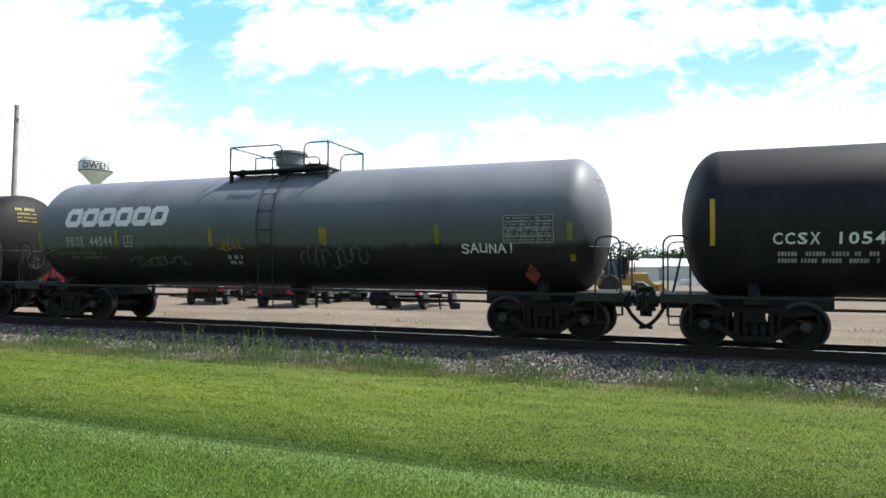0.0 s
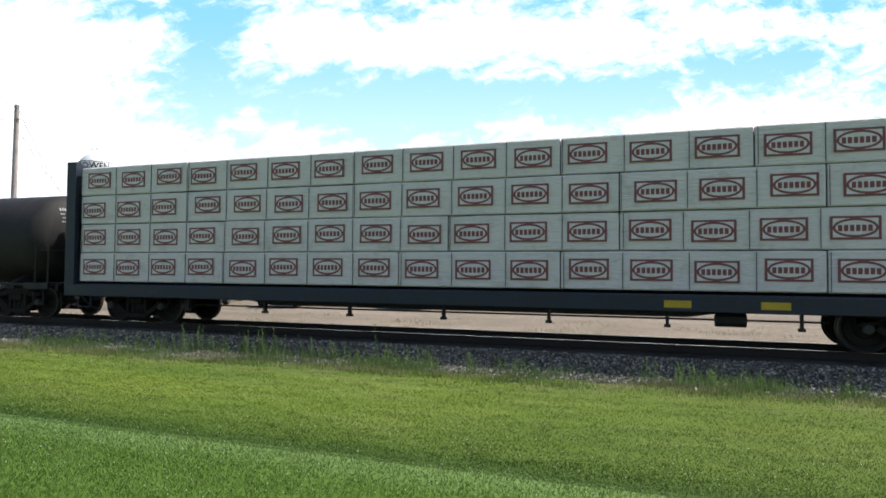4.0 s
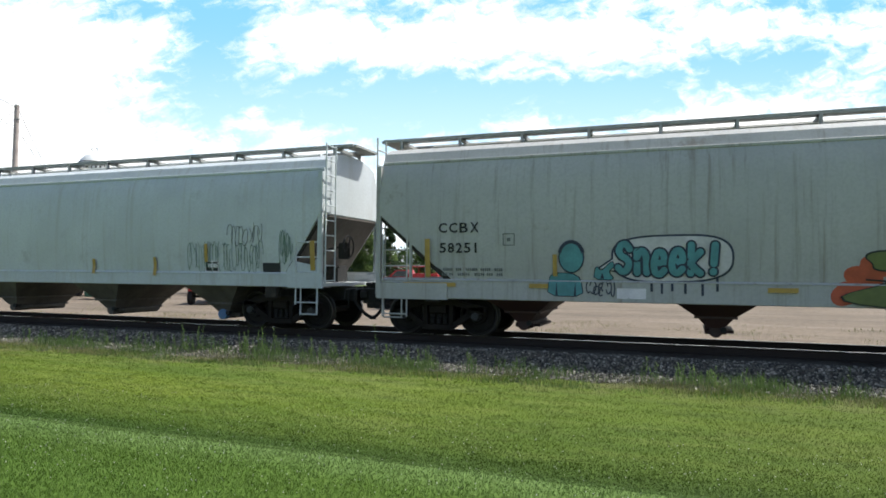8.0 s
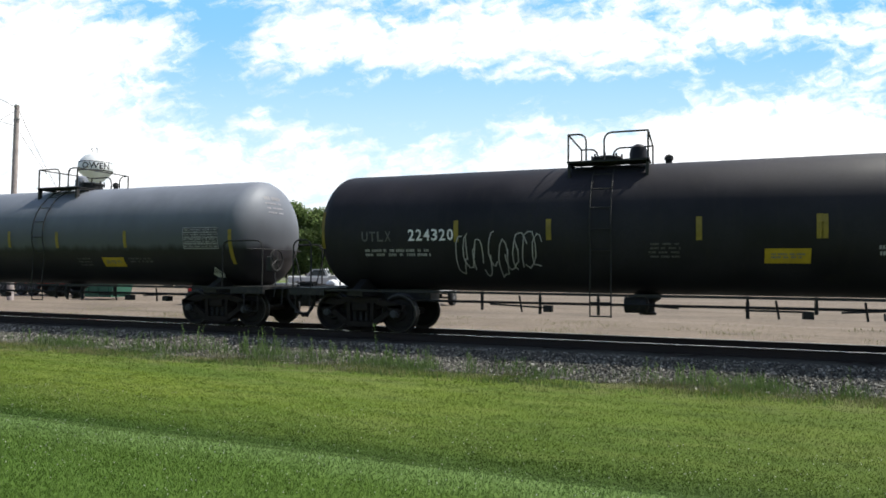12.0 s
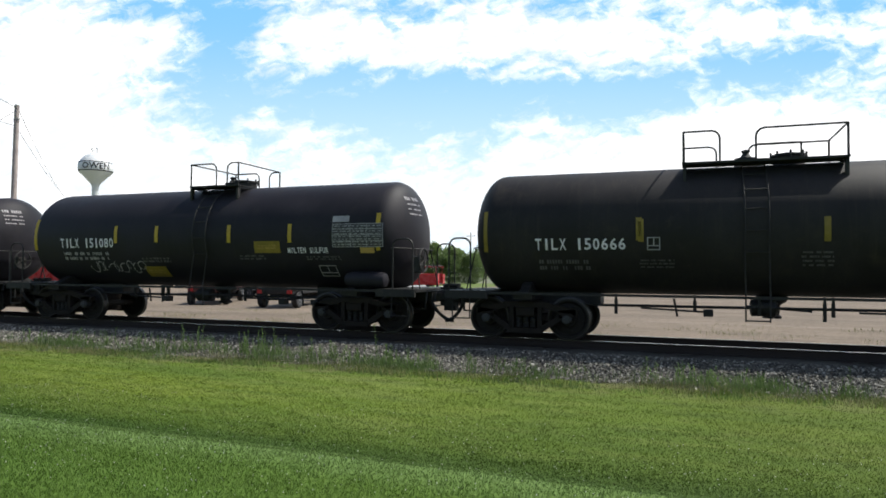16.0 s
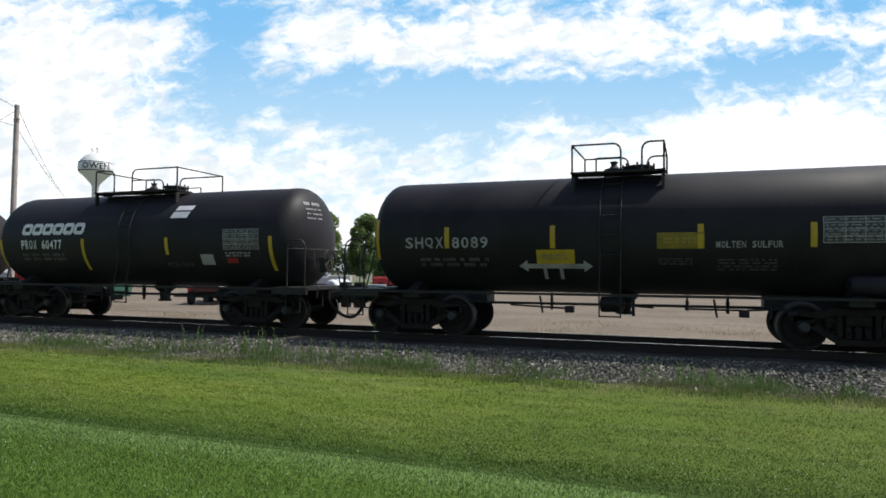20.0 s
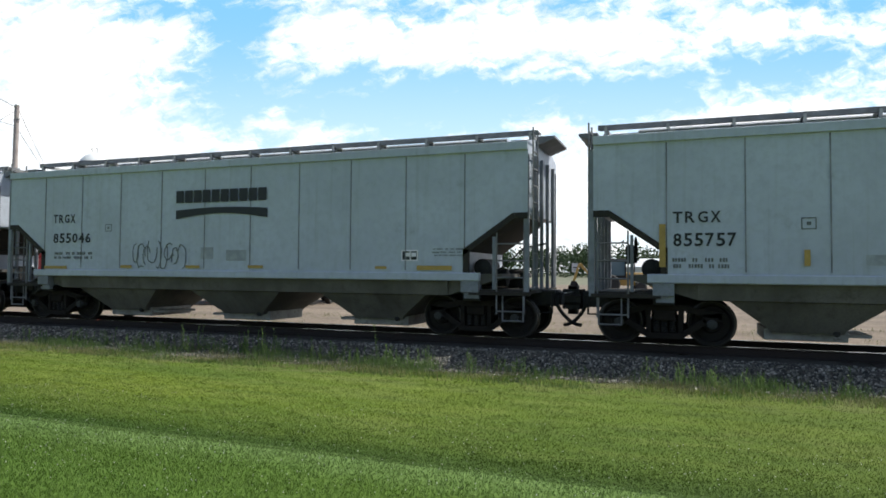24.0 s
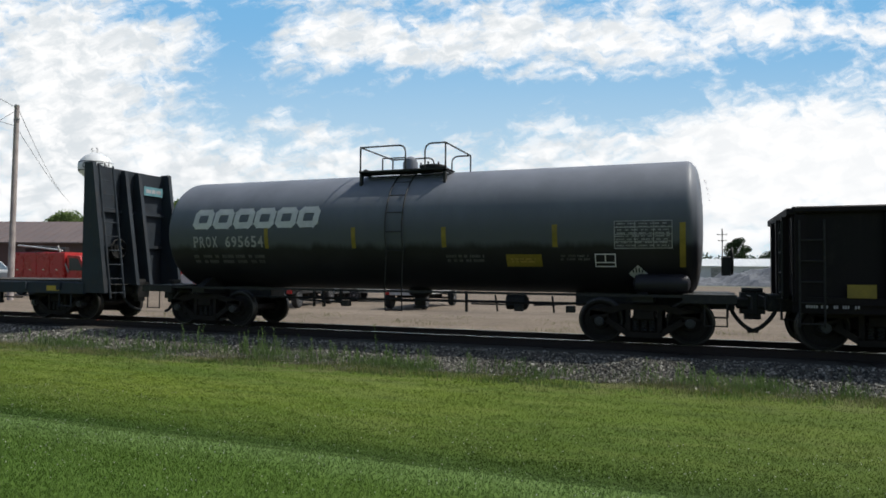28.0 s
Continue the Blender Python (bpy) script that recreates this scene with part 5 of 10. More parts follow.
# ---- tank cars ----
def tank_car(label, uR, uL, ztop, paint, marks, fit="round", tall=0.62, platform=(-0.9, 1.7), stripes=None, stripe_mat=None,
             logo=None, jacket=None, reach=None, seed=1, rail_along=True, head_mark=None, flip=False, crisp=False, fit_at=0.42):
    """A tank car on two trucks whose centres are uR and uL on the train."""
    rng = random.Random(seed)
    u, half = (uR + uL) / 2, (uR - uL) / 2
    car = thing("tank_car", label, "tank car", "freight train cars")
    R = (ztop - 1.0) / 2
    zc = 1.0 + R
    hl = half + 1.32
    depth = R * 0.5
    if crisp:
        # an insulated tank: a shallow domed end cover with a tight bend at its rim
        depth = R * 0.30
        prof = [(-hl + 0.16 + (depth - 0.2) * (1 - math.cos(k / 8 * 1.4)), max(0.02, (R - 0.09) * math.sin(k / 8 * math.pi / 2))) for k in range(9)]
        prof += [(prof[-1][0] + 0.03, R - 0.035), (prof[-1][0] + 0.09, R - 0.006), (prof[-1][0] + 0.15, R)]
    else:
        prof = [(-hl + depth - depth * math.cos(k / 10 * math.pi / 2), max(0.02, R * math.sin(k / 10 * math.pi / 2))) for k in range(11)]
    rings = prof + [(-p[0], p[1]) for p in reversed(prof)]
    s = Shape().lathe("x", (0, 0, zc), rings, 56)
    shell = part("tank_shell", s, paint, car, smooth=40)
    if jacket:
        a, b = jacket
        part("jacket", Shape().lathe("x", (0, 0, zc), [(a - 0.04, R), (a, R + 0.035), (b, R + 0.035), (b + 0.04, R)], 56, caps=False), paint, shell, smooth=40)
    skin = lambda z: math.sqrt(max(0.0004, R * R - (z - zc) ** 2)) + (0.036 if jacket else 0.0)
    skin0 = lambda z: math.sqrt(max(0.0004, R * R - (z - zc) ** 2))
    cuts = [zc + R * math.sin(a) for a in np.linspace(-1.3, 1.3, 25)]
    # stub sills, end platforms and saddles
    reach = reach or half + 2.1
    for sg in (-1, 1):
        x0, x1 = sorted((sg * (half - 1.5), sg * (reach - 0.35)))
        part("stub_sill", Shape().box(x0, x1, -0.3, 0.3, 0.72, 1.06, 0.03), STEEL_BLACK, car)
        x0, x1 = sorted((sg * (half + 0.75), sg * (reach - 0.38)))
        part("end_platform", Shape().box(x0, x1, -1.45, 1.45, 0.98, 1.05).box(x0, x1, -1.48, -1.40, 0.88, 1.05).box(x0, x1, 1.40, 1.48, 0.88, 1.05), STEEL_BLACK, car)
        for sd in (-1, 1):
            part("saddle", Shape().prism_x(sg * half - 0.10, sg * half + 0.10, [(sd * 0.2, 0.95), (sd * 1.30, 0.95), (sd * 1.32, 1.02), (sd * (R * 0.60 + 0.03), zc - R * 0.82), (sd * R * 0.57, zc - R * 0.82), (sd * 0.5, zc - R * 0.89)]), STEEL_BLACK, car)
        part("body_bolster", Shape().box(sg * half - 0.2, sg * half + 0.2, -1.35, 1.35, 0.86, 1.0, 0.02), STEEL_BLACK, car)
        # hoop rail round each end
        xe = sg * (reach - 0.45)
        for sd in (-1, 1):
            if not crisp:
                part("end_rail", rounded_rail((xe - sg * (1.2 if seed in (5, 8, 10) else 0.5), sd * 1.42), (xe, sd * 1.42), 1.04, 2.2, 0.02, mid=None), STEEL_BLACK, car)
        if not crisp:
            hx_ = lambda y_: sg * (hl - depth + depth * math.sqrt(max(0.0, 1 - (y_ * y_ + (2.0 - zc) ** 2) / (R * R))))
            bow = [(hx_(y_) + sg * (0.02 if abs(y_) > 1.1 else 0.1), y_, 2.0) for y_ in (-1.15, -1.05, -0.7, -0.35, 0.0, 0.35, 0.7, 1.05, 1.15)]
            part("head_rail", Shape().pipe(bow, 0.014).rod((hx_(-0.5) + sg * 0.07, -0.5, 2.0), (xe - sg * 0.15, -0.62, 1.05), 0.016, 6).rod((hx_(0.5) + sg * 0.07, 0.5, 2.0), (xe - sg * 0.15, 0.62, 1.05), 0.016, 6), STEEL_BLACK, car)
        part("grab_bar", Shape().pipe([(xe - sg * 0.1, -1.46, 0.9), (xe - sg * 0.1, -1.46, 0.45), (xe - sg * 0.5, -1.46, 0.45), (xe - sg * 0.5, -1.46, 0.9)], 0.014), STEEL_BLACK, car)
    if rail_along:
        for sd in (-1, 1):
            part("running_rail", Shape().box(-half - 0.8, half + 0.8, sd * 1.42 - 0.04, sd * 1.42 + 0.04, 0.98, 1.03), STEEL_BLACK, car)
    part("brake_pipe", Shape().rod((-half + 1.2, -0.75, 0.78), (half - 1.2, -0.75, 0.80), 0.022).rod((-half + 1.2, 0.6, 0.7), (half - 1.2, 0.6, 0.72), 0.022), STEEL_BLACK, car)
    xs = 1.2 if seed % 2 else -1.6
    part("brake_cylinder", Shape().lathe("x", (0, -0.55, 0.78), [(xs + 1.3, 0.12), (xs + 1.32, 0.17), (xs + 1.75, 0.17), (xs + 1.8, 0.1)], 14).rod((xs + 1.8, -0.55, 0.78), (xs + 2.4, -0.55, 0.74), 0.03), STEEL_BLACK, car)
    for k in range(5):
        px = rng.uniform(-half * 0.62, half * 0.62)
        part("pipe_hanger", Shape().box(px - 0.02, px + 0.02, -0.8, -0.7, 0.72, 1.02).rod((px, -0.75, 0.9), (px, -0.75, 0.62 + rng.uniform(-0.1, 0.1)), 0.035), STEEL_BLACK, car)
    for k, (px, dx) in enumerate(((-half * 0.5, 1.3), (half * 0.32, 1.1), (half * 0.58, 0.8))):
        # brake rods and levers slung under the tank
        part("brake_rod", Shape().rod((px, -0.9, 0.74), (px + dx, -0.8, 0.68 + 0.05 * k), 0.02).rod((px + dx * 0.5, -0.85, 0.94), (px + dx * 0.55, -0.85, 0.58), 0.022).box(px + dx - 0.09, px + dx + 0.09, -0.95, -0.75, 0.60, 0.74, 0.02), STEEL_BLACK, car)
    part("bottom_outlet", Shape().lathe("z", (0.15, 0, 0), [(1.0, 0.3), (0.9, 0.28), (0.82, 0.16), (0.62, 0.14), (0.6, 0.18), (0.55, 0.18)], 14), STEEL_BLACK, car)
    if seed == 13 or seed % 3 != 1 and not any(q[0] == "diamond" for q in marks):
        part("air_reservoir", Shape().lathe("x", (half + 0.35, -1.15, 1.25), [(-0.55, 0.05), (-0.5, 0.16), (-0.4, 0.19), (0.4, 0.19), (0.5, 0.16), (0.55, 0.05)], 16), paint, car)
    brake_wheel(car, reach - 0.4, -0.35 if seed % 2 else -0.9, 1.72)
    ends(car, reach)
    # top fittings
    a, b = platform
    zt = ztop - 0.02
    part("top_platform", Shape().box(a, b, -0.95, -0.35, zt - 0.01, zt + 0.01).box(a, b, 0.35, 0.95, zt - 0.01, zt + 0.01).box(a, b, -0.97, -0.94, zt - 0.02, zt + 0.02).box(a, b, 0.94, 0.97, zt - 0.02, zt + 0.02), STEEL_BLACK, car)
    zb = lambda y: zc + math.sqrt(max(0.01, R * R - y * y))
    for x in (a + 0.05, b - 0.05):
        part("platform_bracket", Shape().box(x - 0.03, x + 0.03, -0.95, -0.85, zb(0.9) - 0.05, zt).box(x - 0.03, x + 0.03, 0.85, 0.95, zb(0.9) - 0.05, zt).box(x - 0.03, x + 0.03, -0.95, 0.95, zt - 0.06, zt - 0.02), STEEL_BLACK, car)
    top = ztop + tall - 0.08
    w = b - a
    for sd in (-1, 1):
        y = sd * 0.93
        # a long hoop, a gap at the ladder, and a short hoop, each square at the platform's end and round at the gap
        g0, g1 = (0.24, 0.46) if flip else (0.54, 0.76)
        for e, q in ((a + 0.03, a + w * g0), (b - 0.03, a + w * g1)):
            bend = math.copysign(0.16, e - q)
            part("handrail", Shape().pipe([(e, y, zt), (e, y, top - 0.01), (e - bend * 0.06, y, top), (q + bend, y, top), (q + bend * 0.5, y, top - 0.021), (q + bend * 0.13, y, top - 0.08), (q, y, top - 0.16), (q, y, zt)], 0.02), STEEL_BLACK, car)
            if abs(e - q) > 0.9:
                m_ = (e + q) / 2
                part("rail_post", Shape().rod((m_, y, zt), (m_, y, (zt + top) / 2), 0.018, 6).rod((m_, y, (zt + top) / 2), (q, y, (zt + top) / 2), 0.016, 6), STEEL_BLACK, car)
    for x in (a + 0.03, b - 0.03):
        part("handrail", Shape().rod((x, -0.93, top), (x, 0.93, top), 0.02, 6).rod((x, -0.93, zt), (x, -0.93, top), 0.022, 6).rod((x, 0.93, zt), (x, 0.93, top), 0.022, 6), STEEL_BLACK, car)
    zt = ztop + 0.09
    cx = a + w * fit_at
    if fit == "drum":
        part("valve_housing", Shape().lathe("z", (cx, 0, 0), [(ztop - 0.05, 0.30), (zt + 0.08, 0.30), (zt + 0.14, 0.38), (zt + 0.40, 0.40), (zt + 0.42, 0.46), (zt + 0.48, 0.46), (zt + 0.52, 0.34)], 22), paint, car)
    elif fit == "can":
        part("valve_housing", Shape().lathe("z", (cx, 0, 0), [(ztop - 0.05, 0.25), (zt + 0.34, 0.25), (zt + 0.36, 0.2)], 20), paint, car)
    elif fit == "ball":
        part("valve_housing", Shape().lathe("z", (cx, 0, 0), [(ztop - 0.05, 0.19), (zt + 0.2, 0.19), (zt + 0.3, 0.16), (zt + 0.36, 0.09), (zt + 0.38, 0.02)], 18), paint, car)
    else:
        part("valve_housing", Shape().lathe("z", (cx, 0, 0), [(ztop - 0.05, 0.22), (zt + 0.08, 0.22), (zt + 0.1, 0.12), (zt + 0.18, 0.06), (zt + 0.24, 0.09), (zt + 0.27, 0.02)], 16), STEEL_BLACK, car)
    mx = cx + w * (0.27 if fit_at < 0.6 else -0.4)
    man = part("manway", Shape().lathe("z", (mx, 0, 0), [(ztop - 0.05, 0.3), (zt + 0.06, 0.3), (zt + 0.07, 0.34), (zt + 0.11, 0.34), (zt + 0.14, 0.2)], 20), STEEL_BLACK, car)
    for k in range(8):
        aa = k * math.pi / 4
        part("swing_bolt", Shape().rod((mx + 0.33 * math.cos(aa), 0.33 * math.sin(aa), zt + 0.02), (mx + 0.33 * math.cos(aa), 0.33 * math.sin(aa), zt + 0.17), 0.022, 6), STEEL_BLACK, man)
    if fit in ("can", "drum", "ball"):
        vx = a - 0.35 if seed % 2 else b + 0.35
        part("relief_valve", Shape().lathe("z", (vx, 0.1, 0), [(ztop - 0.05, 0.07), (ztop + 0.08, 0.07), (ztop + 0.1, 0.1), (ztop + 0.18, 0.09), (ztop + 0.22, 0.03)], 12), STEEL_BLACK, car)
    # side ladder hugging the shell
    lx = a + w * (0.52 if seed % 2 else 0.45)
    def ladder():
        s = Shape()
        ang = np.linspace(-0.35, 1.2, 9)
        for k in (-0.21, 0.21):
            pts = [(lx + k, -(R + 0.06) * math.cos(q), zc + (R + 0.06) * math.sin(q)) for q in ang]
            s.pipe([(lx + k, -1.42, 0.55), (lx + k, -1.46, 1.0)] + pts, 0.015)
        for q in np.linspace(-0.35, 1.15, 6):
            s.rod((lx - 0.21, -(R + 0.06) * math.cos(q), zc + (R + 0.06) * math.sin(q)), (lx + 0.21, -(R + 0.06) * math.cos(q), zc + (R + 0.06) * math.sin(q)), 0.011, 6)
        for z in (0.57, 0.85):
            s.rod((lx - 0.21, -1.43, z), (lx + 0.21, -1.43, z), 0.015, 6)
        return s
    part("ladder", ladder, STEEL_BLACK, car)
    bogie(car, u, half)
    bogie(car, u, -half)
    # reflective stripes
    smat = stripe_mat or DULL_YELLOW
    if stripes is None:
        stripes = [(-hl + 0.42, 1.75, 0.62), (hl - 0.72, 1.72, 0.66), (-hl * 0.5, 2.02, 0.36), (-hl * 0.16, 2.02, 0.36), (hl * 0.2, 2.02, 0.36), (hl * 0.5, 2.02, 0.36)]
    for x, z, h in stripes:
        sk = skin0
        if abs(x) > hl - depth and not crisp:
            fx = (abs(x) - (hl - depth)) / depth
            shrink = math.sqrt(max(0.05, 1 - fx * fx))
            sk = lambda zz, q=shrink: math.sqrt(max(0.0004, (R * q) ** 2 - (zz - zc) ** 2))
        decal("reflector", [rect(x - 0.055, z, 0.11, h)], smat, car, sk if not jacket or not (jacket[0] < x < jacket[1]) else skin, 0.012, cuts=cuts)
    for item in marks:
        kind, x, z, wd, ht, mat = item[:6]
        sk = skin if jacket and x + wd > jacket[0] - 0.1 and x < jacket[1] + 0.1 else skin0
        if kind == "bars":
            decal("small_print", bars(x, z, wd, ht, item[6], rng), mat, car, sk, 0.013, cuts=cuts)
        elif kind == "plate":
            pl = decal("data_plate", [rect(x, z, wd, ht)], DARK_PLATE, car, sk, 0.011, cuts=cuts)
            ink = PLATE_INK if mat is not FAINT else FAINT
            edge_ = [rect(x, z, wd, 0.014), rect(x, z + ht - 0.014, wd, 0.014), rect(x, z, 0.014, ht), rect(x + wd - 0.014, z, 0.014, ht), rect(x + wd * 0.36, z, 0.012, ht), rect(x + wd * 0.68, z, 0.012, ht)] + [rect(x, z + ht * q, wd, 0.012) for q in (0.25, 0.5, 0.75)]
            decal("plate_print", edge_ + bars(x + 0.03, z + 0.03, wd - 0.06, ht - 0.06, 8, rng, 0.42, 8), ink, pl, sk, 0.015, cuts=cuts)
        elif kind == "box":
            decal("stencil_box", [rect(x, z, wd, 0.02), rect(x, z + ht - 0.02, wd, 0.02), rect(x, z, 0.02, ht), rect(x + wd - 0.02, z, 0.02, ht), rect(x + wd * 0.48, z + ht * 0.3, 0.02, ht * 0.7), rect(x, z + ht * 0.3, wd, 0.02)], mat, car, sk, 0.012, cuts=cuts)
        elif kind == "panel":
            pn = decal("panel", [rect(x, z, wd, ht)], mat, car, sk, 0.011, cuts=cuts)
            if mat in (YELLOW, DULL_YELLOW) and wd > 0.4:
                decal("panel_print", bars(x + wd * 0.12, z + ht * 0.3, wd * 0.76, ht * 0.42, 2, rng, 0.5, 5), OCHRE if mat is DULL_YELLOW else GREY_INK, pn, sk, 0.015, cuts=cuts)
        elif kind == "diamond":
            pl = decal("hazard_placard", [[(x, z + ht / 2), (x + wd / 2, z), (x + wd, z + ht / 2), (x + wd / 2, z + ht)]], mat, car, sk, 0.03, cuts=cuts)
            decal("placard_bar", [rect(x + wd * (0.21 + 0.155 * q), z + ht * 0.56, wd * 0.075, ht * (0.18, 0.3, 0.3, 0.18)[q]) for q in range(4)], BLACK_INK, pl, sk, 0.034, cuts=cuts)
        elif kind == "polys":
            decal("spray_tag", item[6], mat, car, sk, 0.012, cuts=cuts)
        else:
            for word in each_word(kind, x, z, wd, ht) if len(kind) < 13 else [words(kind, x, z, wd, ht)]:
                decal("lettering", word, mat, car, sk, 0.012, cuts=cuts)
    if logo:
        x, z, wd, ht, mat = logo
        cw = wd / 6
        pol = []
        for k in range(6):
            # slanted hollow blocks with rounded corners
            th = min(cw, ht) * 0.31
            o0, o1 = cw * 0.94 - th, ht - th
            c_ = 0.16 * min(o0, o1)
            ring_ = [(c_, 0), (o0 - c_, 0), (o0, c_), (o0, o1 - c_), (o0 - c_, o1), (c_, o1), (0, o1 - c_), (0, c_)]
            pol += stroke([(x + k * cw + th / 2 + px + 0.14 * pz, z + th / 2 + pz) for px, pz in ring_], th, True)
        decal("logo_mark", pol, mat, car, skin0, 0.012, cuts=cuts)
    if head_mark:
        # small print high on the end head
        m = Shape()
        for r_ in range(4):
            yy = -0.62 + rng.uniform(0, 0.05)
            zz = zc + R * 0.62 - r_ * 0.12
            tall_ = 0.085 if r_ == 0 else 0.04
            for q in range(9):
                if (q * 3 + r_ * 5) % 7 == 2:
                    continue
                y0, y1 = yy + q * 0.066, yy + q * 0.066 + 0.042
                hx = lambda y, z: hl - depth + depth * math.sqrt(max(0, 1 - (y * y + (z - zc) ** 2) / (R * R))) + 0.01
                m.add([(hx(y0, zz), y0, zz), (hx(y1, zz), y1, zz), (hx(y1, zz + tall_), y1, zz + tall_), (hx(y0, zz + tall_), y0, zz + tall_)], [(0, 1, 2, 3)])
        part("end_print", m, head_mark, car)["kind"] = "stuff"
    CARS.append((car, u))
    return car


# ---- covered hoppers ----
def hopper_car(label, uR, uL, eR, eL, paint, style, marks=(), sill=(0.88, 1.26), ztop=3.98, walk_z=4.56, pockets=4, cut=(1.75, 2.75),
               seed=1, stripes=(), stripe_mat=None, outlet_cap=None, posts=0, pocket=(4.0, 0.8, 0.18), end_paint=None, pocket_paint=None, gusset=False):
    rng = random.Random(seed)
    u, half = (uR + uL) / 2, (uR - uL) / 2
    car = thing("covered_hopper_car", label, "hopper car", "freight train cars")
    x1, x0 = eR - u, eL - u
    zs0, zs1 = sill
    walk_z += 0.06
    ztop -= 0.05 if style == "round" else 0.0
    W = 1.56
    if style == "round":
        wid = lambda z: W - 0.16 * ((z - 2.55) / 1.6) ** 2 - (0.10 * max(0.0, (z - 3.5) / 0.5) ** 2)
    else:
        wid = lambda z: W - 0.02
    zroof = walk_z - 0.20
    cut_in, cut_z = cut
    def ring(x, zb):
        pts = []
        n = 9
        side = [zb + (ztop - zb) * k / n for k in range(n + 1)]
        for z in side:
            pts.append((x, -wid(z), z))
        if style == "round":
            for k in range(1, 8):
                f = k / 8
                a = math.pi * f
                pts.append((x, -wid(ztop) * math.cos(a), ztop + (zroof - ztop) * math.sin(a) ** 0.8))
        else:
            lip = [(-wid(ztop), ztop), (-wid(ztop) - 0.06, ztop), (-wid(ztop) - 0.06, ztop + 0.17), (-wid(ztop) + 0.1, ztop + 0.2), (-0.6, zroof), (0.6, zroof), (wid(ztop) - 0.1, ztop + 0.2), (wid(ztop) + 0.06, ztop + 0.17), (wid(ztop) + 0.06, ztop)]
            pts += [(x, *q) for q in lip]
        for z in reversed(side):
            pts.append((x, wid(z), z))
        return pts
    zb_mid = zs1 - 0.02
    # flat-sided cars: a short level shoulder, a slope, then an upright edge down to the sill
    sh, low_z = (0.3, 1.95) if style != "round" else (0.001, zb_mid)
    st = [ring(x0, cut_z), ring(x0 + sh, cut_z), ring(x0 + cut_in, low_z), ring(x0 + cut_in + 0.004, zb_mid)]
    nx = 9
    st += [ring(x0 + cut_in + (x1 - x0 - 2 * cut_in) * k / nx, zb_mid) for k in range(1, nx)]
    st += [ring(x1 - cut_in - 0.004, zb_mid), ring(x1 - cut_in, low_z), ring(x1 - sh, cut_z), ring(x1, cut_z)]
    body = part("hopper_body", Shape().loft(st), paint, car, smooth=28)
    skin = wid
    cuts = [zs1 + k * (ztop - zs1) / 14 for k in range(1, 14)]
    # side sills, full length
    for sd in (-1, 1):
        y0, y1 = sorted((sd * (wid(zs1) - 0.06), sd * (wid(zs1) + 0.05)))
        if style == "round":
            sl = part("side_sill", Shape().box(x0 + 0.02, x1 - 0.02, y0, y1, zs0, zs1 + 0.02, 0.015), paint, car)
            ring_ = [(sd * (wid(zs1) - 0.02), zs1 + 0.012), (sd * (wid(zs1) + 0.064), zs1 + 0.008), (sd * (wid(zs1) + 0.064), zs1 + 0.022), (sd * (wid(zs1) - 0.02), zs1 + 0.07)]
            part("sill_lip", Shape().prism_x(x0 + 0.02, x1 - 0.02, ring_ if sd > 0 else ring_[::-1]), paint, sl, smooth=0)
        else:
            part("side_sill", Shape().box(x0 + cut_in - 0.35, x1 - cut_in + 0.35, y0, y1, zs0 + 0.28, zs1 + 0.02, 0.02), paint, car)
        part("roof_rib", Shape().box(x0 + 0.02, x1 - 0.02, *sorted((sd * (wid(ztop) - 0.03), sd * (wid(ztop) + 0.035))), ztop - 0.05, ztop + 0.02, 0.012), paint, car) if style == "round" else None
    if posts:
        for k in range(1, posts):
            px = x0 + (x1 - x0) * k / posts
            zb = zs1 + 0.02
            dx = min(px - x0, x1 - px)
            if dx < cut_in:
                zb = cut_z + (zs1 - cut_z) * dx / cut_in
            for sd in (-1, 1):
                part("side_seam", Shape().box(px - 0.011, px + 0.011, *sorted((sd * (wid(2) - 0.01), sd * (wid(2) + 0.012))), zb + 0.05, ztop - 0.02), SEAM, body)
    # centre sill and underside
    reach = half + 2.1
    zc0 = max(0.72, zs0 - 0.03)
    part("centre_sill", Shape().box(-half + 0.9, half - 0.9, -0.28, 0.28, zc0, zc0 + 0.3, 0.02), STEEL_BLACK, car)
    for sg in (-1, 1):
        part("stub_sill", Shape().box(*sorted((sg * (half - 0.9), sg * (reach - 0.35))), -0.28, 0.28, 0.72, 1.02, 0.02), STEEL_BLACK, car)
    pitch, tl, bl = pocket
    for k in range(pockets):
        cx = (k - (pockets - 1) / 2) * pitch
        box4 = lambda hx, hy, z: [(cx - hx, -hy, z), (cx + hx, -hy, z), (cx + hx, hy, z), (cx - hx, hy, z)]
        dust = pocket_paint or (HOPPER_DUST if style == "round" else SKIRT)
        if style == "round" and bl < 0.4:
            hp = part("hopper_pocket", Shape().loft([box4(tl, 1.42, zs0 + 0.22), box4(tl, 1.40, zs0 - 0.01), box4(0.34, 1.0, 0.58), box4(bl, 0.85, 0.36)]), dust, car, smooth=0)
            part("flange", Shape().loft([box4(0.40, 1.04, 0.565), box4(0.40, 1.04, 0.61)]), dust, hp, smooth=0)
            part("outlet_tube", Shape().lathe("y", (cx, 0, 0.30), [(-0.86, 0.05), (-0.86, 0.125), (0.86, 0.125), (0.86, 0.05)], 14), dust, hp)
        elif style == "round":
            hp = part("hopper_pocket", Shape().loft([box4(tl, 1.42, zs0 + 0.22), box4(tl, 1.40, zs0 - 0.01), box4(bl, 0.72, 0.40), box4(bl, 0.72, 0.30)]), dust, car, smooth=0)
        else:
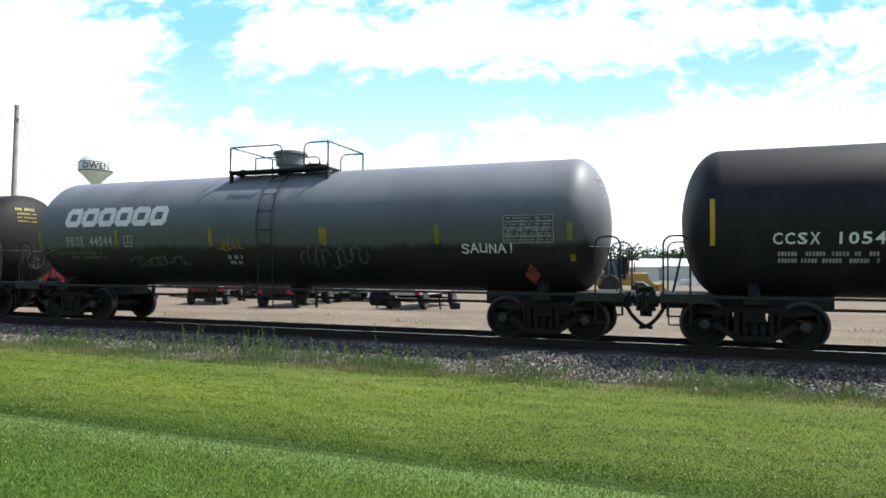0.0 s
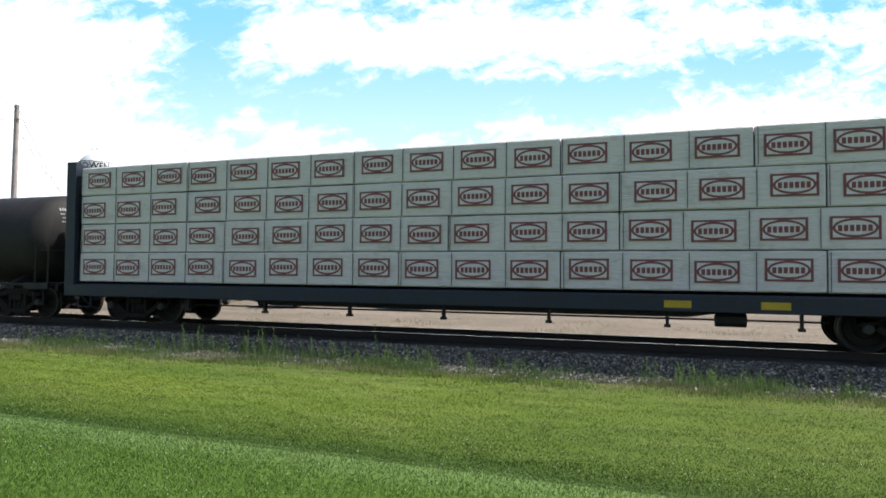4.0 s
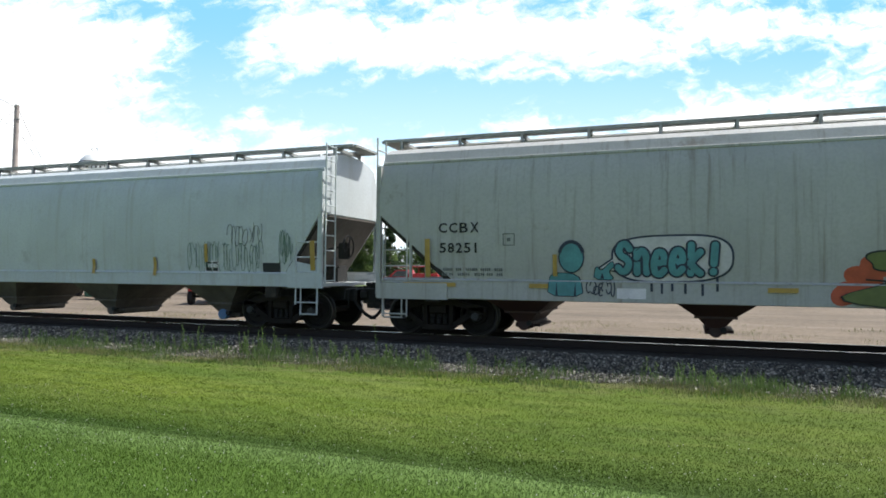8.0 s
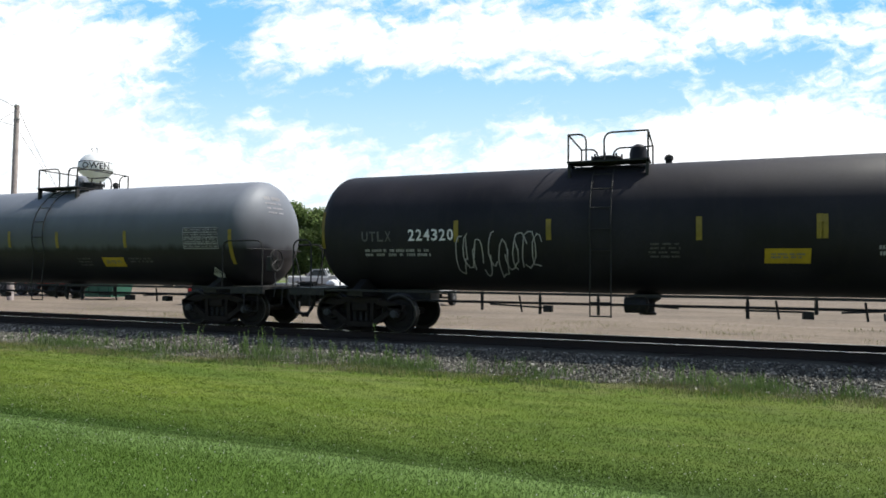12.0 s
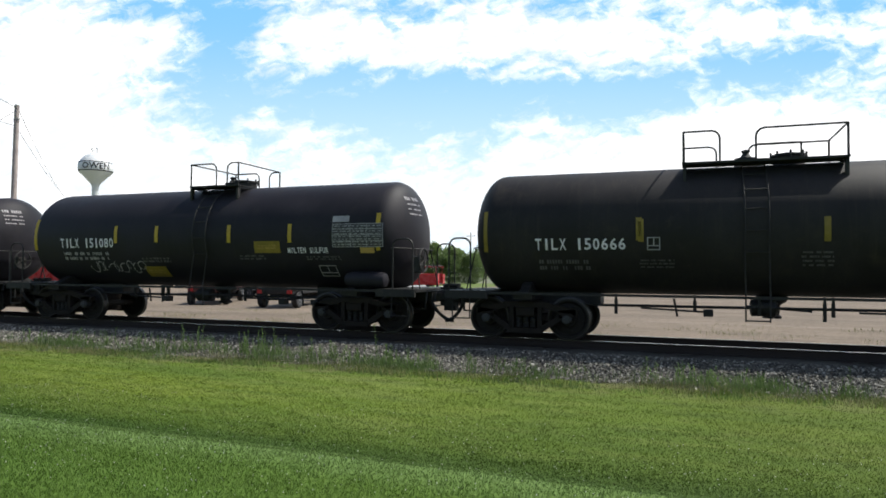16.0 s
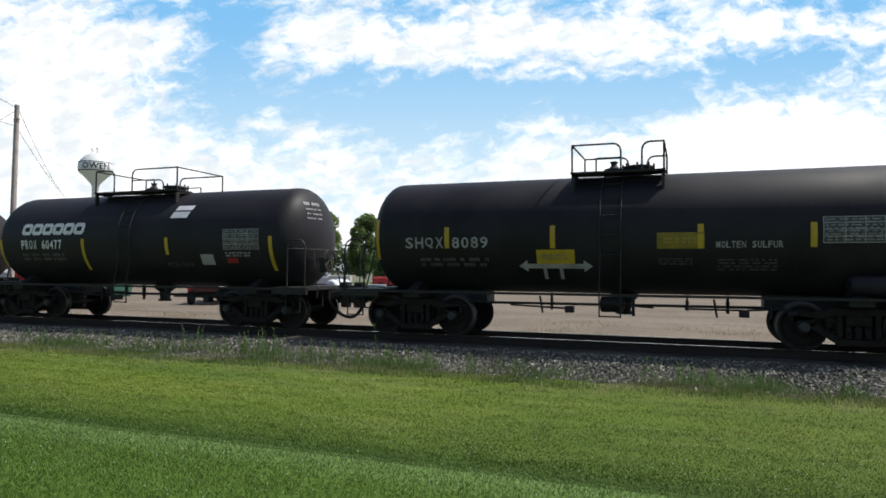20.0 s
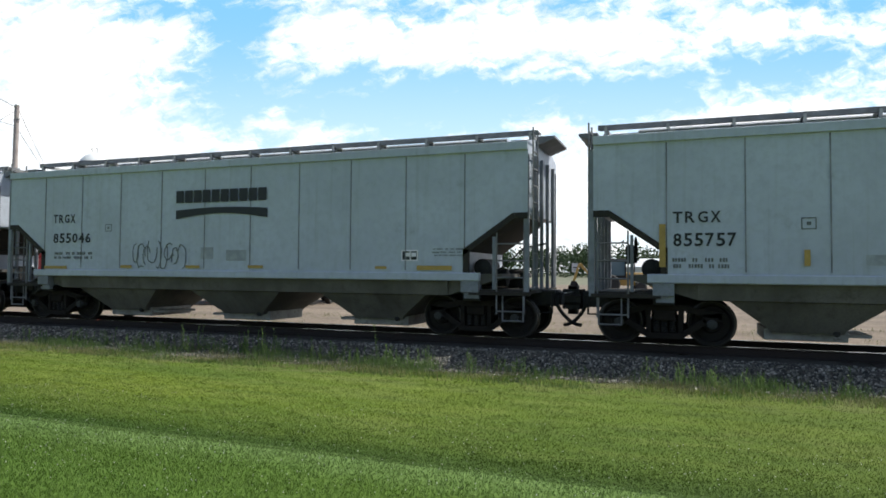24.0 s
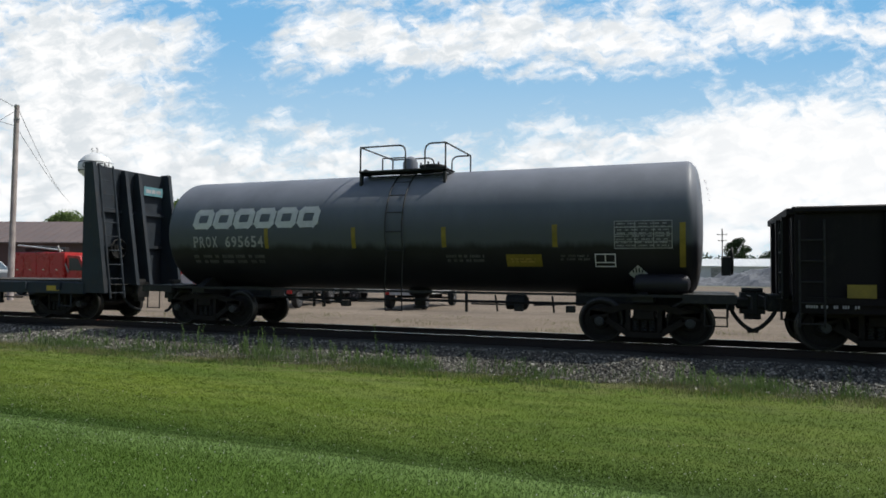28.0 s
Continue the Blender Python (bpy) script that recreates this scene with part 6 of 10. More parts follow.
            hp = part("hopper_pocket", Shape().loft([box4(pitch * 0.5, 1.5, zs1), box4(pitch * 0.5, 1.38, 0.94), box4(1.36, 1.30, 0.92), box4(bl + 0.04, 0.95, 0.40), box4(bl, 0.9, 0.33)]), dust, car, smooth=0)
        gx = min(bl, 0.5)
        og, reach_ = (0.06, 0.4 if bl > 0.4 else 0.2) if style == "round" else (0.10, 0.5)
        way = -1 if style != "round" and k else 1
        part("outlet_gate", Shape().box(cx - bl - og, cx + bl + og, -0.92 if og > 0.1 else -0.76, 0.76, 0.17 if og > 0.07 else 0.24, 0.40 if og > 0.07 else 0.35, 0.02).box(*sorted((cx + way * bl, cx + way * (bl + reach_))), -0.7, 0.5, 0.26, 0.32), dust if style == "round" else GATE, hp)
        part("gate_shaft", Shape().rod((cx + gx, -0.9, 0.34), (cx + gx, 0.9, 0.34), 0.025).lathe("y", (cx + gx, -0.9, 0.34), [(-0.04, 0.06), (0.04, 0.06)], 8), STEEL_BLACK, hp)
        if outlet_cap and k in outlet_cap:
            part("outlet_cover", Shape().lathe("y", (cx, -0.86, 0.30), [(-0.06, 0.09), (-0.05, 0.14), (0.06, 0.14)], 14), BLUE_CAP if k == pockets - 1 else GALVANISED, hp)
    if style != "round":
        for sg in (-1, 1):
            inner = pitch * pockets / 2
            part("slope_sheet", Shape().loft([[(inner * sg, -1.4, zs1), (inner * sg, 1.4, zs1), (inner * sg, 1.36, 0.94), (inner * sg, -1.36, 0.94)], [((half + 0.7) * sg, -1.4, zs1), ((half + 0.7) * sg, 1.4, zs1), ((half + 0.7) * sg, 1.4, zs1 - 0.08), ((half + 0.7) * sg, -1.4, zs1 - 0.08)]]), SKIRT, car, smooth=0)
    rung = paint if style == "round" else LADDER_GREY
    flat = style != "round"
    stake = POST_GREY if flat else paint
    for sg, xe in ((1, x1), (-1, x0)):
        wz = min(wid(cut_z), wid(zs1)) - 0.01
        zl = low_z if style != "round" else zs1
        xa, xb = xe - sg * (sh + 0.02), xe - sg * (cut_in + 0.03)
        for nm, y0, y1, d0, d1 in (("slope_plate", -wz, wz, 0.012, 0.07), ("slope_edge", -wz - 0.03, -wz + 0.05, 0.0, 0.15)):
            # UNDER puts the slope's shade and grime into the sheet's colour
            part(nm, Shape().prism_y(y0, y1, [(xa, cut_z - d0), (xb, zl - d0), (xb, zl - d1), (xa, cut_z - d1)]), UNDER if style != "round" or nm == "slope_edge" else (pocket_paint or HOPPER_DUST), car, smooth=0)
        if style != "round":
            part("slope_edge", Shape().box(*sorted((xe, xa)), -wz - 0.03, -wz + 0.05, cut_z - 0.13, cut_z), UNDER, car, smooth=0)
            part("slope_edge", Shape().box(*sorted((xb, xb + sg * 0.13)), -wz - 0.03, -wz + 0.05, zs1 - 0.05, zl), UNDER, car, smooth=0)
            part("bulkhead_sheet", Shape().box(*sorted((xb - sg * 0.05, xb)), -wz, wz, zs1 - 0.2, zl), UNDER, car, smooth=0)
            part("brake_reservoir", Shape().lathe("y", (xb + sg * 0.32, 0, 1.55), [(-1.2, 0.05), (-1.15, 0.2), (-0.4, 0.2), (-0.35, 0.05)], 14), STEEL_BLACK, car)
        if gusset:
            # the side sheet runs on to the corner post below a round cut-out
            pts = [(xe - sg * (cut_in + 0.02), zs1 - 0.02), (xe - sg * 0.06, zs1 - 0.02), (xe - sg * 0.06, 1.78)]
            pts += [(xe - sg * (0.06 + 0.2 - 0.2 * math.cos(q)), 1.78 + 0.2 * math.sin(q) - 0.24 * q) for q in (0.5, 1.0, 1.57)]
            pts.append((xe - sg * (cut_in * 0.78), zs1 + (cut_z - zs1) * 0.22))
            part("side_gusset", Shape().prism_y(-wid(1.7) - 0.0, -wid(1.7) + 0.04, pts), paint, car, smooth=0)
    if end_paint:
        for sg, xe in ((1, x1), (-1, x0)):
            part("end_sheet", Shape().box(*sorted((xe, xe + sg * 0.012)), -wid(3.0) + 0.03, wid(3.0) - 0.03, cut_z, ztop - 0.02), end_paint, car)
    # running boards on the roof
    tread = LADDER_GREY if style != "round" else GALVANISED
    ov, deep = (0.02, 0.10) if style != "round" else (0.35, 0.06)
    rw = part("roof_walk", Shape().box(x0 - ov, x1 + ov, -0.62, -0.28, walk_z - 0.04, walk_z).box(x0 - ov, x1 + ov, 0.28, 0.62, walk_z - 0.04, walk_z), tread, car)
    part("walk_edge", Shape().box(x0 - ov, x1 + ov, -0.66, -0.62, walk_z - deep, walk_z + 0.01).box(x0 - ov, x1 + ov, 0.62, 0.66, walk_z - deep, walk_z + 0.01), tread, rw)
    nb = 12
    for k in range(nb + 1):
        px = x0 + 0.15 + (x1 - x0 - 0.3) * k / nb
        part("walk_bracket", Shape().box(px - 0.03, px + 0.03, -0.68, 0.68, walk_z - 0.12, walk_z - 0.05).box(px - 0.03, px + 0.03, -0.7, -0.62, walk_z - 0.3, walk_z - 0.04).box(px - 0.03, px + 0.03, 0.62, 0.7, walk_z - 0.3, walk_z - 0.04), GALVANISED, rw)
    part("hatch_cover", Shape().box(x0 + 0.8, x1 - 0.8, -0.27, 0.27, zroof - 0.02, walk_z - 0.045 if style != "round" or seed == 31 else zroof + 0.09, 0.04), paint, car)
    for sg, xe in ((1, x1), (-1, x0)):
        if style != "round":
            ez = walk_z - 0.16
            part("end_walk", Shape().prism_y(-0.75, 0.75, [(xe + sg * 0.02, ez), (xe + sg * 0.42, ez), (xe + sg * 0.42, ez - 0.05), (xe + sg * 0.02, ez - 0.2)]), LADDER_GREY, rw, smooth=0)
        else:
            part("end_walk", Shape().box(*sorted((xe + sg * 0.05, xe + sg * 0.42)), -0.6, 0.6, walk_z - 0.05, walk_z), GALVANISED, rw)
    # ends: platforms, posts, ladders, brake gear
    for sg, xe in ((1, x1), (-1, x0)):
        a_, b_ = sorted((xe - sg * (cut_in - 0.1), xe + sg * 0.05))
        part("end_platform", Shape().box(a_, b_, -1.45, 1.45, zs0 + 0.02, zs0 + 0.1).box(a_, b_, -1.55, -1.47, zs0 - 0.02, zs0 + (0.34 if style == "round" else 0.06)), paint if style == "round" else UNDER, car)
        for sd in (-1, 1):
            part("corner_post", Shape().box(xe - 0.09, xe + 0.02, *sorted((sd * 1.44, sd * 1.53)), zs0, ztop - 0.1), stake, car)
        part("inner_post", Shape().box(xe - sg * 0.75 - 0.03, xe - sg * 0.75 + 0.03, -1.50, -1.44, zs0 + 0.1, cut_z - 0.5), stake, car)
        if flat:
            for yy in (-0.95, -0.3, 0.35, 1.0):
                part("end_stake", Shape().box(*sorted((xe, xe + sg * 0.07)), yy - 0.04, yy + 0.04, zs0 + 0.1, ztop - 0.05), stake, car)
            part("side_rungs", ladder_shape(xe + sg * 0.0, -1.5, cut_z - 0.1, ztop - 0.1, 0.13, "x", 0.38, 0.012, 0.01), stake, car)
        part("side_ladder", ladder_shape(xe - sg * 0.38, -1.52, zs0 - 0.42, 2.3, 0.6, "x", 0.36), rung, car)
        part("end_ladder", ladder_shape(xe + sg * 0.1, -1.25, zs0 + 0.1, walk_z - 0.1, 0.45, "y", 0.36), rung, car)
        part("step", Shape().pipe([(xe - sg * 0.1, -1.5, zs0), (xe - sg * 0.1, -1.5, 0.42), (xe - sg * 0.55, -1.5, 0.42), (xe - sg * 0.55, -1.5, zs0)], 0.018), rung, car)
        part("draft_box", Shape().box(*sorted((xe - sg * 0.4, xe + sg * 0.35)), -0.35, 0.35, 0.70, 1.06, 0.03), STEEL_BLACK, car)
        part("body_bolster", Shape().box(sg * half - 0.2, sg * half + 0.2, -1.4, 1.4, 0.82, 0.98, 0.02), STEEL_BLACK, car)
        if flat:
            part("jacking_pad", Shape().box(sg * half - 0.2, sg * half + 0.2, -1.56, -1.3, 1.0, zs0 + 0.32, 0.02).box(sg * half - 0.14, sg * half + 0.2, -1.5, -1.3, 0.88, 1.0), stake, car)
        else:
            part("jacking_pad", Shape().box(sg * half - 0.16, sg * half + 0.16, -1.5, -1.3, 0.78, zs0 + 0.05, 0.02), UNDER, car)
    part("air_reservoir", Shape().lathe("x", (x1 - 1.0, -0.7, zs0 + 0.35), [(-0.4, 0.05), (-0.35, 0.2), (0.35, 0.2), (0.4, 0.05)], 16), STEEL_BLACK, car)
    part("control_valve", Shape().box(x1 - 0.9, x1 - 0.5, 0.2, 0.7, zs0 + 0.1, zs0 + 0.55, 0.05).rod((x1 - 1.3, 0.1, zs0 + 0.2), (x1 - 0.4, 0.1, zs0 + 0.5), 0.025), STEEL_BLACK, car)
    part("brake_lever", Shape().rod((x1 - 1.2, -1.1, zs0 + 0.12), (x1 - 0.3, -0.6, 2.0), 0.02).rod((x1 - 0.3, -0.6, 2.0), (x1 + 0.2, -0.6, 2.1), 0.02), STEEL_BLACK, car)
    brake_wheel(car, *((x0 + 0.75, -0.4, 1.95) if flat else (x1 + 0.32, -0.75, 2.05)))
    ends(car, reach)
    bogie(car, u, half)
    bogie(car, u, -half)
    for x, z, w, h in stripes:
        decal("reflector", [rect(x, z, w, h)], stripe_mat or OCHRE, car, lambda zz: (skin(zz) if zz > zs1 + 0.02 else wid(zs1) + 0.05), 0.042, cuts=cuts)
    for item in marks:
        kind, x, z, wd, ht, mat = item[:6]
        sk = skin if z + ht / 2 > zs1 else (lambda zz: wid(zs1) + 0.05)
        if kind == "bars":
            decal("small_print", bars(x, z, wd, ht, item[6], rng, 0.42, 6), mat, car, sk, 0.008, cuts=cuts)
        elif kind == "panel":
            decal("panel", [rect(x, z, wd, ht)], PANEL_FAINT if flat and mat is GREY_INK else mat, car, sk, 0.007, cuts=cuts)
        elif kind == "box":
            decal("stencil_box", [rect(x, z, wd, 0.02), rect(x, z + ht - 0.02, wd, 0.02), rect(x, z, 0.02, ht), rect(x + wd - 0.02, z, 0.02, ht), rect(x + wd * 0.35, z + ht * 0.35, wd * 0.3, ht * 0.3)], mat, car, sk, 0.008, cuts=cuts)
        elif kind == "white_plate":
            pl = decal("clearance_plate", [rect(x, z, wd, ht)], BLACK_INK, car, sk, 0.008, cuts=cuts)
            decal("plate_frame", [rect(x, z, wd, 0.03), rect(x, z + ht - 0.03, wd, 0.03), rect(x, z, 0.03, ht), rect(x + wd - 0.03, z, 0.03, ht), rect(x + wd / 2, z, 0.03, ht), rect(x + 0.1, z + ht * 0.4, wd * 0.3, ht * 0.35), rect(x + wd * 0.6, z + ht * 0.4, wd * 0.3, ht * 0.35)], WHITE, pl, sk, 0.011, cuts=cuts)
        elif kind == "polys":
            decal("spray_paint", item[6], mat, car, (lambda zz: skin(zz) if zz > zs1 + 0.02 else wid(zs1) + 0.05), item[7] if len(item) > 7 else 0.009, cuts=cuts + [zs1 + 0.021, zs1 + 0.0195])
        elif kind == "logo":
            cw = wd / 10
            pol = []
            for k in range(10):
                q = x + k * cw
                pol.append(rect(q, z, cw * 0.88, ht))
            arc = []
            for k in range(12):
                f0, f1 = k / 12, (k + 1) / 12
                lo = lambda f: z - 0.42 + 0.13 * math.sin(f * math.pi)
                hi = lambda f: z - 0.19 + 0.06 * math.sin(f * math.pi)
                arc.append([(x + f0 * wd, lo(f0)), (x + f1 * wd, lo(f1)), (x + f1 * wd, hi(f1)), (x + f0 * wd, hi(f0))])
            decal("logo_mark", pol, mat, car, sk, 0.02, cuts=cuts)
            decal("logo_swoosh", arc, mat, car, sk, 0.02, cuts=cuts)
        else:
            decal("lettering", words(kind, x, z, wd, ht), mat, car, sk, 0.008, cuts=cuts)
    CARS.append((car, u))
    return car


# ---- flat cars ----
def flat_car(label, uR, uL, over, paint, loaded, deck=1.03, top=4.30, bulk=4.45, seed=1, bulk_paint=None, marks=(), tape=()):
    rng = random.Random(seed)
    u, half = (uR + uL) / 2, (uR - uL) / 2
    name = "centre_beam_flat_car" if loaded else "bulkhead_flat_car"
    car = thing(name, label, "flat car", "freight train cars")
    hl = half + over
    bulk_paint = bulk_paint or paint
    part("deck", Shape().box(-hl, hl, -1.45, 1.45, deck - 0.1, deck, 0.015), paint, car)
    for sd in (-1, 1):
        part("side_sill", Shape().box(-hl, hl, *sorted((sd * 1.40, sd * 1.50)), deck - 0.34, deck - 0.02, 0.015), paint, car)
        if loaded:
            part("fish_belly", Shape().prism_y(*sorted((sd * 0.3, sd * 0.5)), [(-half + 1.4, deck - 0.1), (half - 1.4, deck - 0.1), (half - 4.0, deck - 0.5), (-half + 4.0, deck - 0.5)][::-1]), paint, car)
    part("centre_sill", Shape().box(-hl - 0.35, hl + 0.35, -0.28, 0.28, deck - 0.38, deck - 0.1, 0.02), STEEL_BLACK, car)
    nb = 7 if loaded else 5
    for sg in (-1, 1):
        xe = sg * hl
        a_, b_ = sorted((xe, xe - sg * 0.22))
        bh = part("bulkhead", Shape().box(*sorted((xe - sg * 0.04, xe - sg * 0.14)), -1.42, 1.42, deck, bulk - 0.05, 0.0), bulk_paint, car)
        for sd in (-1, 1):
            if loaded:
                part("corner_post", Shape().box(*sorted((xe + sg * 0.02, xe - sg * 0.32)), *sorted((sd * 1.30, sd * 1.48)), deck - 0.3, bulk, 0.03), bulk_paint, bh)
            else:
                tap = Shape().prism_y(*sorted((sd * 1.36, sd * 1.48)), [(xe - sg * 0.1, deck - 0.3), (xe + sg * 0.75, deck - 0.3), (xe + sg * 0.2, bulk), (xe - sg * 0.1, bulk)])
                part("corner_post", tap, bulk_paint, bh)
        for y in ((-0.75, 0.0, 0.75) if loaded else (-0.25, 0.25)):
            if loaded:
                part("brace", Shape().box(*sorted((xe + sg * 0.0, xe + sg * 0.12)), y - 0.07, y + 0.07, deck, bulk - 0.1), bulk_paint, bh)
            else:
                part("brace", Shape().prism_y(y - 0.06, y + 0.06, [(xe, deck - 0.1), (xe + sg * 0.7, deck - 0.1), (xe + sg * 0.15, bulk - 0.1), (xe, bulk - 0.1)]), bulk_paint, bh)
        for k in range(5 if loaded else 2):
            z = deck + 0.3 + k * (bulk - deck - 0.5) / 4.5 if loaded else deck + 1.0 + k * 1.0
            part("rib", Shape().box(*sorted((xe, xe + sg * 0.07)), -1.36, 1.36, z, z + 0.10), bulk_paint, bh)
        if loaded:
            part("end_ladder", ladder_shape(xe + sg * 0.16, -1.02, deck, deck + 3.1, 0.45, "y", 0.36), bulk_paint, bh)
        else:
            # the ladder leans with the tapered braces
            on = lambda f: (xe + sg * (0.78 - 0.55 * f), deck - 0.45 + (bulk - deck + 0.4) * f)
            rails = Shape()
            for y in (-1.3, -0.82):
                (xa, za), (xb, zb_) = on(0.0), on(1.0)
                rails.rod((xa, y, za), (xb, y, zb_), 0.03, 6)
            for q in range(10):
                xa, za = on(0.04 + q * 0.105)
                rails.rod((xa, -1.3, za), (xa, -0.82, za), 0.016, 6)
            part("end_ladder", rails, bulk_paint, bh)
            sg_ = part("sign_plate", Shape().box(*sorted((xe + sg * 0.075, xe + sg * 0.09)), 0.5, 1.25, bulk - 0.72, bulk - 0.45), SIGN_TEAL, bh, "small teal sign plate with pale print")
            part("sign_print", Shape().box(*sorted((xe + sg * 0.091, xe + sg * 0.094)), 0.58, 0.78, bulk - 0.64, bulk - 0.53).box(*sorted((xe + sg * 0.091, xe + sg * 0.094)), 0.82, 0.95, bulk - 0.64, bulk - 0.53).box(*sorted((xe + sg * 0.091, xe + sg * 0.094)), 0.99, 1.17, bulk - 0.64, bulk - 0.53), GREYWHITE, sg_)
        part("step", Shape().pipe([(xe - sg * 0.5, -1.46, deck - 0.3), (xe - sg * 0.5, -1.46, 0.42), (xe - sg * 0.95, -1.46, 0.42), (xe - sg * 0.95, -1.46, deck - 0.3)], 0.018), paint, car)
        part("body_bolster", Shape().box(sg * half - 0.2, sg * half + 0.2, -1.4, 1.4, deck - 0.3, deck - 0.1), STEEL_BLACK, car)
    brake_wheel(car, hl + 0.3, -0.6, deck + 0.95)
    part("brake_pipe", Shape().rod((-half + 1.5, -1.0, deck - 0.52), (half - 1.5, -1.0, deck - 0.5), 0.02), STEEL_BLACK, car)
    for k in range(7):
        px = -half + 2.0 + k * (2 * half - 4.0) / 6
        part("hanger", Shape().box(px - 0.03, px + 0.03, -1.35, -1.25, deck - 0.62, deck - 0.3).box(px - 0.06, px + 0.06, -1.36, -1.24, deck - 0.66, deck - 0.6), STEEL_BLACK, car)
    part("brake_cylinder", Shape().lathe("x", (half - 3.2, -1.0, deck - 0.5), [(-0.3, 0.05), (-0.28, 0.14), (0.28, 0.14), (0.3, 0.05)], 12), STEEL_BLACK, car)
    ends(car, hl + 0.6)
    bogie(car, u, half)
    bogie(car, u, -half)
    for px in tape or [-hl + 0.8 + k * (2 * hl - 2.2) / 3 for k in range(4)]:
        decal("reflector", [rect(px, deck - 0.26, 0.5, 0.14)], YELLOW, car, lambda z: 1.5, 0.006)
    for kind, x, z, wd, ht, mat in marks:
        decal("lettering", words(kind, x, z, wd, ht), mat, car, lambda z: 1.5, 0.006)
    if loaded:
        part("centre_beam", Shape().box(-hl + 0.1, hl - 0.1, -0.05, 0.05, deck, top + 0.05).box(-hl + 0.1, hl - 0.1, -0.16, 0.16, top - 0.06, top + 0.06, 0.02), bulk_paint, car)
        load_of_lumber(car, hl - 0.42, deck, top, loaded, rng)
    else:
        for k in range(12):
            px = -hl + 0.9 + k * (2 * hl - 1.8) / 11
            part("stake_pocket", Shape().box(px - 0.07, px + 0.07, -1.56, -1.5, deck - 0.24, deck - 0.02), paint, car)
        for k in range(40):
            px = -hl + 0.3 + k * (2 * hl - 0.6) / 40
            part("plank", Shape().box(0, (2 * hl - 0.6) / 40 - 0.015, -1.38, 1.38, deck, deck + 0.045), TIMBER, car, key=("plank", hl), at=pose(px, 0, 0))
    CARS.append((car, u))
    return car


def flat_polys(s, polys, y, mi):
    for p in polys:
        s.add([(q[0], y, q[1]) for q in p], [tuple(range(len(p)))], mi)


def red_mark():
    """A printed dark red frame with a pale oval and six dark bars."""
    s = Shape()
    flat_polys(s, [rect(0, -0.18, 0.70, 0.37)], 0.0, 0)
    ring_ = lambda rx, rz: [(0.35 + rx * math.cos(q), 0.005 + rz * math.sin(q)) for q in np.linspace(0, 2 * math.pi, 23)[:-1]]
    flat_polys(s, [rect(0.04, -0.145, 0.62, 0.30)], -0.002, 1)
    flat_polys(s, [ring_(0.315, 0.152)], -0.003, 0)
    flat_polys(s, [ring_(0.275, 0.115)], -0.004, 1)
    flat_polys(s, [rect(0.11 + i * 0.082, -0.05, 0.06, 0.10) for i in range(6)], -0.006, 0)
    return s


def orange_mark():
    """A printed orange block with an upward arrow left blank, over six dark bars."""
    s = Shape()
    z = -0.10
    og = [rect(0.12, z, 0.40, 0.18), rect(0.12, z + 0.20, 0.36, 0.18)]
    og.append([(0.50 + 0.09 * math.cos(q), z + 0.09 + 0.09 * math.sin(q)) for q in np.linspace(-1.57, 1.57, 8)])
    og.append([(0.46 + 0.09 * math.cos(q), z + 0.29 + 0.09 * math.sin(q)) for q in np.linspace(-1.57, 1.57, 8)])
    flat_polys(s, og, 0.0, 0)
    flat_polys(s, [[(0.14, z + 0.17), (0.44, z + 0.17), (0.29, z + 0.34)], rect(0.25, z, 0.08, 0.18)], -0.003, 1)
    flat_polys(s, [rect(0.0 + i * 0.108, z - 0.155, 0.088, (0.115, 0.085, 0.115, 0.11, 0.085, 0.085)[i]) for i in range(6)], 0.0, 2)
    return s


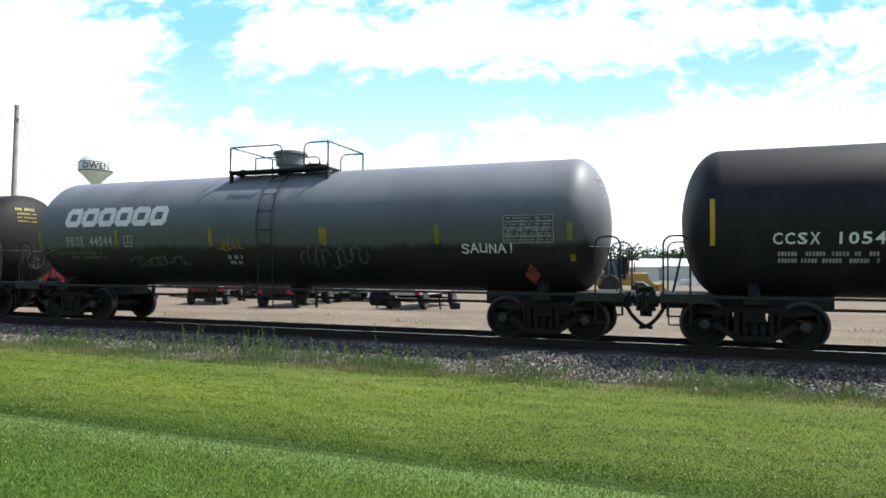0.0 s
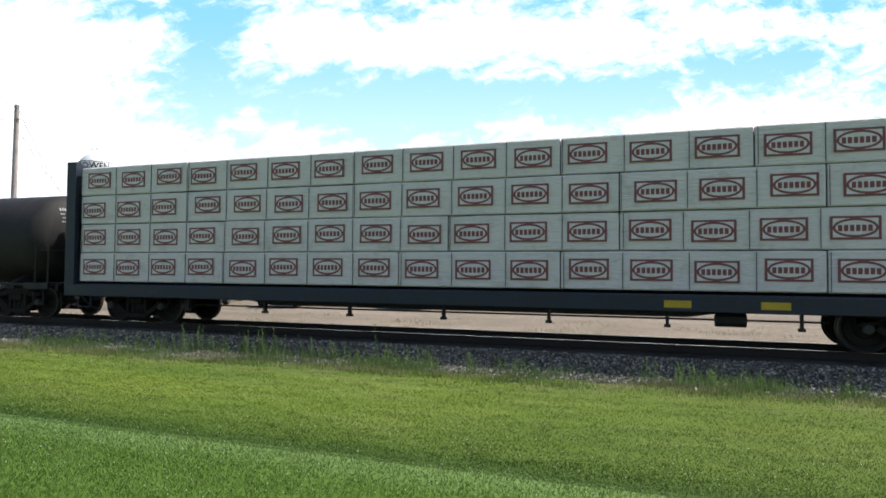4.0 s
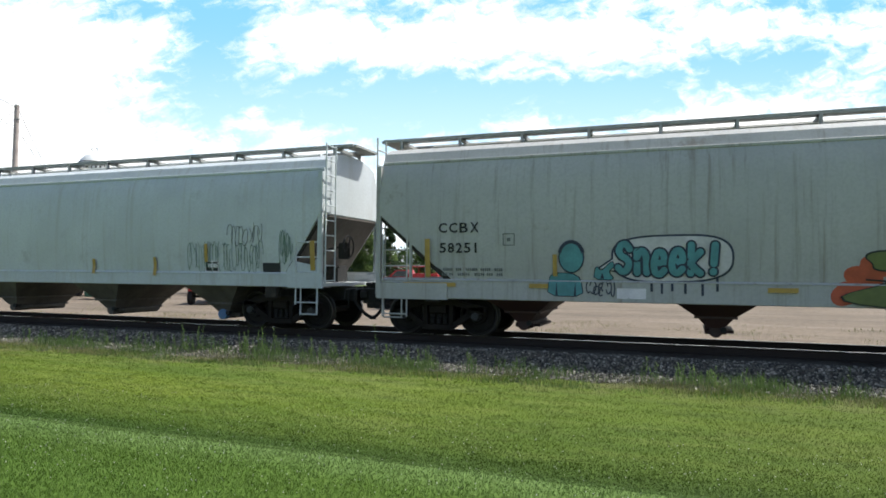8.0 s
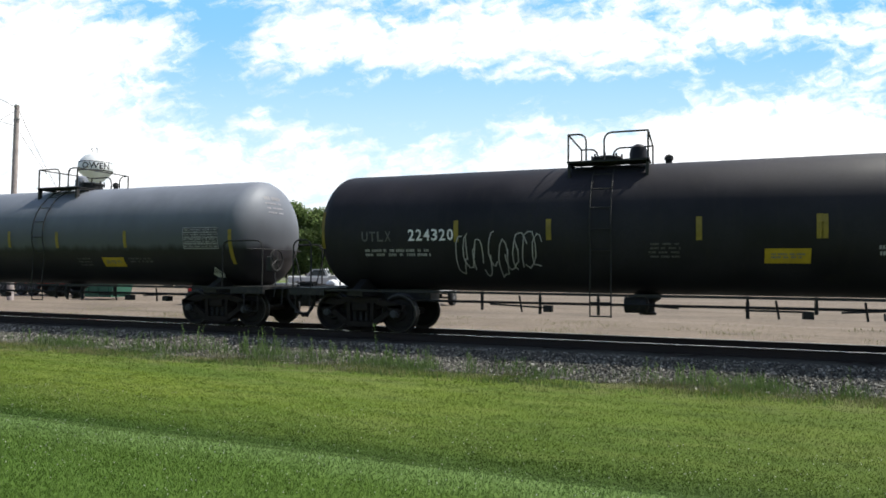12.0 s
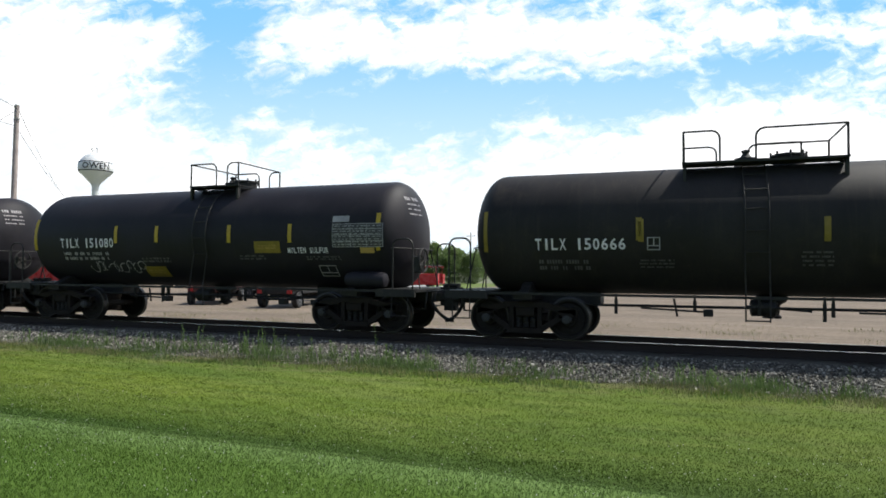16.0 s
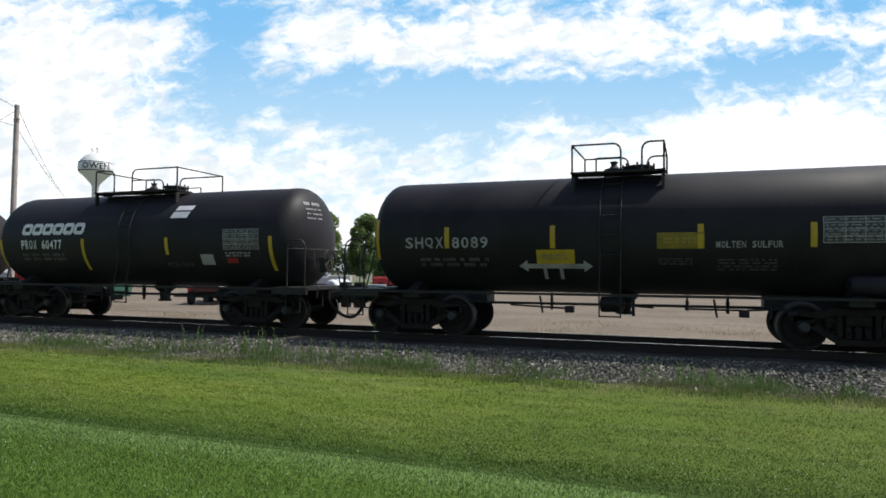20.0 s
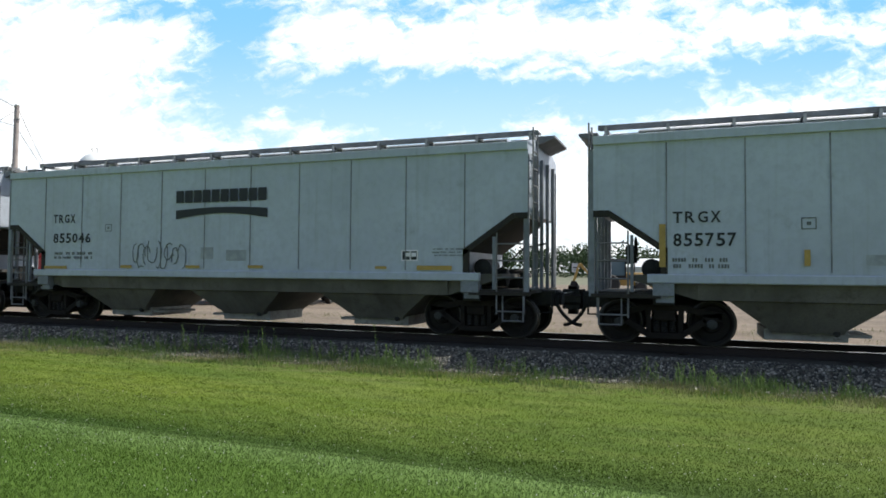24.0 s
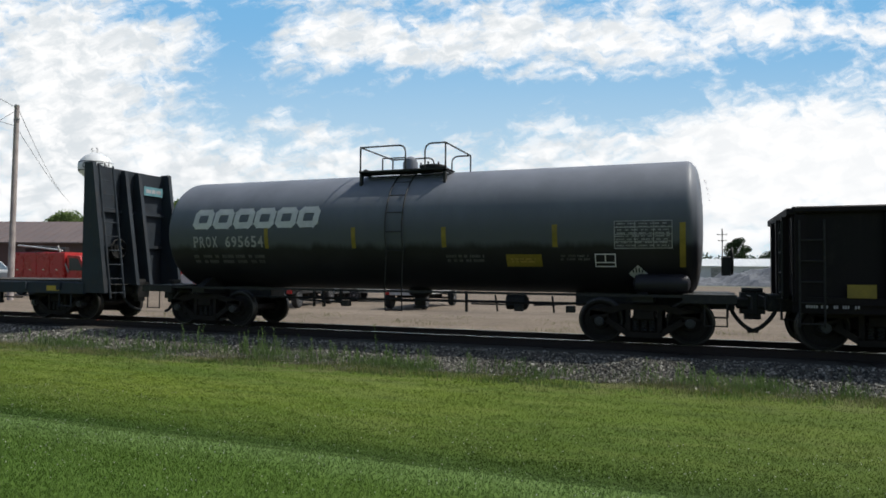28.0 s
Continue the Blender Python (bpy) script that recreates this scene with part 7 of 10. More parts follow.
def load_of_lumber(car, hl, deck, top, style, rng):
    """Four tiers of wrapped packs along each side, printed with a repeating mark and strapped."""
    wrap, rows = (WRAP_WHITE, 4) if style == "red" else (WRAP_BLUE, 4)
    th = (top - deck - 0.06) / rows
    tight = 0.005 if style == "red" else 0.0022
    for r in range(rows):
        z0 = deck + 0.06 + r * th
        # packs of 4.9 or 3.7 m, butted end to end
        cutsx = [-hl]
        while cutsx[-1] < hl - 2.0:
            cutsx.append(min(hl, cutsx[-1] + rng.choice((4.9, 4.9, 3.7, 6.1))))
        if cutsx[-1] < hl:
            cutsx[-1] = hl
        for a, b in zip(cutsx, cutsx[1:]):
            for sd in (-1, 1):
                out = rng.uniform(-0.012, 0.02)
                y0, y1 = sorted((sd * 0.07, sd * (1.38 + out)))
                s = Shape()
                n = 10
                rings = []
                for k in range(n + 1):
                    x = a + tight * 3 + (b - a - tight * 6) * k / n
                    j = rng.uniform(-0.008, 0.012) if 0 < k < n else -2 * tight
                    o = sd * (1.38 + out + j)
                    i_ = sd * 0.07
                    rings.append([(x, i_, z0 + tight), (x, o - sd * 0.03, z0 + tight), (x, o, z0 + 6 * tight), (x, o, z0 + th * 0.5), (x, o, z0 + th - 8 * tight), (x, o - sd * 0.03, z0 + th - 2 * tight), (x, i_, z0 + th - 2 * tight)])
                pk = part("lumber_pack", s.loft(rings), wrap, car, smooth=30)
                if sd > 0:
                    continue
                nmark = max(1, round((b - a) / 1.26))
                gap_ = (b - a) / nmark
                grow = Matrix.Scale(1.16 if style == "red" else 1.12, 4)
                x_off = rng.uniform(0.12, 0.3) if style == "red" else rng.uniform(0.2, 0.45)
                for k in range(nmark):
                    spot = pose(a + x_off + k * gap_ + rng.uniform(-0.02, 0.02), -1.402 - out, z0 + th * 0.5 + rng.uniform(-0.03, 0.03)) @ grow
                    part("printed_mark", red_mark if style == "red" else orange_mark, [WRAP_RED, wrap, BLACK_INK] if style == "red" else [WRAP_ORANGE, wrap, BLACK_INK], pk, key=("mark", style), at=spot, smooth=0)
                for k in range(nmark):
                    cx = a + 0.06 + k * gap_ + rng.uniform(-0.02, 0.02)
                    part("strap", Shape().box(cx - 0.007, cx + 0.007, -1.408 - out, -1.398 - out, z0 + 0.03, z0 + th - 0.04), BAND, pk)
    for k in range(3):
        zz = deck + 0.06 + (k + 1) * th
        part("pack_gap", Shape().box(-hl, hl, -1.36, 1.36, zz - 3 * tight, zz + tight), BAND, car)
    if style != "red":
        part("top_cord", Shape().box(-hl, hl, -1.37, -1.33, top - 0.005, top + 0.03), BAND, car)
        for k in range(int(hl / 0.63)):
            cx = -hl + 0.06 + 1.26 * k
            part("edge_clip", Shape().box(cx - 0.05, cx + 0.05, -1.42, -1.3, top - 0.07, top + 0.05, 0.01), STEEL_BLACK, car)


# ---- gondola ----
def gondola_car(label, uR, uL, eR, eL, seed=1, marks=()):
    rng = random.Random(seed)
    u, half = (uR + uL) / 2, (uR - uL) / 2
    car = thing("gondola_car", label, "gondola car", "freight train cars")
    x1, x0 = eR - u, eL - u
    top, low = 2.70, 0.98
    part("floor", Shape().box(x0, x1, -1.45, 1.45, 0.98, 1.06), GONDOLA, car)
    for sd in (-1, 1):
        part("side_wall", Shape().box(x0, x1, *sorted((sd * 1.47, sd * 1.51)), 0.75, top - 0.08), GONDOLA, car)
        part("top_chord", Shape().box(x0, x1, *sorted((sd * 1.44, sd * 1.62)), top - 0.12, top, 0.025), GONDOLA, car)
        part("bottom_chord", Shape().prism_y(*sorted((sd * 1.45, sd * 1.58)), [(x0, 0.95), (x0 + 2.6, 0.86), (x0 + 4.2, 0.62), (x1 - 4.2, 0.62), (x1 - 2.6, 0.86), (x1, 0.95), (x1, 1.04), (x0, 1.04)]), GONDOLA, car)
        for k in range(15):
            px = x0 + 0.12 + (x1 - x0 - 0.24) * k / 14
            part("side_stake", Shape().prism_x(px - 0.09, px + 0.09, [(sd * 1.5, 0.72 if 2 < k < 12 else 0.95), (sd * 1.60, 0.8 if 2 < k < 12 else 0.98), (sd * 1.60, top - 0.15), (sd * 1.5, top - 0.1)]), GONDOLA, car)
    for sg, xe in ((1, x1), (-1, x0)):
        part("end_wall", Shape().box(*sorted((xe, xe - sg * 0.05)), -1.47, 1.47, 0.98, top - 0.05), GONDOLA, car)
        part("end_chord", Shape().box(*sorted((xe - sg * 0.06, xe + sg * 0.1)), -1.6, 1.6, top - 0.16, top - 0.03, 0.02), GONDOLA, car)
        for k in range(3):
            y = -0.9 + 0.9 * k
            part("end_stake", Shape().box(*sorted((xe, xe + sg * 0.11)), y - 0.08, y + 0.08, 0.98, top - 0.12), GONDOLA, car)
        part("side_ladder", ladder_shape(xe - sg * 0.3, -1.64, 0.5, 2.45, 0.4, "x", 0.38), STEEL_BLACK, car)
        part("end_ladder", ladder_shape(xe + sg * 0.16, -1.2, 1.05, 2.45, 0.4, "y", 0.38), STEEL_BLACK, car)
        part("draft_box", Shape().box(*sorted((xe - sg * 0.6, xe + sg * 0.3)), -0.35, 0.35, 0.7, 1.05, 0.03), STEEL_BLACK, car)
        part("body_bolster", Shape().box(sg * half - 0.2, sg * half + 0.2, -1.4, 1.4, 0.82, 0.98), STEEL_BLACK, car)
    part("centre_sill", Shape().box(x0, x1, -0.28, 0.28, 0.7, 0.98), STEEL_BLACK, car)
    brake_wheel(car, x1 + 0.3, -0.7, 2.0)
    ends(car, x1 + 0.72)
    bogie(car, u, half)
    bogie(car, u, -half)
    face = lambda z: 1.605
    for item in marks:
        kind, x, z, wd, ht, mat = item[:6]
        if kind == "panel":
            decal("reflector", [rect(x, z, wd, ht)], mat, car, face, 0.006)
        elif kind == "bars":
            decal("small_print", bars(x, z, wd, ht, item[6], rng, 0.55, 3), mat, car, face, 0.006)
        elif kind == "polys":
            decal("spray_tag", item[6], mat, car, face, 0.006)
        elif kind == "box":
            decal("stencil_box", [rect(x, z, wd, 0.025), rect(x, z + ht - 0.025, wd, 0.025), rect(x, z, 0.025, ht), rect(x + wd - 0.025, z, 0.025, ht), rect(x + wd * 0.45, z + ht * 0.3, 0.02, ht * 0.7), rect(x, z + ht * 0.3, wd, 0.02)], mat, car, face, 0.006)
        else:
            decal("lettering", words(kind, x, z, wd, ht), mat, car, face, 0.006)
    CARS.append((car, u))
    return car


CARS = []


# ---- vehicles in the yard ----
def road_wheel(t, x, y, r=0.38, w=0.26):
    tyre = part("wheel", Shape().lathe("y", (x, y, r), [(-w / 2, r * 0.6), (-w / 2, r * 0.93), (-w * 0.35, r), (w * 0.35, r), (w / 2, r * 0.93), (w / 2, r * 0.6)], 20), RUBBER, t)
    sg = -1 if y < 0 else 1
    part("rim", Shape().lathe("y", (x, y, r), [(sg * w * 0.3, r * 0.62), (sg * w * 0.52, r * 0.58), (sg * w * 0.4, r * 0.3), (sg * w * 0.52, r * 0.18), (sg * w * 0.5, 0.02)], 16), LADDER_GREY, tyre)


def pickup(x, y, turn, paint, label, bed="box", scale=1.0, rack=False):
    t = thing("pickup_truck", label, "truck", "vehicles in the yard", at=pose(x, y, -0.25, 0, 0, turn) @ Matrix.Scale(scale, 4))
    L = 5.6
    cabring = [(0.35, 0.95), (0.25, 1.2), (1.05, 1.85), (2.15, 1.88), (2.45, 1.2), (2.45, 0.95)]
    part("cab", Shape().prism_y(-0.82, 0.82, cabring), paint, t)
    for sd in (-1, 1):
        part("side_window", Shape().prism_y(*sorted((sd * 0.825, sd * 0.835)), [(0.62, 1.25), (1.12, 1.76), (2.05, 1.78), (2.25, 1.25)]), GLASS, t)
        part("fender", Shape().box(-1.15, 2.5, *sorted((sd * 0.72, sd * 0.98)), 0.5, 1.15, 0.06), paint, t)
        part("running_board", Shape().box(0.0, 2.3, *sorted((sd * 0.9, sd * 1.0)), 0.38, 0.46), STEEL_BLACK, t)
        part("headlight", Shape().box(-1.24, -1.18, *sorted((sd * 0.55, sd * 0.9)), 0.75, 0.98), GLASS_PALE, t)
        part("mirror", Shape().box(0.4, 0.5, *sorted((sd * 0.95, sd * 1.15)), 1.25, 1.5), STEEL_BLACK, t)
        for wx in (-0.35, 3.25):
            road_wheel(t, wx, sd * 0.85)
    part("windscreen", Shape().add([(0.28, -0.72, 1.24), (0.28, 0.72, 1.24), (1.02, 0.68, 1.82), (1.02, -0.68, 1.82)], [(0, 1, 2, 3)]), GLASS, t)
    part("bonnet", Shape().box(-1.18, 0.4, -0.9, 0.9, 0.9, 1.2, 0.08), paint, t)
    part("grille", Shape().box(-1.25, -1.18, -0.55, 0.55, 0.72, 1.05), CHROME, t)
    part("bumper", Shape().box(-1.36, -1.2, -0.95, 0.95, 0.45, 0.68, 0.04), CHROME, t)
    part("frame", Shape().box(-1.1, 4.3, -0.45, 0.45, 0.42, 0.6), STEEL_BLACK, t)
    if bed == "box":
        for sd in (-1, 1):
            part("bed_side", Shape().box(2.5, 4.4, *sorted((sd * 0.84, sd * 0.96)), 0.6, 1.25, 0.03), paint, t)
        part("bed_floor", Shape().box(2.5, 4.4, -0.86, 0.86, 0.6, 0.7), STEEL_BLACK, t)
        for sd in (-1, 1):
            part("tail_light", Shape().box(4.38, 4.43, *sorted((sd * 0.86, sd * 0.96)), 0.78, 1.2), CAR_RED, t)
        part("rear_bumper", Shape().box(4.42, 4.56, -0.92, 0.92, 0.45, 0.6, 0.03), CHROME, t)
        part("rear_window", Shape().add([(2.34, -0.68, 1.3), (2.34, 0.68, 1.3), (2.2, 0.64, 1.78), (2.2, -0.64, 1.78)], [(0, 1, 2, 3)]).add([(2.44, -0.68, 1.3), (2.44, 0.68, 1.3), (2.19, 0.64, 1.8), (2.19, -0.64, 1.8)], [(0, 1, 2, 3)]), GLASS, t)
        part("tailgate", Shape().box(4.34, 4.42, -0.86, 0.86, 0.62, 1.24, 0.02), paint, t)
    else:
        for sd in (-1, 1):
            part("utility_box", Shape().box(2.55, 5.1, *sorted((sd * 0.55, sd * 1.05)), 0.55, 1.55, 0.03), paint, t)
            for q in (2.6, 3.45, 4.3):
                part("locker_door", Shape().box(q, q + 0.75, *sorted((sd * 1.05, sd * 1.07)), 0.68, 1.48), paint, t)
        part("bed_floor", Shape().box(2.5, 5.1, -0.55, 0.55, 0.6, 0.7), STEEL_BLACK, t)
    if rack:
        for sd in (-1, 1):
            part("rack_post", Shape().rod((2.65, sd * 0.9, 1.5), (2.65, sd * 0.9, 2.15), 0.03).rod((4.9, sd * 0.9, 1.5), (4.9, sd * 0.9, 2.15), 0.03), RED, t)
            part("rack_rail", Shape().rod((0.8, sd * 0.9, 2.15), (5.1, sd * 0.9, 2.15), 0.035), RED, t)
        part("ladder_load", ladder_like(), GALVANISED, t)
    return t


def service_truck(x, y, turn):
    """A tall red service body behind a red cab, with a black hose roll and pale tubes on its roof."""
    t = thing("service_truck", "red service truck with hoses on its roof beside the pole", "truck", "vehicles in the yard", at=pose(x, y, -0.25, 0, 0, turn))
    part("service_body", Shape().box(0.0, 4.6, -1.1, 1.1, 0.75, 2.75, 0.06), CAR_RED, t)
    for k in range(4):
        dr = part("locker_door", Shape().box(0.12 + k * 1.12, 1.14 + k * 1.12, -1.125, -1.1, 0.9, 2.55), CAR_RED, t)
        part("handle", Shape().box(0.55 + k * 1.12, 0.75 + k * 1.12, -1.145, -1.125, 1.6, 1.66), CHROME, dr)
    part("cab", Shape().prism_y(-1.0, 1.0, [(4.7, 0.7), (6.3, 0.7), (6.3, 1.5), (5.7, 2.5), (4.7, 2.55)]), CAR_RED, t)
    for sd in (-1, 1):
        part("side_window", Shape().prism_y(*sorted((sd * 1.0, sd * 1.012)), [(4.9, 1.6), (6.05, 1.6), (5.6, 2.35), (4.9, 2.4)]), GLASS, t)
        for wx in (0.9, 1.9, 5.5):
            road_wheel(t, wx, sd * 0.95, 0.48, 0.3)
    part("hose_roll", Shape().pipe([(0.9, -0.7, 2.95), (1.6, -0.6, 3.05), (2.6, -0.7, 2.98), (3.6, -0.55, 2.92), (4.3, -0.65, 2.88)], 0.17, 10), RUBBER, t)
    part("roof_tube", Shape().pipe([(0.4, -0.9, 3.2), (1.5, -0.95, 3.12), (4.2, -0.9, 2.86)], 0.05, 8), WALL_WHITE, t)
    part("roof_tube", Shape().pipe([(3.9, -1.0, 3.15), (4.9, -1.05, 1.5)], 0.045, 8), GALVANISED, t)
    part("chassis", Shape().box(0.0, 6.2, -0.5, 0.5, 0.5, 0.75), STEEL_BLACK, t)
    return t


def ladder_like():
    s = Shape()
    for y in (-0.25, 0.25):
        s.rod((0.9, y, 2.25), (5.1, y, 2.25), 0.03)
    for k in range(11):
        s.rod((1.1 + k * 0.38, -0.25, 2.25), (1.1 + k * 0.38, 0.25, 2.25), 0.02)
    return s


def trailer(x, y, turn, label, load):
    t = thing("equipment_trailer", label, "trailer", "vehicles in the yard", at=pose(x, y, -0.25, 0, 0, turn))
    part("trailer_bed", Shape().box(0, 4.8, -1.1, 1.1, 0.5, 0.7, 0.02), STEEL_BLACK if load is STEEL_BLACK else GALVANISED, t)
    for wx in (1.9, 2.8):
        for sd in (-1, 1):
            road_wheel(t, wx, sd * 0.98, 0.36)
    part("draw_bar", Shape().rod((0, -0.6, 0.6), (-1.4, 0, 0.55), 0.05).rod((0, 0.6, 0.6), (-1.4, 0, 0.55), 0.05), STEEL_BLACK, t)
    for q in (0.3, 1.5, 3.4):
        part("crate", Shape().box(q, q + 0.95, -0.8, 0.7, 0.78, 0.98 + 0.06 * (q > 1) - 0.1, 0.03), load, t)
    part("mudguard", Shape().box(1.4, 3.3, -1.16, -0.84, 0.74, 0.8, 0.02), STEEL_BLACK, t)
    return t


def low_trailer(x, y, turn, paint, label):
    """A low flat trailer, its near end at the origin, with side boards and four wheels."""
    t = thing("flat_trailer", label, "trailer", "vehicles in the yard", at=pose(x, y, -0.25, 0, 0, turn))
    part("trailer_bed", Shape().box(-0.35, 5.0, -0.82, 0.82, 0.62, 0.74, 0.02), STEEL_BLACK, t)
    for sd in (-1, 1):
        part("side_board", Shape().box(-0.35, 5.0, *sorted((sd * 0.82, sd * 0.87)), 0.66, 1.0), paint, t)
        part("tail_light", Shape().box(-0.4, -0.35, *sorted((sd * 0.6, sd * 0.82)), 0.66, 0.82), CAR_RED, t)
        part("mudguard", Shape().box(-0.25, 0.75, *sorted((sd * 0.68, sd * 0.98)), 0.80, 0.84), STEEL_BLACK, t)
        for wx in (0.25, 4.4):
            road_wheel(t, wx, sd * 0.83, 0.38)
    part("end_board", Shape().box(-0.39, -0.35, -0.6, 0.6, 0.64, 0.98), paint, t)
    part("axle", Shape().rod((0.25, -0.8, 0.38), (0.25, 0.8, 0.38), 0.05).rod((4.4, -0.8, 0.38), (4.4, 0.8, 0.38), 0.05), STEEL_BLACK, t)
    for q in (0.7, 1.9, 3.1):
        part("cross_member", Shape().box(q, q + 0.1, -0.7, 0.7, 0.48, 0.62), STEEL_BLACK, t)
    part("draw_bar", Shape().rod((5.0, -0.5, 0.6), (6.3, 0, 0.5), 0.045).rod((5.0, 0.5, 0.6), (6.3, 0, 0.5), 0.045), STEEL_BLACK, t)
    return t


def tank_trailer(x, y, turn):
    """A small two-wheeled trailer with a white tank lying along it."""
    t = thing("tank_trailer", "small trailer with a white liquid tank on the gravel", "trailer", "vehicles in the yard", at=pose(x, y, -0.25, 0, 0, turn))
    part("trailer_bed", Shape().box(-1.6, 1.4, -0.75, 0.75, 0.46, 0.56, 0.02).rod((-1.6, -0.5, 0.5), (-2.7, 0, 0.5), 0.05).rod((-1.6, 0.5, 0.5), (-2.7, 0, 0.5), 0.05), STEEL_BLACK, t)
    part("tank", Shape().lathe("x", (0, 0, 0.9), [(-1.45, 0.1), (-1.4, 0.25), (-1.25, 0.34), (1.1, 0.34), (1.25, 0.25), (1.3, 0.1)], 24), WALL_WHITE, t)
    for q in (-0.9, 0.7):
        part("tank_strap", Shape().lathe("x", (0, 0, 0.9), [(q - 0.03, 0.34), (q - 0.03, 0.352), (q + 0.03, 0.352), (q + 0.03, 0.34)], 24, caps=False), STEEL_BLACK, t)
    for sd in (-1, 1):
        road_wheel(t, 0.2, sd * 0.9, 0.34)
    return t


trailer(-20.5, 18.6, 16, "galvanised equipment trailer on the gravel", CAR_GREY)
trailer(-31.4, 21.4, 24, "equipment trailer loaded with red crates on the gravel", CAR_RED)
trailer(-27.0, 19.4, 12, "equipment trailer loaded with grey crates on the gravel", CAR_GREY)
low_trailer(-17.6, 11.2, 100, STEEL_BLACK, "black low flat trailer with large wheels on the gravel")
tank_trailer(-18.5, 18.4, 101)
low_trailer(-22.2, 12.0, 118, MAROON, "maroon low flat trailer on the gravel")
low_trailer(-12.05, 12.95, 92, CAR_WHITE, "low white-sided flat trailer with red tail lights on the gravel")
pickup(-29.6, 25.5, 196, CAR_WHITE, "white pickup parked on the gravel", "box", 1.1)
pickup(-25.6, 40.0, 3, CAR_RED, "bright red utility truck with a ladder rack", "utility", 0.98, True)
pickup(-33.6, 38.5, 20, CAR_WHITE, "white pickup parked in the yard", "box", 1.0)
pickup(-42.4, 37.5, 196, CAR_RED, "tall red utility truck with a ladder rack in the yard", "utility", 1.35, True)
service_truck(-41.3, 17.0, 1.5)
pickup(-46.6, 19.5, 200, CAR_WHITE, "white pickup in front of the brown building", "box", 1.3)


def dumpster(x, y, turn):
    t = thing("waste_container", "green steel waste container in the yard", "container", at=pose(x, y, -0.25, 0, 0, turn))
    part("container_body", Shape().prism_y(-0.8, 0.8, [(0, 0.15), (1.7, 0.15), (1.9, 1.2), (-0.1, 1.2)]), GREEN_PAINT, t)
    part("lid", Shape().box(-0.12, 1.92, -0.85, 0.85, 1.2, 1.27, 0.02), STEEL_BLACK, t)
    for k in (0.2, 0.85, 1.5):
        part("side_rib", Shape().box(k, k + 0.06, -0.86, -0.8, 0.2, 1.15), GREEN_PAINT, t)


dumpster(-31.8, 14.0, 8)


def backhoe(x, y, turn):
    t = thing("backhoe_loader", "old yellow backhoe loader with a glazed cab", "excavator", "vehicles in the yard", at=pose(x, y, -0.25, 0, 0, turn))
    part("chassis", Shape().box(-1.2, 2.0, -0.5, 0.5, 0.65, 1.2, 0.05), DIGGER_YELLOW, t)
    part("engine_hood", Shape().box(-2.3, -0.4, -0.45, 0.45, 1.05, 1.75, 0.08), DIGGER_YELLOW, t)
    cab = part("cab_frame", Shape().box(-0.4, 1.2, -0.8, 0.8, 2.75, 2.9, 0.05).box(-0.4, 1.2, -0.8, 0.8, 1.2, 1.5, 0.03), STEEL_BLACK, t)
    for px in (-0.36, 1.14):
        for sd in (-1, 1):
            part("cab_post", Shape().box(px - 0.05, px + 0.05, *sorted((sd * 0.7, sd * 0.8)), 1.5, 2.75), STEEL_BLACK, cab)
    for sd in (-1, 1):
        part("cab_window", Shape().box(-0.3, 1.08, *sorted((sd * 0.73, sd * 0.76)), 1.5, 2.75), GLASS_PALE, cab)
        part("rear_tyre", Shape().lathe("y", (0.9, sd * 0.95, 0.78), [(-0.22, 0.4), (-0.22, 0.7), (-0.15, 0.78), (0.15, 0.78), (0.22, 0.7), (0.22, 0.4)], 22), RUBBER, t)
        part("rear_rim", Shape().lathe("y", (0.9, sd * 0.95, 0.78), [(-0.18, 0.42), (-0.1, 0.2), (0.1, 0.2), (0.18, 0.42)], 18), DIGGER_YELLOW, t)
        part("front_tyre", Shape().lathe("y", (-1.6, sd * 0.85, 0.48), [(-0.16, 0.25), (-0.16, 0.43), (-0.1, 0.48), (0.1, 0.48), (0.16, 0.43), (0.16, 0.25)], 18), RUBBER, t)
        part("loader_arm", Shape().prism_y(*sorted((sd * 0.55, sd * 0.65)), [(-0.5, 1.5), (-2.2, 1.3), (-3.1, 0.5), (-2.9, 0.4), (-2.1, 1.05), (-0.5, 1.3)]), DIGGER_YELLOW, t)
    part("bucket", Shape().prism_y(-1.1, 1.1, [(-3.0, 0.2), (-3.8, 0.15), (-3.7, 0.3), (-3.2, 0.85), (-2.95, 0.8)]), DIGGER_YELLOW, t)
    part("boom", Shape().prism_y(-0.13, 0.13, [(1.9, 0.9), (2.1, 1.0), (3.4, 2.4), (3.2, 2.55)]), DIGGER_YELLOW, t)
    part("dipper", Shape().prism_y(-0.1, 0.1, [(3.2, 2.55), (3.45, 2.4), (3.9, 1.0), (3.7, 0.95)]), DIGGER_YELLOW, t)
    part("digging_bucket", Shape().prism_y(-0.3, 0.3, [(3.65, 1.0), (4.0, 1.0), (4.1, 0.5), (3.6, 0.4), (3.45, 0.7)]), STEEL_BLACK, t)
    part("exhaust", Shape().rod((-1.2, 0.2, 1.7), (-1.2, 0.2, 2.6), 0.05), STEEL_BLACK, t)


backhoe(-5.6, 43.0, 196)


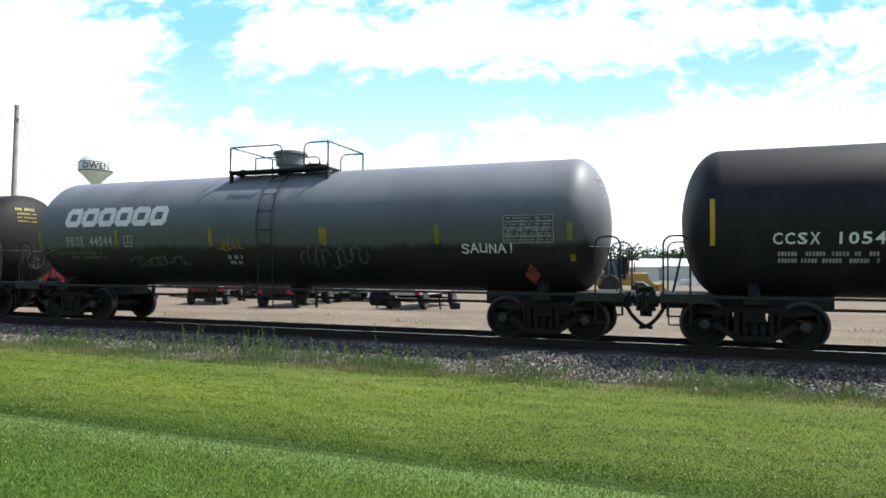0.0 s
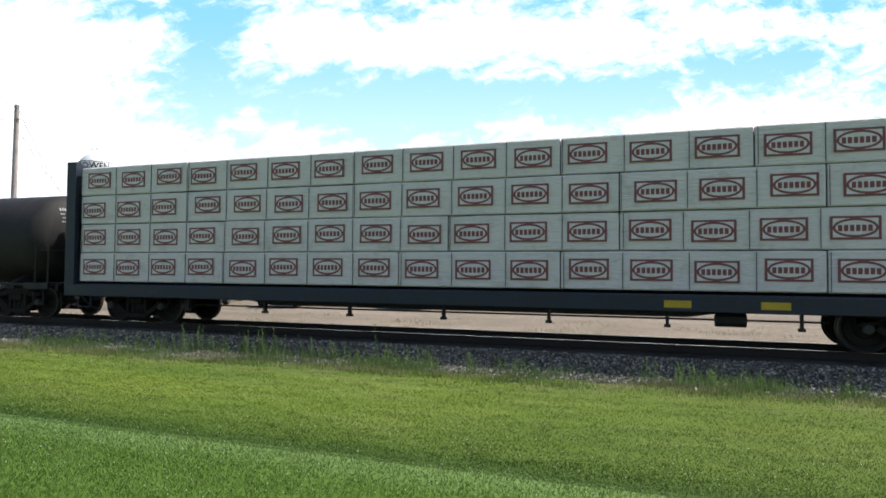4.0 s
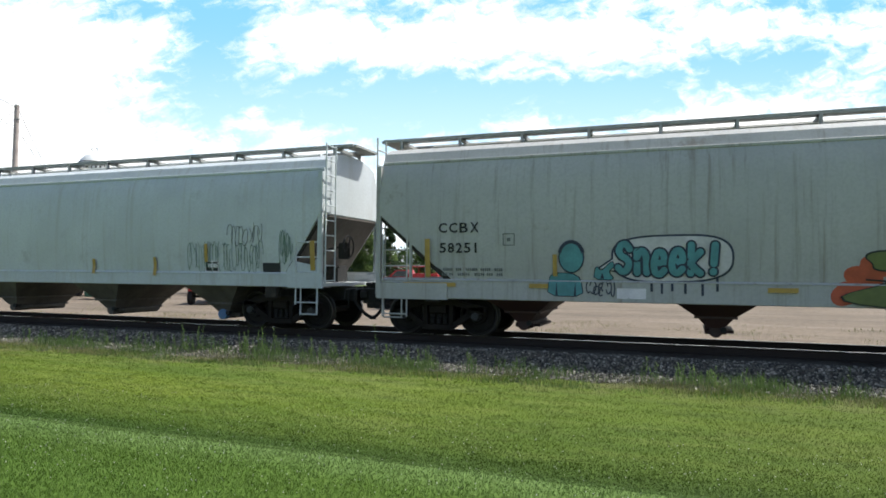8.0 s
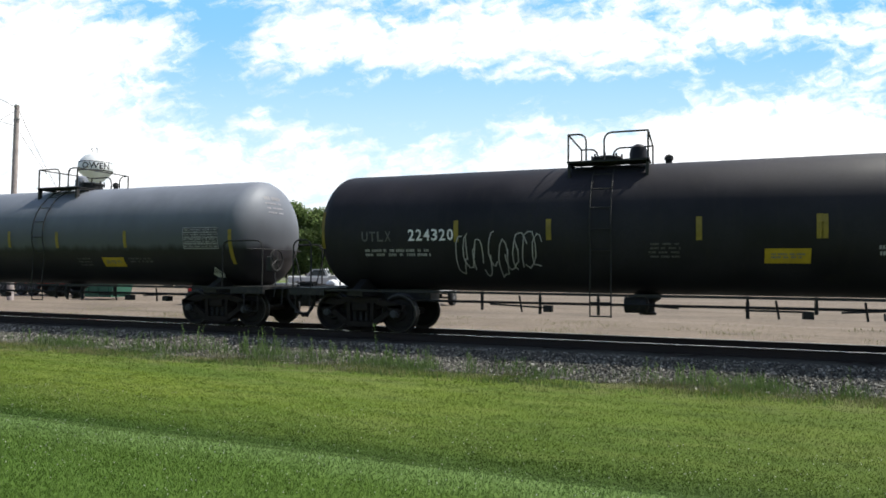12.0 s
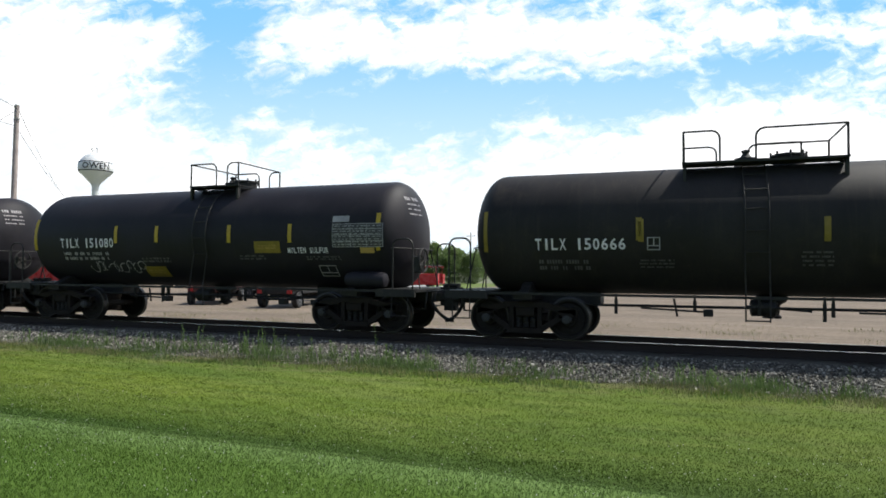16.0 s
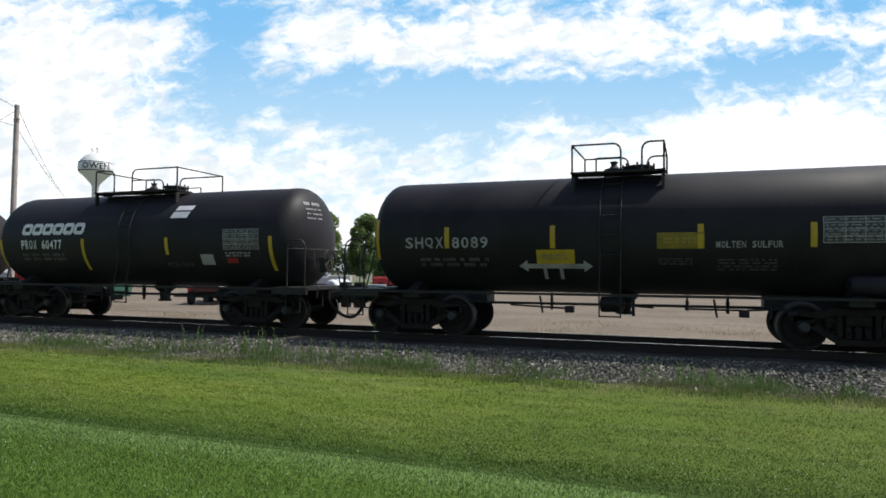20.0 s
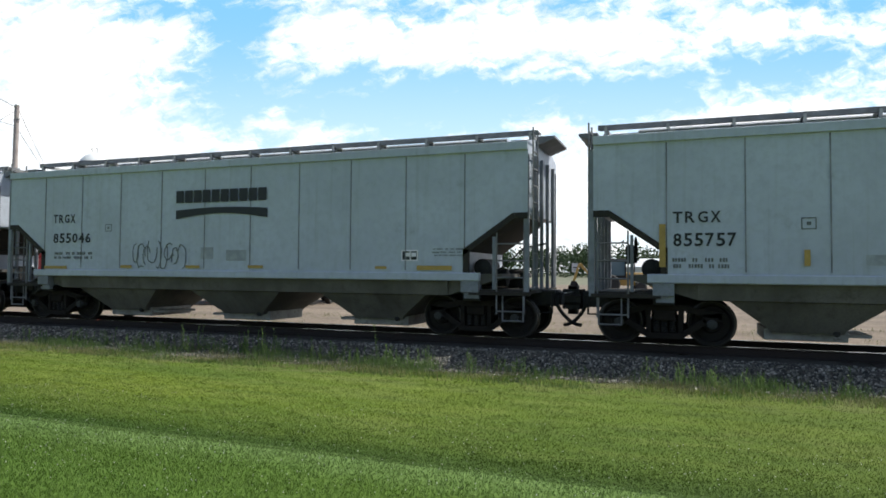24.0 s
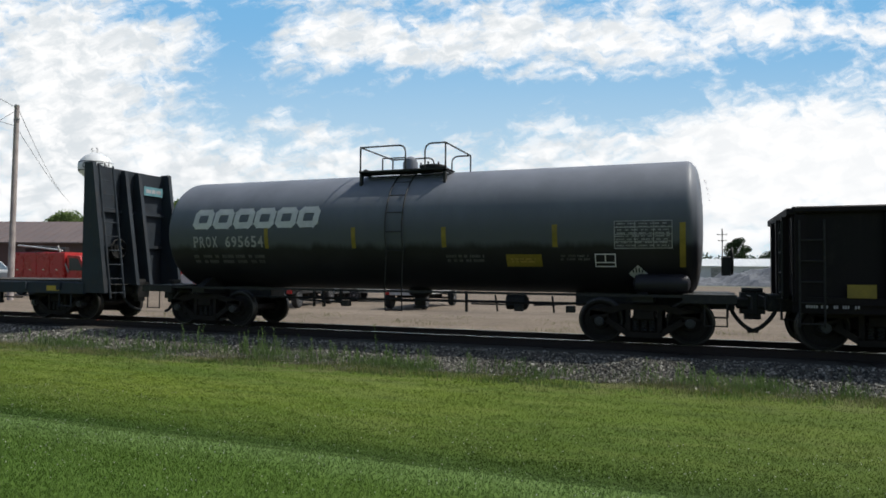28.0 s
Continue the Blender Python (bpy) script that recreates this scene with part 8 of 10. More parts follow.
def sign_post(x, y):
    t = thing("road_sign", "small white sign on a steel post", "sign", at=pose(x, y, -0.25, 0, 0, 5))
    part("post", Shape().box(-0.04, 0.04, -0.03, 0.03, -0.1, 2.5), GALVANISED, t)
    sg = part("sign_plate", Shape().box(-0.28, 0.28, -0.055, -0.03, 1.75, 2.55), WALL_WHITE, t)
    part("print_bar", Shape().box(-0.16, 0.16, -0.06, -0.055, 2.1, 2.22).box(-0.12, 0.12, -0.06, -0.055, 1.9, 1.97), BLACK_INK, sg)


sign_post(-9.8, 46.0)


# ---- sprayed shapes ----
def scribble(x, z, w, h, n, wide, seed):
    """A tag: looping strokes that fill a box from left to right."""
    r = random.Random(seed)
    out = []
    for k in range(n):
        cx, cz = x + w * (k + 0.5) / n, z + h * r.uniform(0.35, 0.65)
        rx, rz = w / n * r.uniform(0.5, 0.95), h * r.uniform(0.28, 0.5)
        a0, a1 = r.uniform(0, 6.28), r.uniform(2.5, 6.0)
        pts = [(cx + rx * math.cos(a0 + a1 * q / 9), min(z + h, max(z, cz + rz * math.sin(a0 + a1 * q / 9 * r.choice((1.0, 1.15)))))) for q in range(10)]
        out += stroke(pts, wide)
    return out


def flag_polys(x, z, w, h):
    s = h * 0.3
    return [[(x, z), (x + w * 0.8, z), (x + w * 0.8 + s * 0.6, z + h * 0.5), (x + s * 0.6, z + h * 0.5)], [(x + s * 0.8, z + h * 0.62), (x + w * 0.8 + s * 0.8, z + h * 0.62), (x + w * 0.8 + s * 1.3, z + h), (x + s * 1.3, z + h)]]


def arrow_polys(x, z, w, h):
    m = z + h * 0.55
    return [[(x, m), (x + w * 0.12, m - h * 0.35), (x + w * 0.12, m + h * 0.35)], [(x + w, m), (x + w * 0.88, m + h * 0.35), (x + w * 0.88, m - h * 0.35)], rect(x + w * 0.1, m - h * 0.14, w * 0.8, h * 0.28), rect(x + w * 0.33, z - h * 0.25, w * 0.05, h * 0.7), rect(x + w * 0.55, z - h * 0.25, w * 0.05, h * 0.7)]


def dotted(x, z, w, h):
    ys = (0.5, 0.95, 0.6, 0.72, 0.02, 0.08, 0.55, 0.25, 0.45)
    out = []
    for k in range(46):
        f = k / 45 * (len(ys) - 1)
        i = min(int(f), len(ys) - 2)
        q = f - i
        q = q * q * (3 - 2 * q)
        out.append(rect(x + w * k / 45 - 0.025, z + h * (ys[i] * (1 - q) + ys[i + 1] * q), 0.05, 0.028))
    return out


def blob(cx, cz, w, h, seed, grow=0.0):
    r = random.Random(seed)
    ph = [r.uniform(0, 6.28) for _ in range(3)]
    out = []
    for k in range(30):
        a = 2 * math.pi * k / 30
        c, s = math.cos(a), math.sin(a)
        q = (abs(c) ** 3.2 + abs(s) ** 3.2) ** (-1 / 3.2)
        q *= 1 + 0.09 * math.sin(2 * a + ph[0]) + 0.07 * math.sin(3 * a + ph[1]) + 0.05 * math.sin(5 * a + ph[2])
        out.append((cx + c * q * (w / 2 + grow), cz + s * q * (h / 2 + grow)))
    return out


def bubble_word(x, z, w, h, fill, edge, n, seed):
    """A row of swollen filled shapes with a thick outline and inner strokes."""
    r = random.Random(seed)
    cw = w / n
    rim, body, inner = [], [], []
    for k in range(n):
        cx, cz = x + cw * (k + 0.5) + r.uniform(-0.05, 0.05), z + h * r.uniform(0.46, 0.54)
        ww, hh = cw * r.uniform(0.95, 1.15), h * r.uniform(0.78, 0.98)
        rim.append(blob(cx, cz, ww, hh, seed * 10 + k, 0.05))
        body.append(blob(cx, cz, ww, hh, seed * 10 + k, -0.015))
        for q in range(2):
            sx, sz = cx + ww * r.uniform(-0.25, 0.25), cz + hh * r.uniform(-0.3, 0.25)
            pts = [(sx + ww * 0.16 * math.cos(a), sz + hh * 0.13 * math.sin(a)) for a in np.linspace(r.uniform(0, 3), r.uniform(4, 7), 8)]
            inner += stroke(pts, 0.05)
        if k:
            inner += stroke([(x + cw * k + r.uniform(-0.06, 0.06), z + h * f) for f in (0.1, 0.35, 0.6, 0.88)], 0.05)
    return [("polys", x, z, w, h, edge, rim, 0.008), ("polys", x, z, w, h, fill, body, 0.011), ("polys", x, z, w, h, edge, inner, 0.014)]


LETTERS = {
    "S": [[(0.92, 0.82), (0.6, 1.0), (0.25, 0.95), (0.1, 0.75), (0.3, 0.57), (0.65, 0.48), (0.9, 0.3), (0.75, 0.06), (0.4, 0.0), (0.06, 0.14)]],
    "a": [[(0.15, 0.66), (0.45, 0.78), (0.8, 0.68), (0.85, 0.0), (1.0, 0.0)], [(0.82, 0.36), (0.4, 0.42), (0.12, 0.2), (0.35, 0.0), (0.82, 0.14)]],
    "n": [[(0.14, 0.0), (0.14, 0.76)], [(0.14, 0.55), (0.5, 0.78), (0.84, 0.6), (0.88, 0.0)]],
    "t": [[(0.42, 1.0), (0.42, 0.12), (0.6, 0.0), (0.92, 0.08)], [(0.08, 0.7), (0.9, 0.7)]],
    "E": [[(0.9, 1.0), (0.1, 1.0), (0.1, 0.0), (0.9, 0.0)], [(0.1, 0.5), (0.7, 0.5)]],
    "V": [[(0.0, 1.0), (0.45, 0.0), (0.9, 1.0)]],
    "O": [[(0.1, 0.1), (0.08, 0.9), (0.85, 0.95), (0.9, 0.08), (0.1, 0.1)]],
    "C": [[(0.92, 0.92), (0.1, 0.95), (0.1, 0.08), (0.92, 0.05)]],
    "K": [[(0.12, 1.0), (0.2, 0.0)], [(0.9, 0.95), (0.2, 0.5), (0.95, 0.02), (1.25, 0.5)]],
    "e": [[(0.12, 0.42), (0.85, 0.42), (0.75, 0.74), (0.35, 0.76), (0.1, 0.42), (0.2, 0.08), (0.55, 0.0), (0.88, 0.14)]],
    "k": [[(0.14, 1.0), (0.14, 0.0)], [(0.8, 0.75), (0.16, 0.36), (0.85, 0.0)]],
    "i": [[(0.5, 0.7), (0.45, 0.0), (0.7, 0.02)], [(0.42, 0.88), (0.62, 0.95), (0.6, 0.82), (0.42, 0.88)]],
    "j": [[(0.55, 0.72), (0.6, -0.1), (0.3, -0.2), (0.05, -0.02)], [(0.5, 0.95), (0.95, 1.02), (0.9, 0.82), (0.5, 0.95)]],
    "P": [[(0.1, 0.0), (0.14, 1.0), (0.85, 0.9), (0.8, 0.5), (0.12, 0.45)]],
    "H": [[(0.1, 0.0), (0.14, 1.0)], [(0.85, 0.0), (0.82, 1.0)], [(0.12, 0.5), (0.84, 0.55)]],
    "A": [[(0.0, 0.0), (0.45, 1.0), (0.95, 0.0)], [(0.2, 0.38), (0.8, 0.4)]],
    "R": [[(0.1, 0.0), (0.14, 1.0), (0.85, 0.88), (0.75, 0.52), (0.15, 0.46), (0.95, 0.0)]],
    "!": [[(0.5, 1.0), (0.45, 0.35)], [(0.42, 0.06), (0.44, 0.08)]],
    "G": [[(0.9, 0.9), (0.15, 0.95), (0.1, 0.06), (0.88, 0.05), (0.88, 0.48), (0.5, 0.48)]],
    "N": [[(0.1, 0.0), (0.12, 1.0), (0.85, 0.05), (0.88, 1.0)]],
    "L": [[(0.3, 1.0), (0.15, 0.5), (0.1, 0.05), (0.95, 0.02)]],
    "J": [[(0.2, 0.95), (0.8, 1.0), (0.75, 0.4), (0.5, 0.0), (0.05, 0.15)]],
    "U": [[(0.1, 1.0), (0.12, 0.1), (0.85, 0.08), (0.9, 1.0)]],
}


def rounded(pts):
    """Points of a smooth line through a few given ones."""
    if len(pts) < 3:
        return pts
    out = []
    ps = [pts[0]] + pts + [pts[-1]]
    for a, b, c, d in zip(ps, ps[1:], ps[2:], ps[3:]):
        for k in range(5):
            t = k / 5
            out.append(tuple(0.5 * (2 * b[i] + (c[i] - a[i]) * t + (2 * a[i] - 5 * b[i] + 4 * c[i] - d[i]) * t * t + (3 * b[i] - a[i] - 3 * c[i] + d[i]) * t ** 3) for i in (0, 1)))
    return out + [pts[-1]]


def tag_word(word, x, z, w, h, wide, fill, edge=None, rim=0.05, seed=1, swell=0.98):
    """A sprayed word in fat strokes, each letter with its own outline over the one before it."""
    r = random.Random(seed)
    cw = w / len(word)
    out = []
    for k, ch in enumerate(word):
        low, size = z + wide / 2 + h * r.uniform(0.0, 0.08), h - wide - h * 0.08
        lean = r.uniform(-0.08, 0.12) if edge else 0.0
        polys, rims = [], []
        for line in LETTERS[ch]:
            pts = [(x + cw * (k + 0.5) + (px - 0.5 + lean * (pz - 0.5)) * max(0.1, cw * swell - wide), low + pz * size) for px, pz in line]
            pts = rounded(pts) if edge else pts
            polys += stroke(pts, wide, ext=0.1)
            rims += stroke(pts, wide + 2 * rim, ext=0.1)
            for p in pts:
                polys.append([(p[0] + wide * 0.5 * math.cos(q), p[1] + wide * 0.5 * math.sin(q)) for q in np.linspace(0, 6.283, 17)[:-1]])
                rims.append([(p[0] + (wide * 0.5 + rim) * math.cos(q), p[1] + (wide * 0.5 + rim) * math.sin(q)) for q in np.linspace(0, 6.283, 17)[:-1]])
        if edge:
            out.append(("polys", x, z, w, h, edge, rims, 0.006 + 0.004 * k))
        out.append(("polys", x, z, w, h, fill, polys, 0.0085 + 0.004 * k))
    return out


def sprayed(x, outline, notches, fill, edge, rim, drop, level_):
    """One fat sprayed letter: an outline with its dropped edge, the fill, and dark notches."""
    at = lambda pts, d=(0, 0): [(x + a + d[0], b + d[1]) for a, b in pts]
    up = 0.006 + 0.005 * level_
    soft = []
    for a, b in zip(outline, outline[1:] + outline[:1]):
        soft += [(a[0] * 0.8 + b[0] * 0.2, a[1] * 0.8 + b[1] * 0.2), (a[0] * 0.2 + b[0] * 0.8, a[1] * 0.2 + b[1] * 0.8)]
    outline = soft
    shape = at(outline)
    dark = [at(outline, drop), at(outline, (drop[0] * 0.5, drop[1] * 0.5))] + stroke(shape, 2 * rim, closed=True, ext=0.12)
    out = [("polys", x, 1.0, 1, 1, edge, dark, up), ("polys", x, 1.0, 1, 1, fill, [shape], up + 0.0125)]
    if notches:
        out.append(("polys", x, 1.0, 1, 1, edge, [at(q) for q in notches], up + 0.0145))
    return out


def silver_letters(x):
    """Five fat silver letters, leaning on one another."""
    out = []
    out += sprayed(x, [(0.06, 1.7), (0.42, 1.82), (0.31, 2.05), (0.33, 2.29), (0.52, 2.38), (0.76, 2.38), (0.9, 2.17), (0.91, 2.35), (1.21, 2.37), (1.19, 1.93), (0.95, 1.92), (1.07, 1.8), (1.31, 1.65), (1.39, 1.42), (1.31, 1.14), (1.07, 1.09), (0.65, 1.1), (0.5, 1.3), (0.19, 1.35)],
                   [[(0.81, 1.5), (0.98, 1.43), (0.93, 1.54), (0.61, 1.68)], [(0.75, 2.03), (0.85, 1.93), (0.97, 1.92), (0.83, 2.0)]], SPRAY_SILVER, SPRAY_BLACK, 0.06, (-0.08, -0.06), 0)
    out += sprayed(x, [(1.29, 2.25), (1.61, 2.41), (1.65, 2.18), (1.8, 2.38), (1.98, 2.42), (2.13, 2.29), (2.15, 1.82), (2.46, 1.79), (2.4, 1.1), (2.1, 1.11), (1.8, 1.1), (1.54, 1.16), (1.45, 1.46), (1.5, 1.76), (1.63, 1.92), (1.47, 2.05)],
                   [[(1.72, 1.98), (1.87, 2.11), (1.9, 2.04), (1.9, 1.82)], [(1.71, 1.59), (1.75, 1.7), (1.82, 1.54), (1.79, 1.46)], [(2.07, 1.93), (2.11, 1.59), (2.12, 1.93)]], SPRAY_SILVER, SPRAY_BLACK, 0.06, (-0.08, -0.06), 1)
    out += sprayed(x, [(2.16, 2.33), (2.49, 2.35), (2.5, 2.17), (2.63, 2.37), (2.83, 2.4), (3.05, 2.27), (3.15, 2.03), (3.16, 1.55), (3.41, 1.51), (3.41, 1.21), (2.8, 1.12), (2.74, 1.46), (2.51, 1.26), (2.48, 1.76), (2.19, 1.82)],
                   [[(2.72, 1.68), (2.83, 1.68), (2.86, 1.47), (2.76, 1.41)]], SPRAY_SILVER, SPRAY_BLACK, 0.06, (-0.08, -0.06), 2)
    out += sprayed(x, [(3.18, 2.14), (3.33, 2.16), (3.36, 2.31), (3.8, 2.41), (3.75, 2.17), (3.95, 2.12), (3.93, 1.96), (4.42, 1.52), (4.05, 1.2), (3.69, 1.05), (3.43, 1.15), (3.38, 1.54), (3.27, 1.6), (3.24, 1.84), (3.18, 1.86)],
                   [[(3.69, 1.67), (3.81, 1.6), (3.77, 1.43), (3.7, 1.47)], [(3.36, 2.27), (3.75, 2.21), (3.75, 2.18), (3.36, 2.24)], [(3.66, 1.71), (3.92, 1.98), (3.94, 1.94), (3.69, 1.66)]], SPRAY_SILVER, SPRAY_BLACK, 0.06, (-0.08, -0.06), 3)
    out += sprayed(x, [(4.01, 2.32), (4.38, 2.44), (4.43, 2.21), (4.56, 2.4), (4.81, 2.47), (5.01, 2.35), (5.04, 2.12), (4.98, 1.93), (5.52, 1.95), (5.37, 1.67), (5.17, 1.65), (5.12, 1.14), (4.85, 1.17), (4.51, 1.14), (4.31, 1.24), (4.24, 1.6), (4.26, 1.81), (4.38, 1.96), (4.18, 2.0)],
                   [[(4.49, 1.98), (4.66, 2.12), (4.76, 2.04), (4.72, 1.81)], [(4.55, 1.67), (4.61, 1.7), (4.66, 1.48), (4.59, 1.48)], [(4.93, 1.91), (4.9, 1.66), (4.96, 1.89)]], SPRAY_SILVER, SPRAY_BLACK, 0.06, (-0.08, -0.06), 4)
    return out


def teal_letters(x):
    """Four boxy teal letters with notches."""
    out = []
    out += sprayed(x, [(0.14, 2.02), (0.35, 2.05), (0.38, 2.16), (0.7, 2.16), (0.93, 2.25), (1.1, 2.13), (1.21, 1.76), (1.19, 1.66), (1.33, 1.26), (1.08, 1.09), (0.05, 1.11), (0.03, 1.36), (0.22, 1.42)],
                   [[(0.41, 2.02), (0.48, 2.02), (0.45, 1.84), (0.41, 1.84)], [(0.73, 1.68), (1.17, 1.67), (1.21, 1.48), (1.17, 1.62), (0.73, 1.65)], [(0.29, 1.27), (0.64, 1.2), (1.03, 1.28), (1.03, 1.37), (1.06, 1.24), (0.64, 1.15), (0.27, 1.23)], [(0.5, 1.76), (0.59, 1.8), (0.5, 1.42), (0.48, 1.48)]], SPRAY_TEAL, SPRAY_DARK, 0.022, (-0.03, -0.02), 0)
    out += sprayed(x, [(1.23, 2.04), (1.49, 2.2), (1.77, 2.17), (1.86, 1.82), (1.83, 1.38), (1.9, 1.12), (1.49, 1.11), (1.33, 1.37), (1.25, 1.65)],
                   [[(1.49, 1.93), (1.59, 2.09), (1.68, 2.04), (1.71, 1.93), (1.64, 1.82), (1.7, 1.71), (1.66, 1.51), (1.55, 1.62)]], SPRAY_TEAL, SPRAY_DARK, 0.022, (-0.03, -0.02), 1)
    out += sprayed(x, [(1.88, 2.23), (2.2, 2.23), (2.25, 1.92), (2.36, 1.76), (2.41, 2.08), (2.75, 2.22), (2.79, 1.71), (2.83, 1.12), (2.36, 1.1), (2.29, 1.38), (2.16, 1.11), (1.93, 1.11), (2.01, 1.6), (1.9, 1.92)],
                   [[(1.99, 1.97), (2.2, 1.92), (2.35, 1.6), (2.2, 1.68)], [(2.46, 2.03), (2.54, 2.01), (2.6, 1.71), (2.5, 1.68)]], SPRAY_TEAL, SPRAY_DARK, 0.022, (-0.03, -0.02), 2)
    out += sprayed(x, [(2.81, 2.19), (3.32, 2.21), (3.34, 2.0), (3.59, 1.83), (3.34, 1.76), (3.32, 1.39), (3.49, 1.29), (3.44, 1.1), (2.83, 1.09), (2.79, 1.6)],
                   [[(2.95, 2.0), (3.14, 1.97), (3.1, 1.87), (2.95, 1.87)], [(2.95, 1.6), (3.09, 1.6), (3.09, 1.5), (2.95, 1.49)], [(2.98, 1.41), (3.3, 1.43), (3.3, 1.39), (2.98, 1.37)]], SPRAY_TEAL, SPRAY_DARK, 0.022, (-0.03, -0.02), 3)
    return out


def green_letters(x):
    """Five wild letters, pale cream between deep green."""
    out = []
    out += sprayed(x, [(0.89, 2.11), (1.17, 2.16), (1.18, 1.61), (1.29, 1.31), (1.44, 2.01), (1.61, 2.05), (1.59, 1.27), (1.34, 1.09), (1.02, 1.16), (0.87, 1.61)],
                   [], SPRAY_DEEP, SPRAY_DULL_GREEN, 0.02, (-0.04, -0.03), 0)
    out += sprayed(x, [(2.07, 2.15), (2.31, 2.17), (2.35, 1.9), (2.61, 2.17), (2.77, 2.04), (2.56, 1.71), (2.8, 1.33), (2.64, 1.18), (2.39, 1.52), (2.26, 1.18), (2.04, 1.32)],
                   [], SPRAY_DEEP, SPRAY_DULL_GREEN, 0.02, (-0.04, -0.03), 1)
    out += sprayed(x, [(0.15, 2.2), (0.51, 2.22), (0.91, 2.06), (0.75, 1.61), (0.92, 1.31), (0.74, 1.1), (0.32, 1.09), (0.01, 1.29), (0.09, 1.6), (0.37, 1.76), (0.32, 2.02)],
                   [[(0.42, 1.56), (0.62, 1.61), (0.77, 1.55), (0.62, 1.48)], [(0.51, 2.18), (0.57, 1.91), (0.51, 1.79), (0.48, 1.91)]], SPRAY_CREAM, SPRAY_DULL_GREEN, 0.02, (-0.04, -0.03), 2)
    out += sprayed(x, [(1.18, 1.91), (1.27, 2.01), (1.39, 1.91), (1.32, 1.51), (1.29, 1.37), (1.21, 1.61)],
                   [], SPRAY_CREAM, SPRAY_DULL_GREEN, 0.02, (-0.04, -0.03), 3)
    out += sprayed(x, [(1.57, 2.15), (1.88, 2.25), (2.1, 2.1), (2.05, 1.9), (1.83, 1.86), (1.83, 1.51), (2.09, 1.42), (2.04, 1.17), (1.69, 1.12), (1.47, 1.36), (1.45, 1.91)],
                   [[(1.66, 1.91), (1.74, 2.0), (1.75, 1.61), (1.68, 1.57)]], SPRAY_CREAM, SPRAY_DULL_GREEN, 0.02, (-0.04, -0.03), 4)
    out += sprayed(x, [(2.89, 2.14), (3.22, 2.23), (3.46, 2.08), (3.38, 1.85), (3.1, 1.9), (3.47, 1.57), (3.45, 1.25), (2.96, 1.16), (2.82, 1.38), (3.11, 1.43), (2.85, 1.76)],
                   [[(3.1, 1.99), (3.3, 2.04), (3.26, 1.97)], [(3.13, 1.52), (3.33, 1.52), (3.21, 1.41)]], SPRAY_CREAM, SPRAY_DULL_GREEN, 0.02, (-0.04, -0.03), 5)
    return out


def speech_bubble(x, z, w, h):
    def oval(grow):
        out = []
        for k in range(44):
            q = math.tau * k / 44
            c, v = math.cos(q), math.sin(q)
            px = math.copysign(abs(c) ** 0.62, c) * (w * 0.46 + grow) * (1 + 0.03 * v)
            pz = math.copysign(abs(v) ** 0.8, v) * (h * 0.42 + grow) * (1 + 0.05 * math.sin(2 * q + 0.6))
            out.append((x + w * 0.52 + px, z + h * 0.54 + pz))
        return out
    tail = lambda g: [(x + w * 0.12, z + h * 0.62 + g), (x + w * 0.12, z + h * 0.3 - g), (x - w * 0.05 - g * 1.5, z + h * 0.36)]
    drips = [rect(x + w * f, z - h * d, 0.045, h * 0.3) for f, d in ((0.36, 0.06), (0.44, 0.1), (0.52, 0.05), (0.62, 0.09), (0.75, 0.12), (0.86, 0.04))]
    return [("polys", x, z, w, h, SPRAY_BLUEBLACK, [tail(0.04), oval(0.035)] + drips, 0.008), ("polys", x, z, w, h, SPRAY_SILVER, [tail(0.0), oval(-0.005)], 0.010)] + [(*q[:7], q[7] + 0.007) for q in tag_word("Sneek!", x + w * 0.08, z + h * 0.2, w * 0.84, h * 0.68, 0.13, SPRAY_BLUE, SPRAY_BLUEBLACK, 0.035, 6, 1.12)]


def blue_figure(x, z, w, h):
    """Plain rounded shapes: a disc over a squarish block, with a smaller block and a scrawl beside them."""
    out = sprayed(x, [(0.02, z), (0.04, z + 0.38), (0.16, z + 0.46), (0.5, z + 0.46), (0.68, z + 0.36), (0.74, z)], [[(0.17, z), (0.2, z + 0.3), (0.22, z)], [(0.55, z), (0.58, z + 0.3), (0.6, z)]], SPRAY_BLUE, SPRAY_BLUEBLACK, 0.018, (-0.02, -0.01), 0)
    out += sprayed(x, [(0.95, z + 0.35), (1.0, z + 0.62), (1.1, z + 0.5), (1.32, z + 0.72), (1.36, z + 0.62), (1.24, z + 0.5), (1.36, z + 0.34)], [[(1.08, z + 0.36), (1.12, z + 0.48), (1.16, z + 0.36)]], SPRAY_BLUE, SPRAY_BLUEBLACK, 0.018, (-0.015, -0.01), 1)
    head = [(x + 0.5 + 0.24 * math.cos(q), z + 0.79 + 0.3 * math.sin(q)) for q in np.linspace(0, 6.283, 23)[:-1]]
    cap = [(x + 0.5 + 0.25 * math.cos(q), z + 0.8 + 0.31 * math.sin(q)) for q in np.linspace(0.35, 2.8, 12)]
    out += [("polys", x, z, w, h, SPRAY_BLUEBLACK, stroke(head, 0.05, closed=True), 0.016), ("polys", x, z, w, h, SPRAY_BLUE, [head], 0.02), ("polys", x, z, w, h, SPRAY_BLUEBLACK, stroke(cap, 0.07), 0.024)]
    out.append(("polys", x, z, w, h, SPRAY_BLUEBLACK, scribble(x + 0.82, z + 0.0, 0.55, 0.3, 7, 0.022, 93), 0.02))
    return out


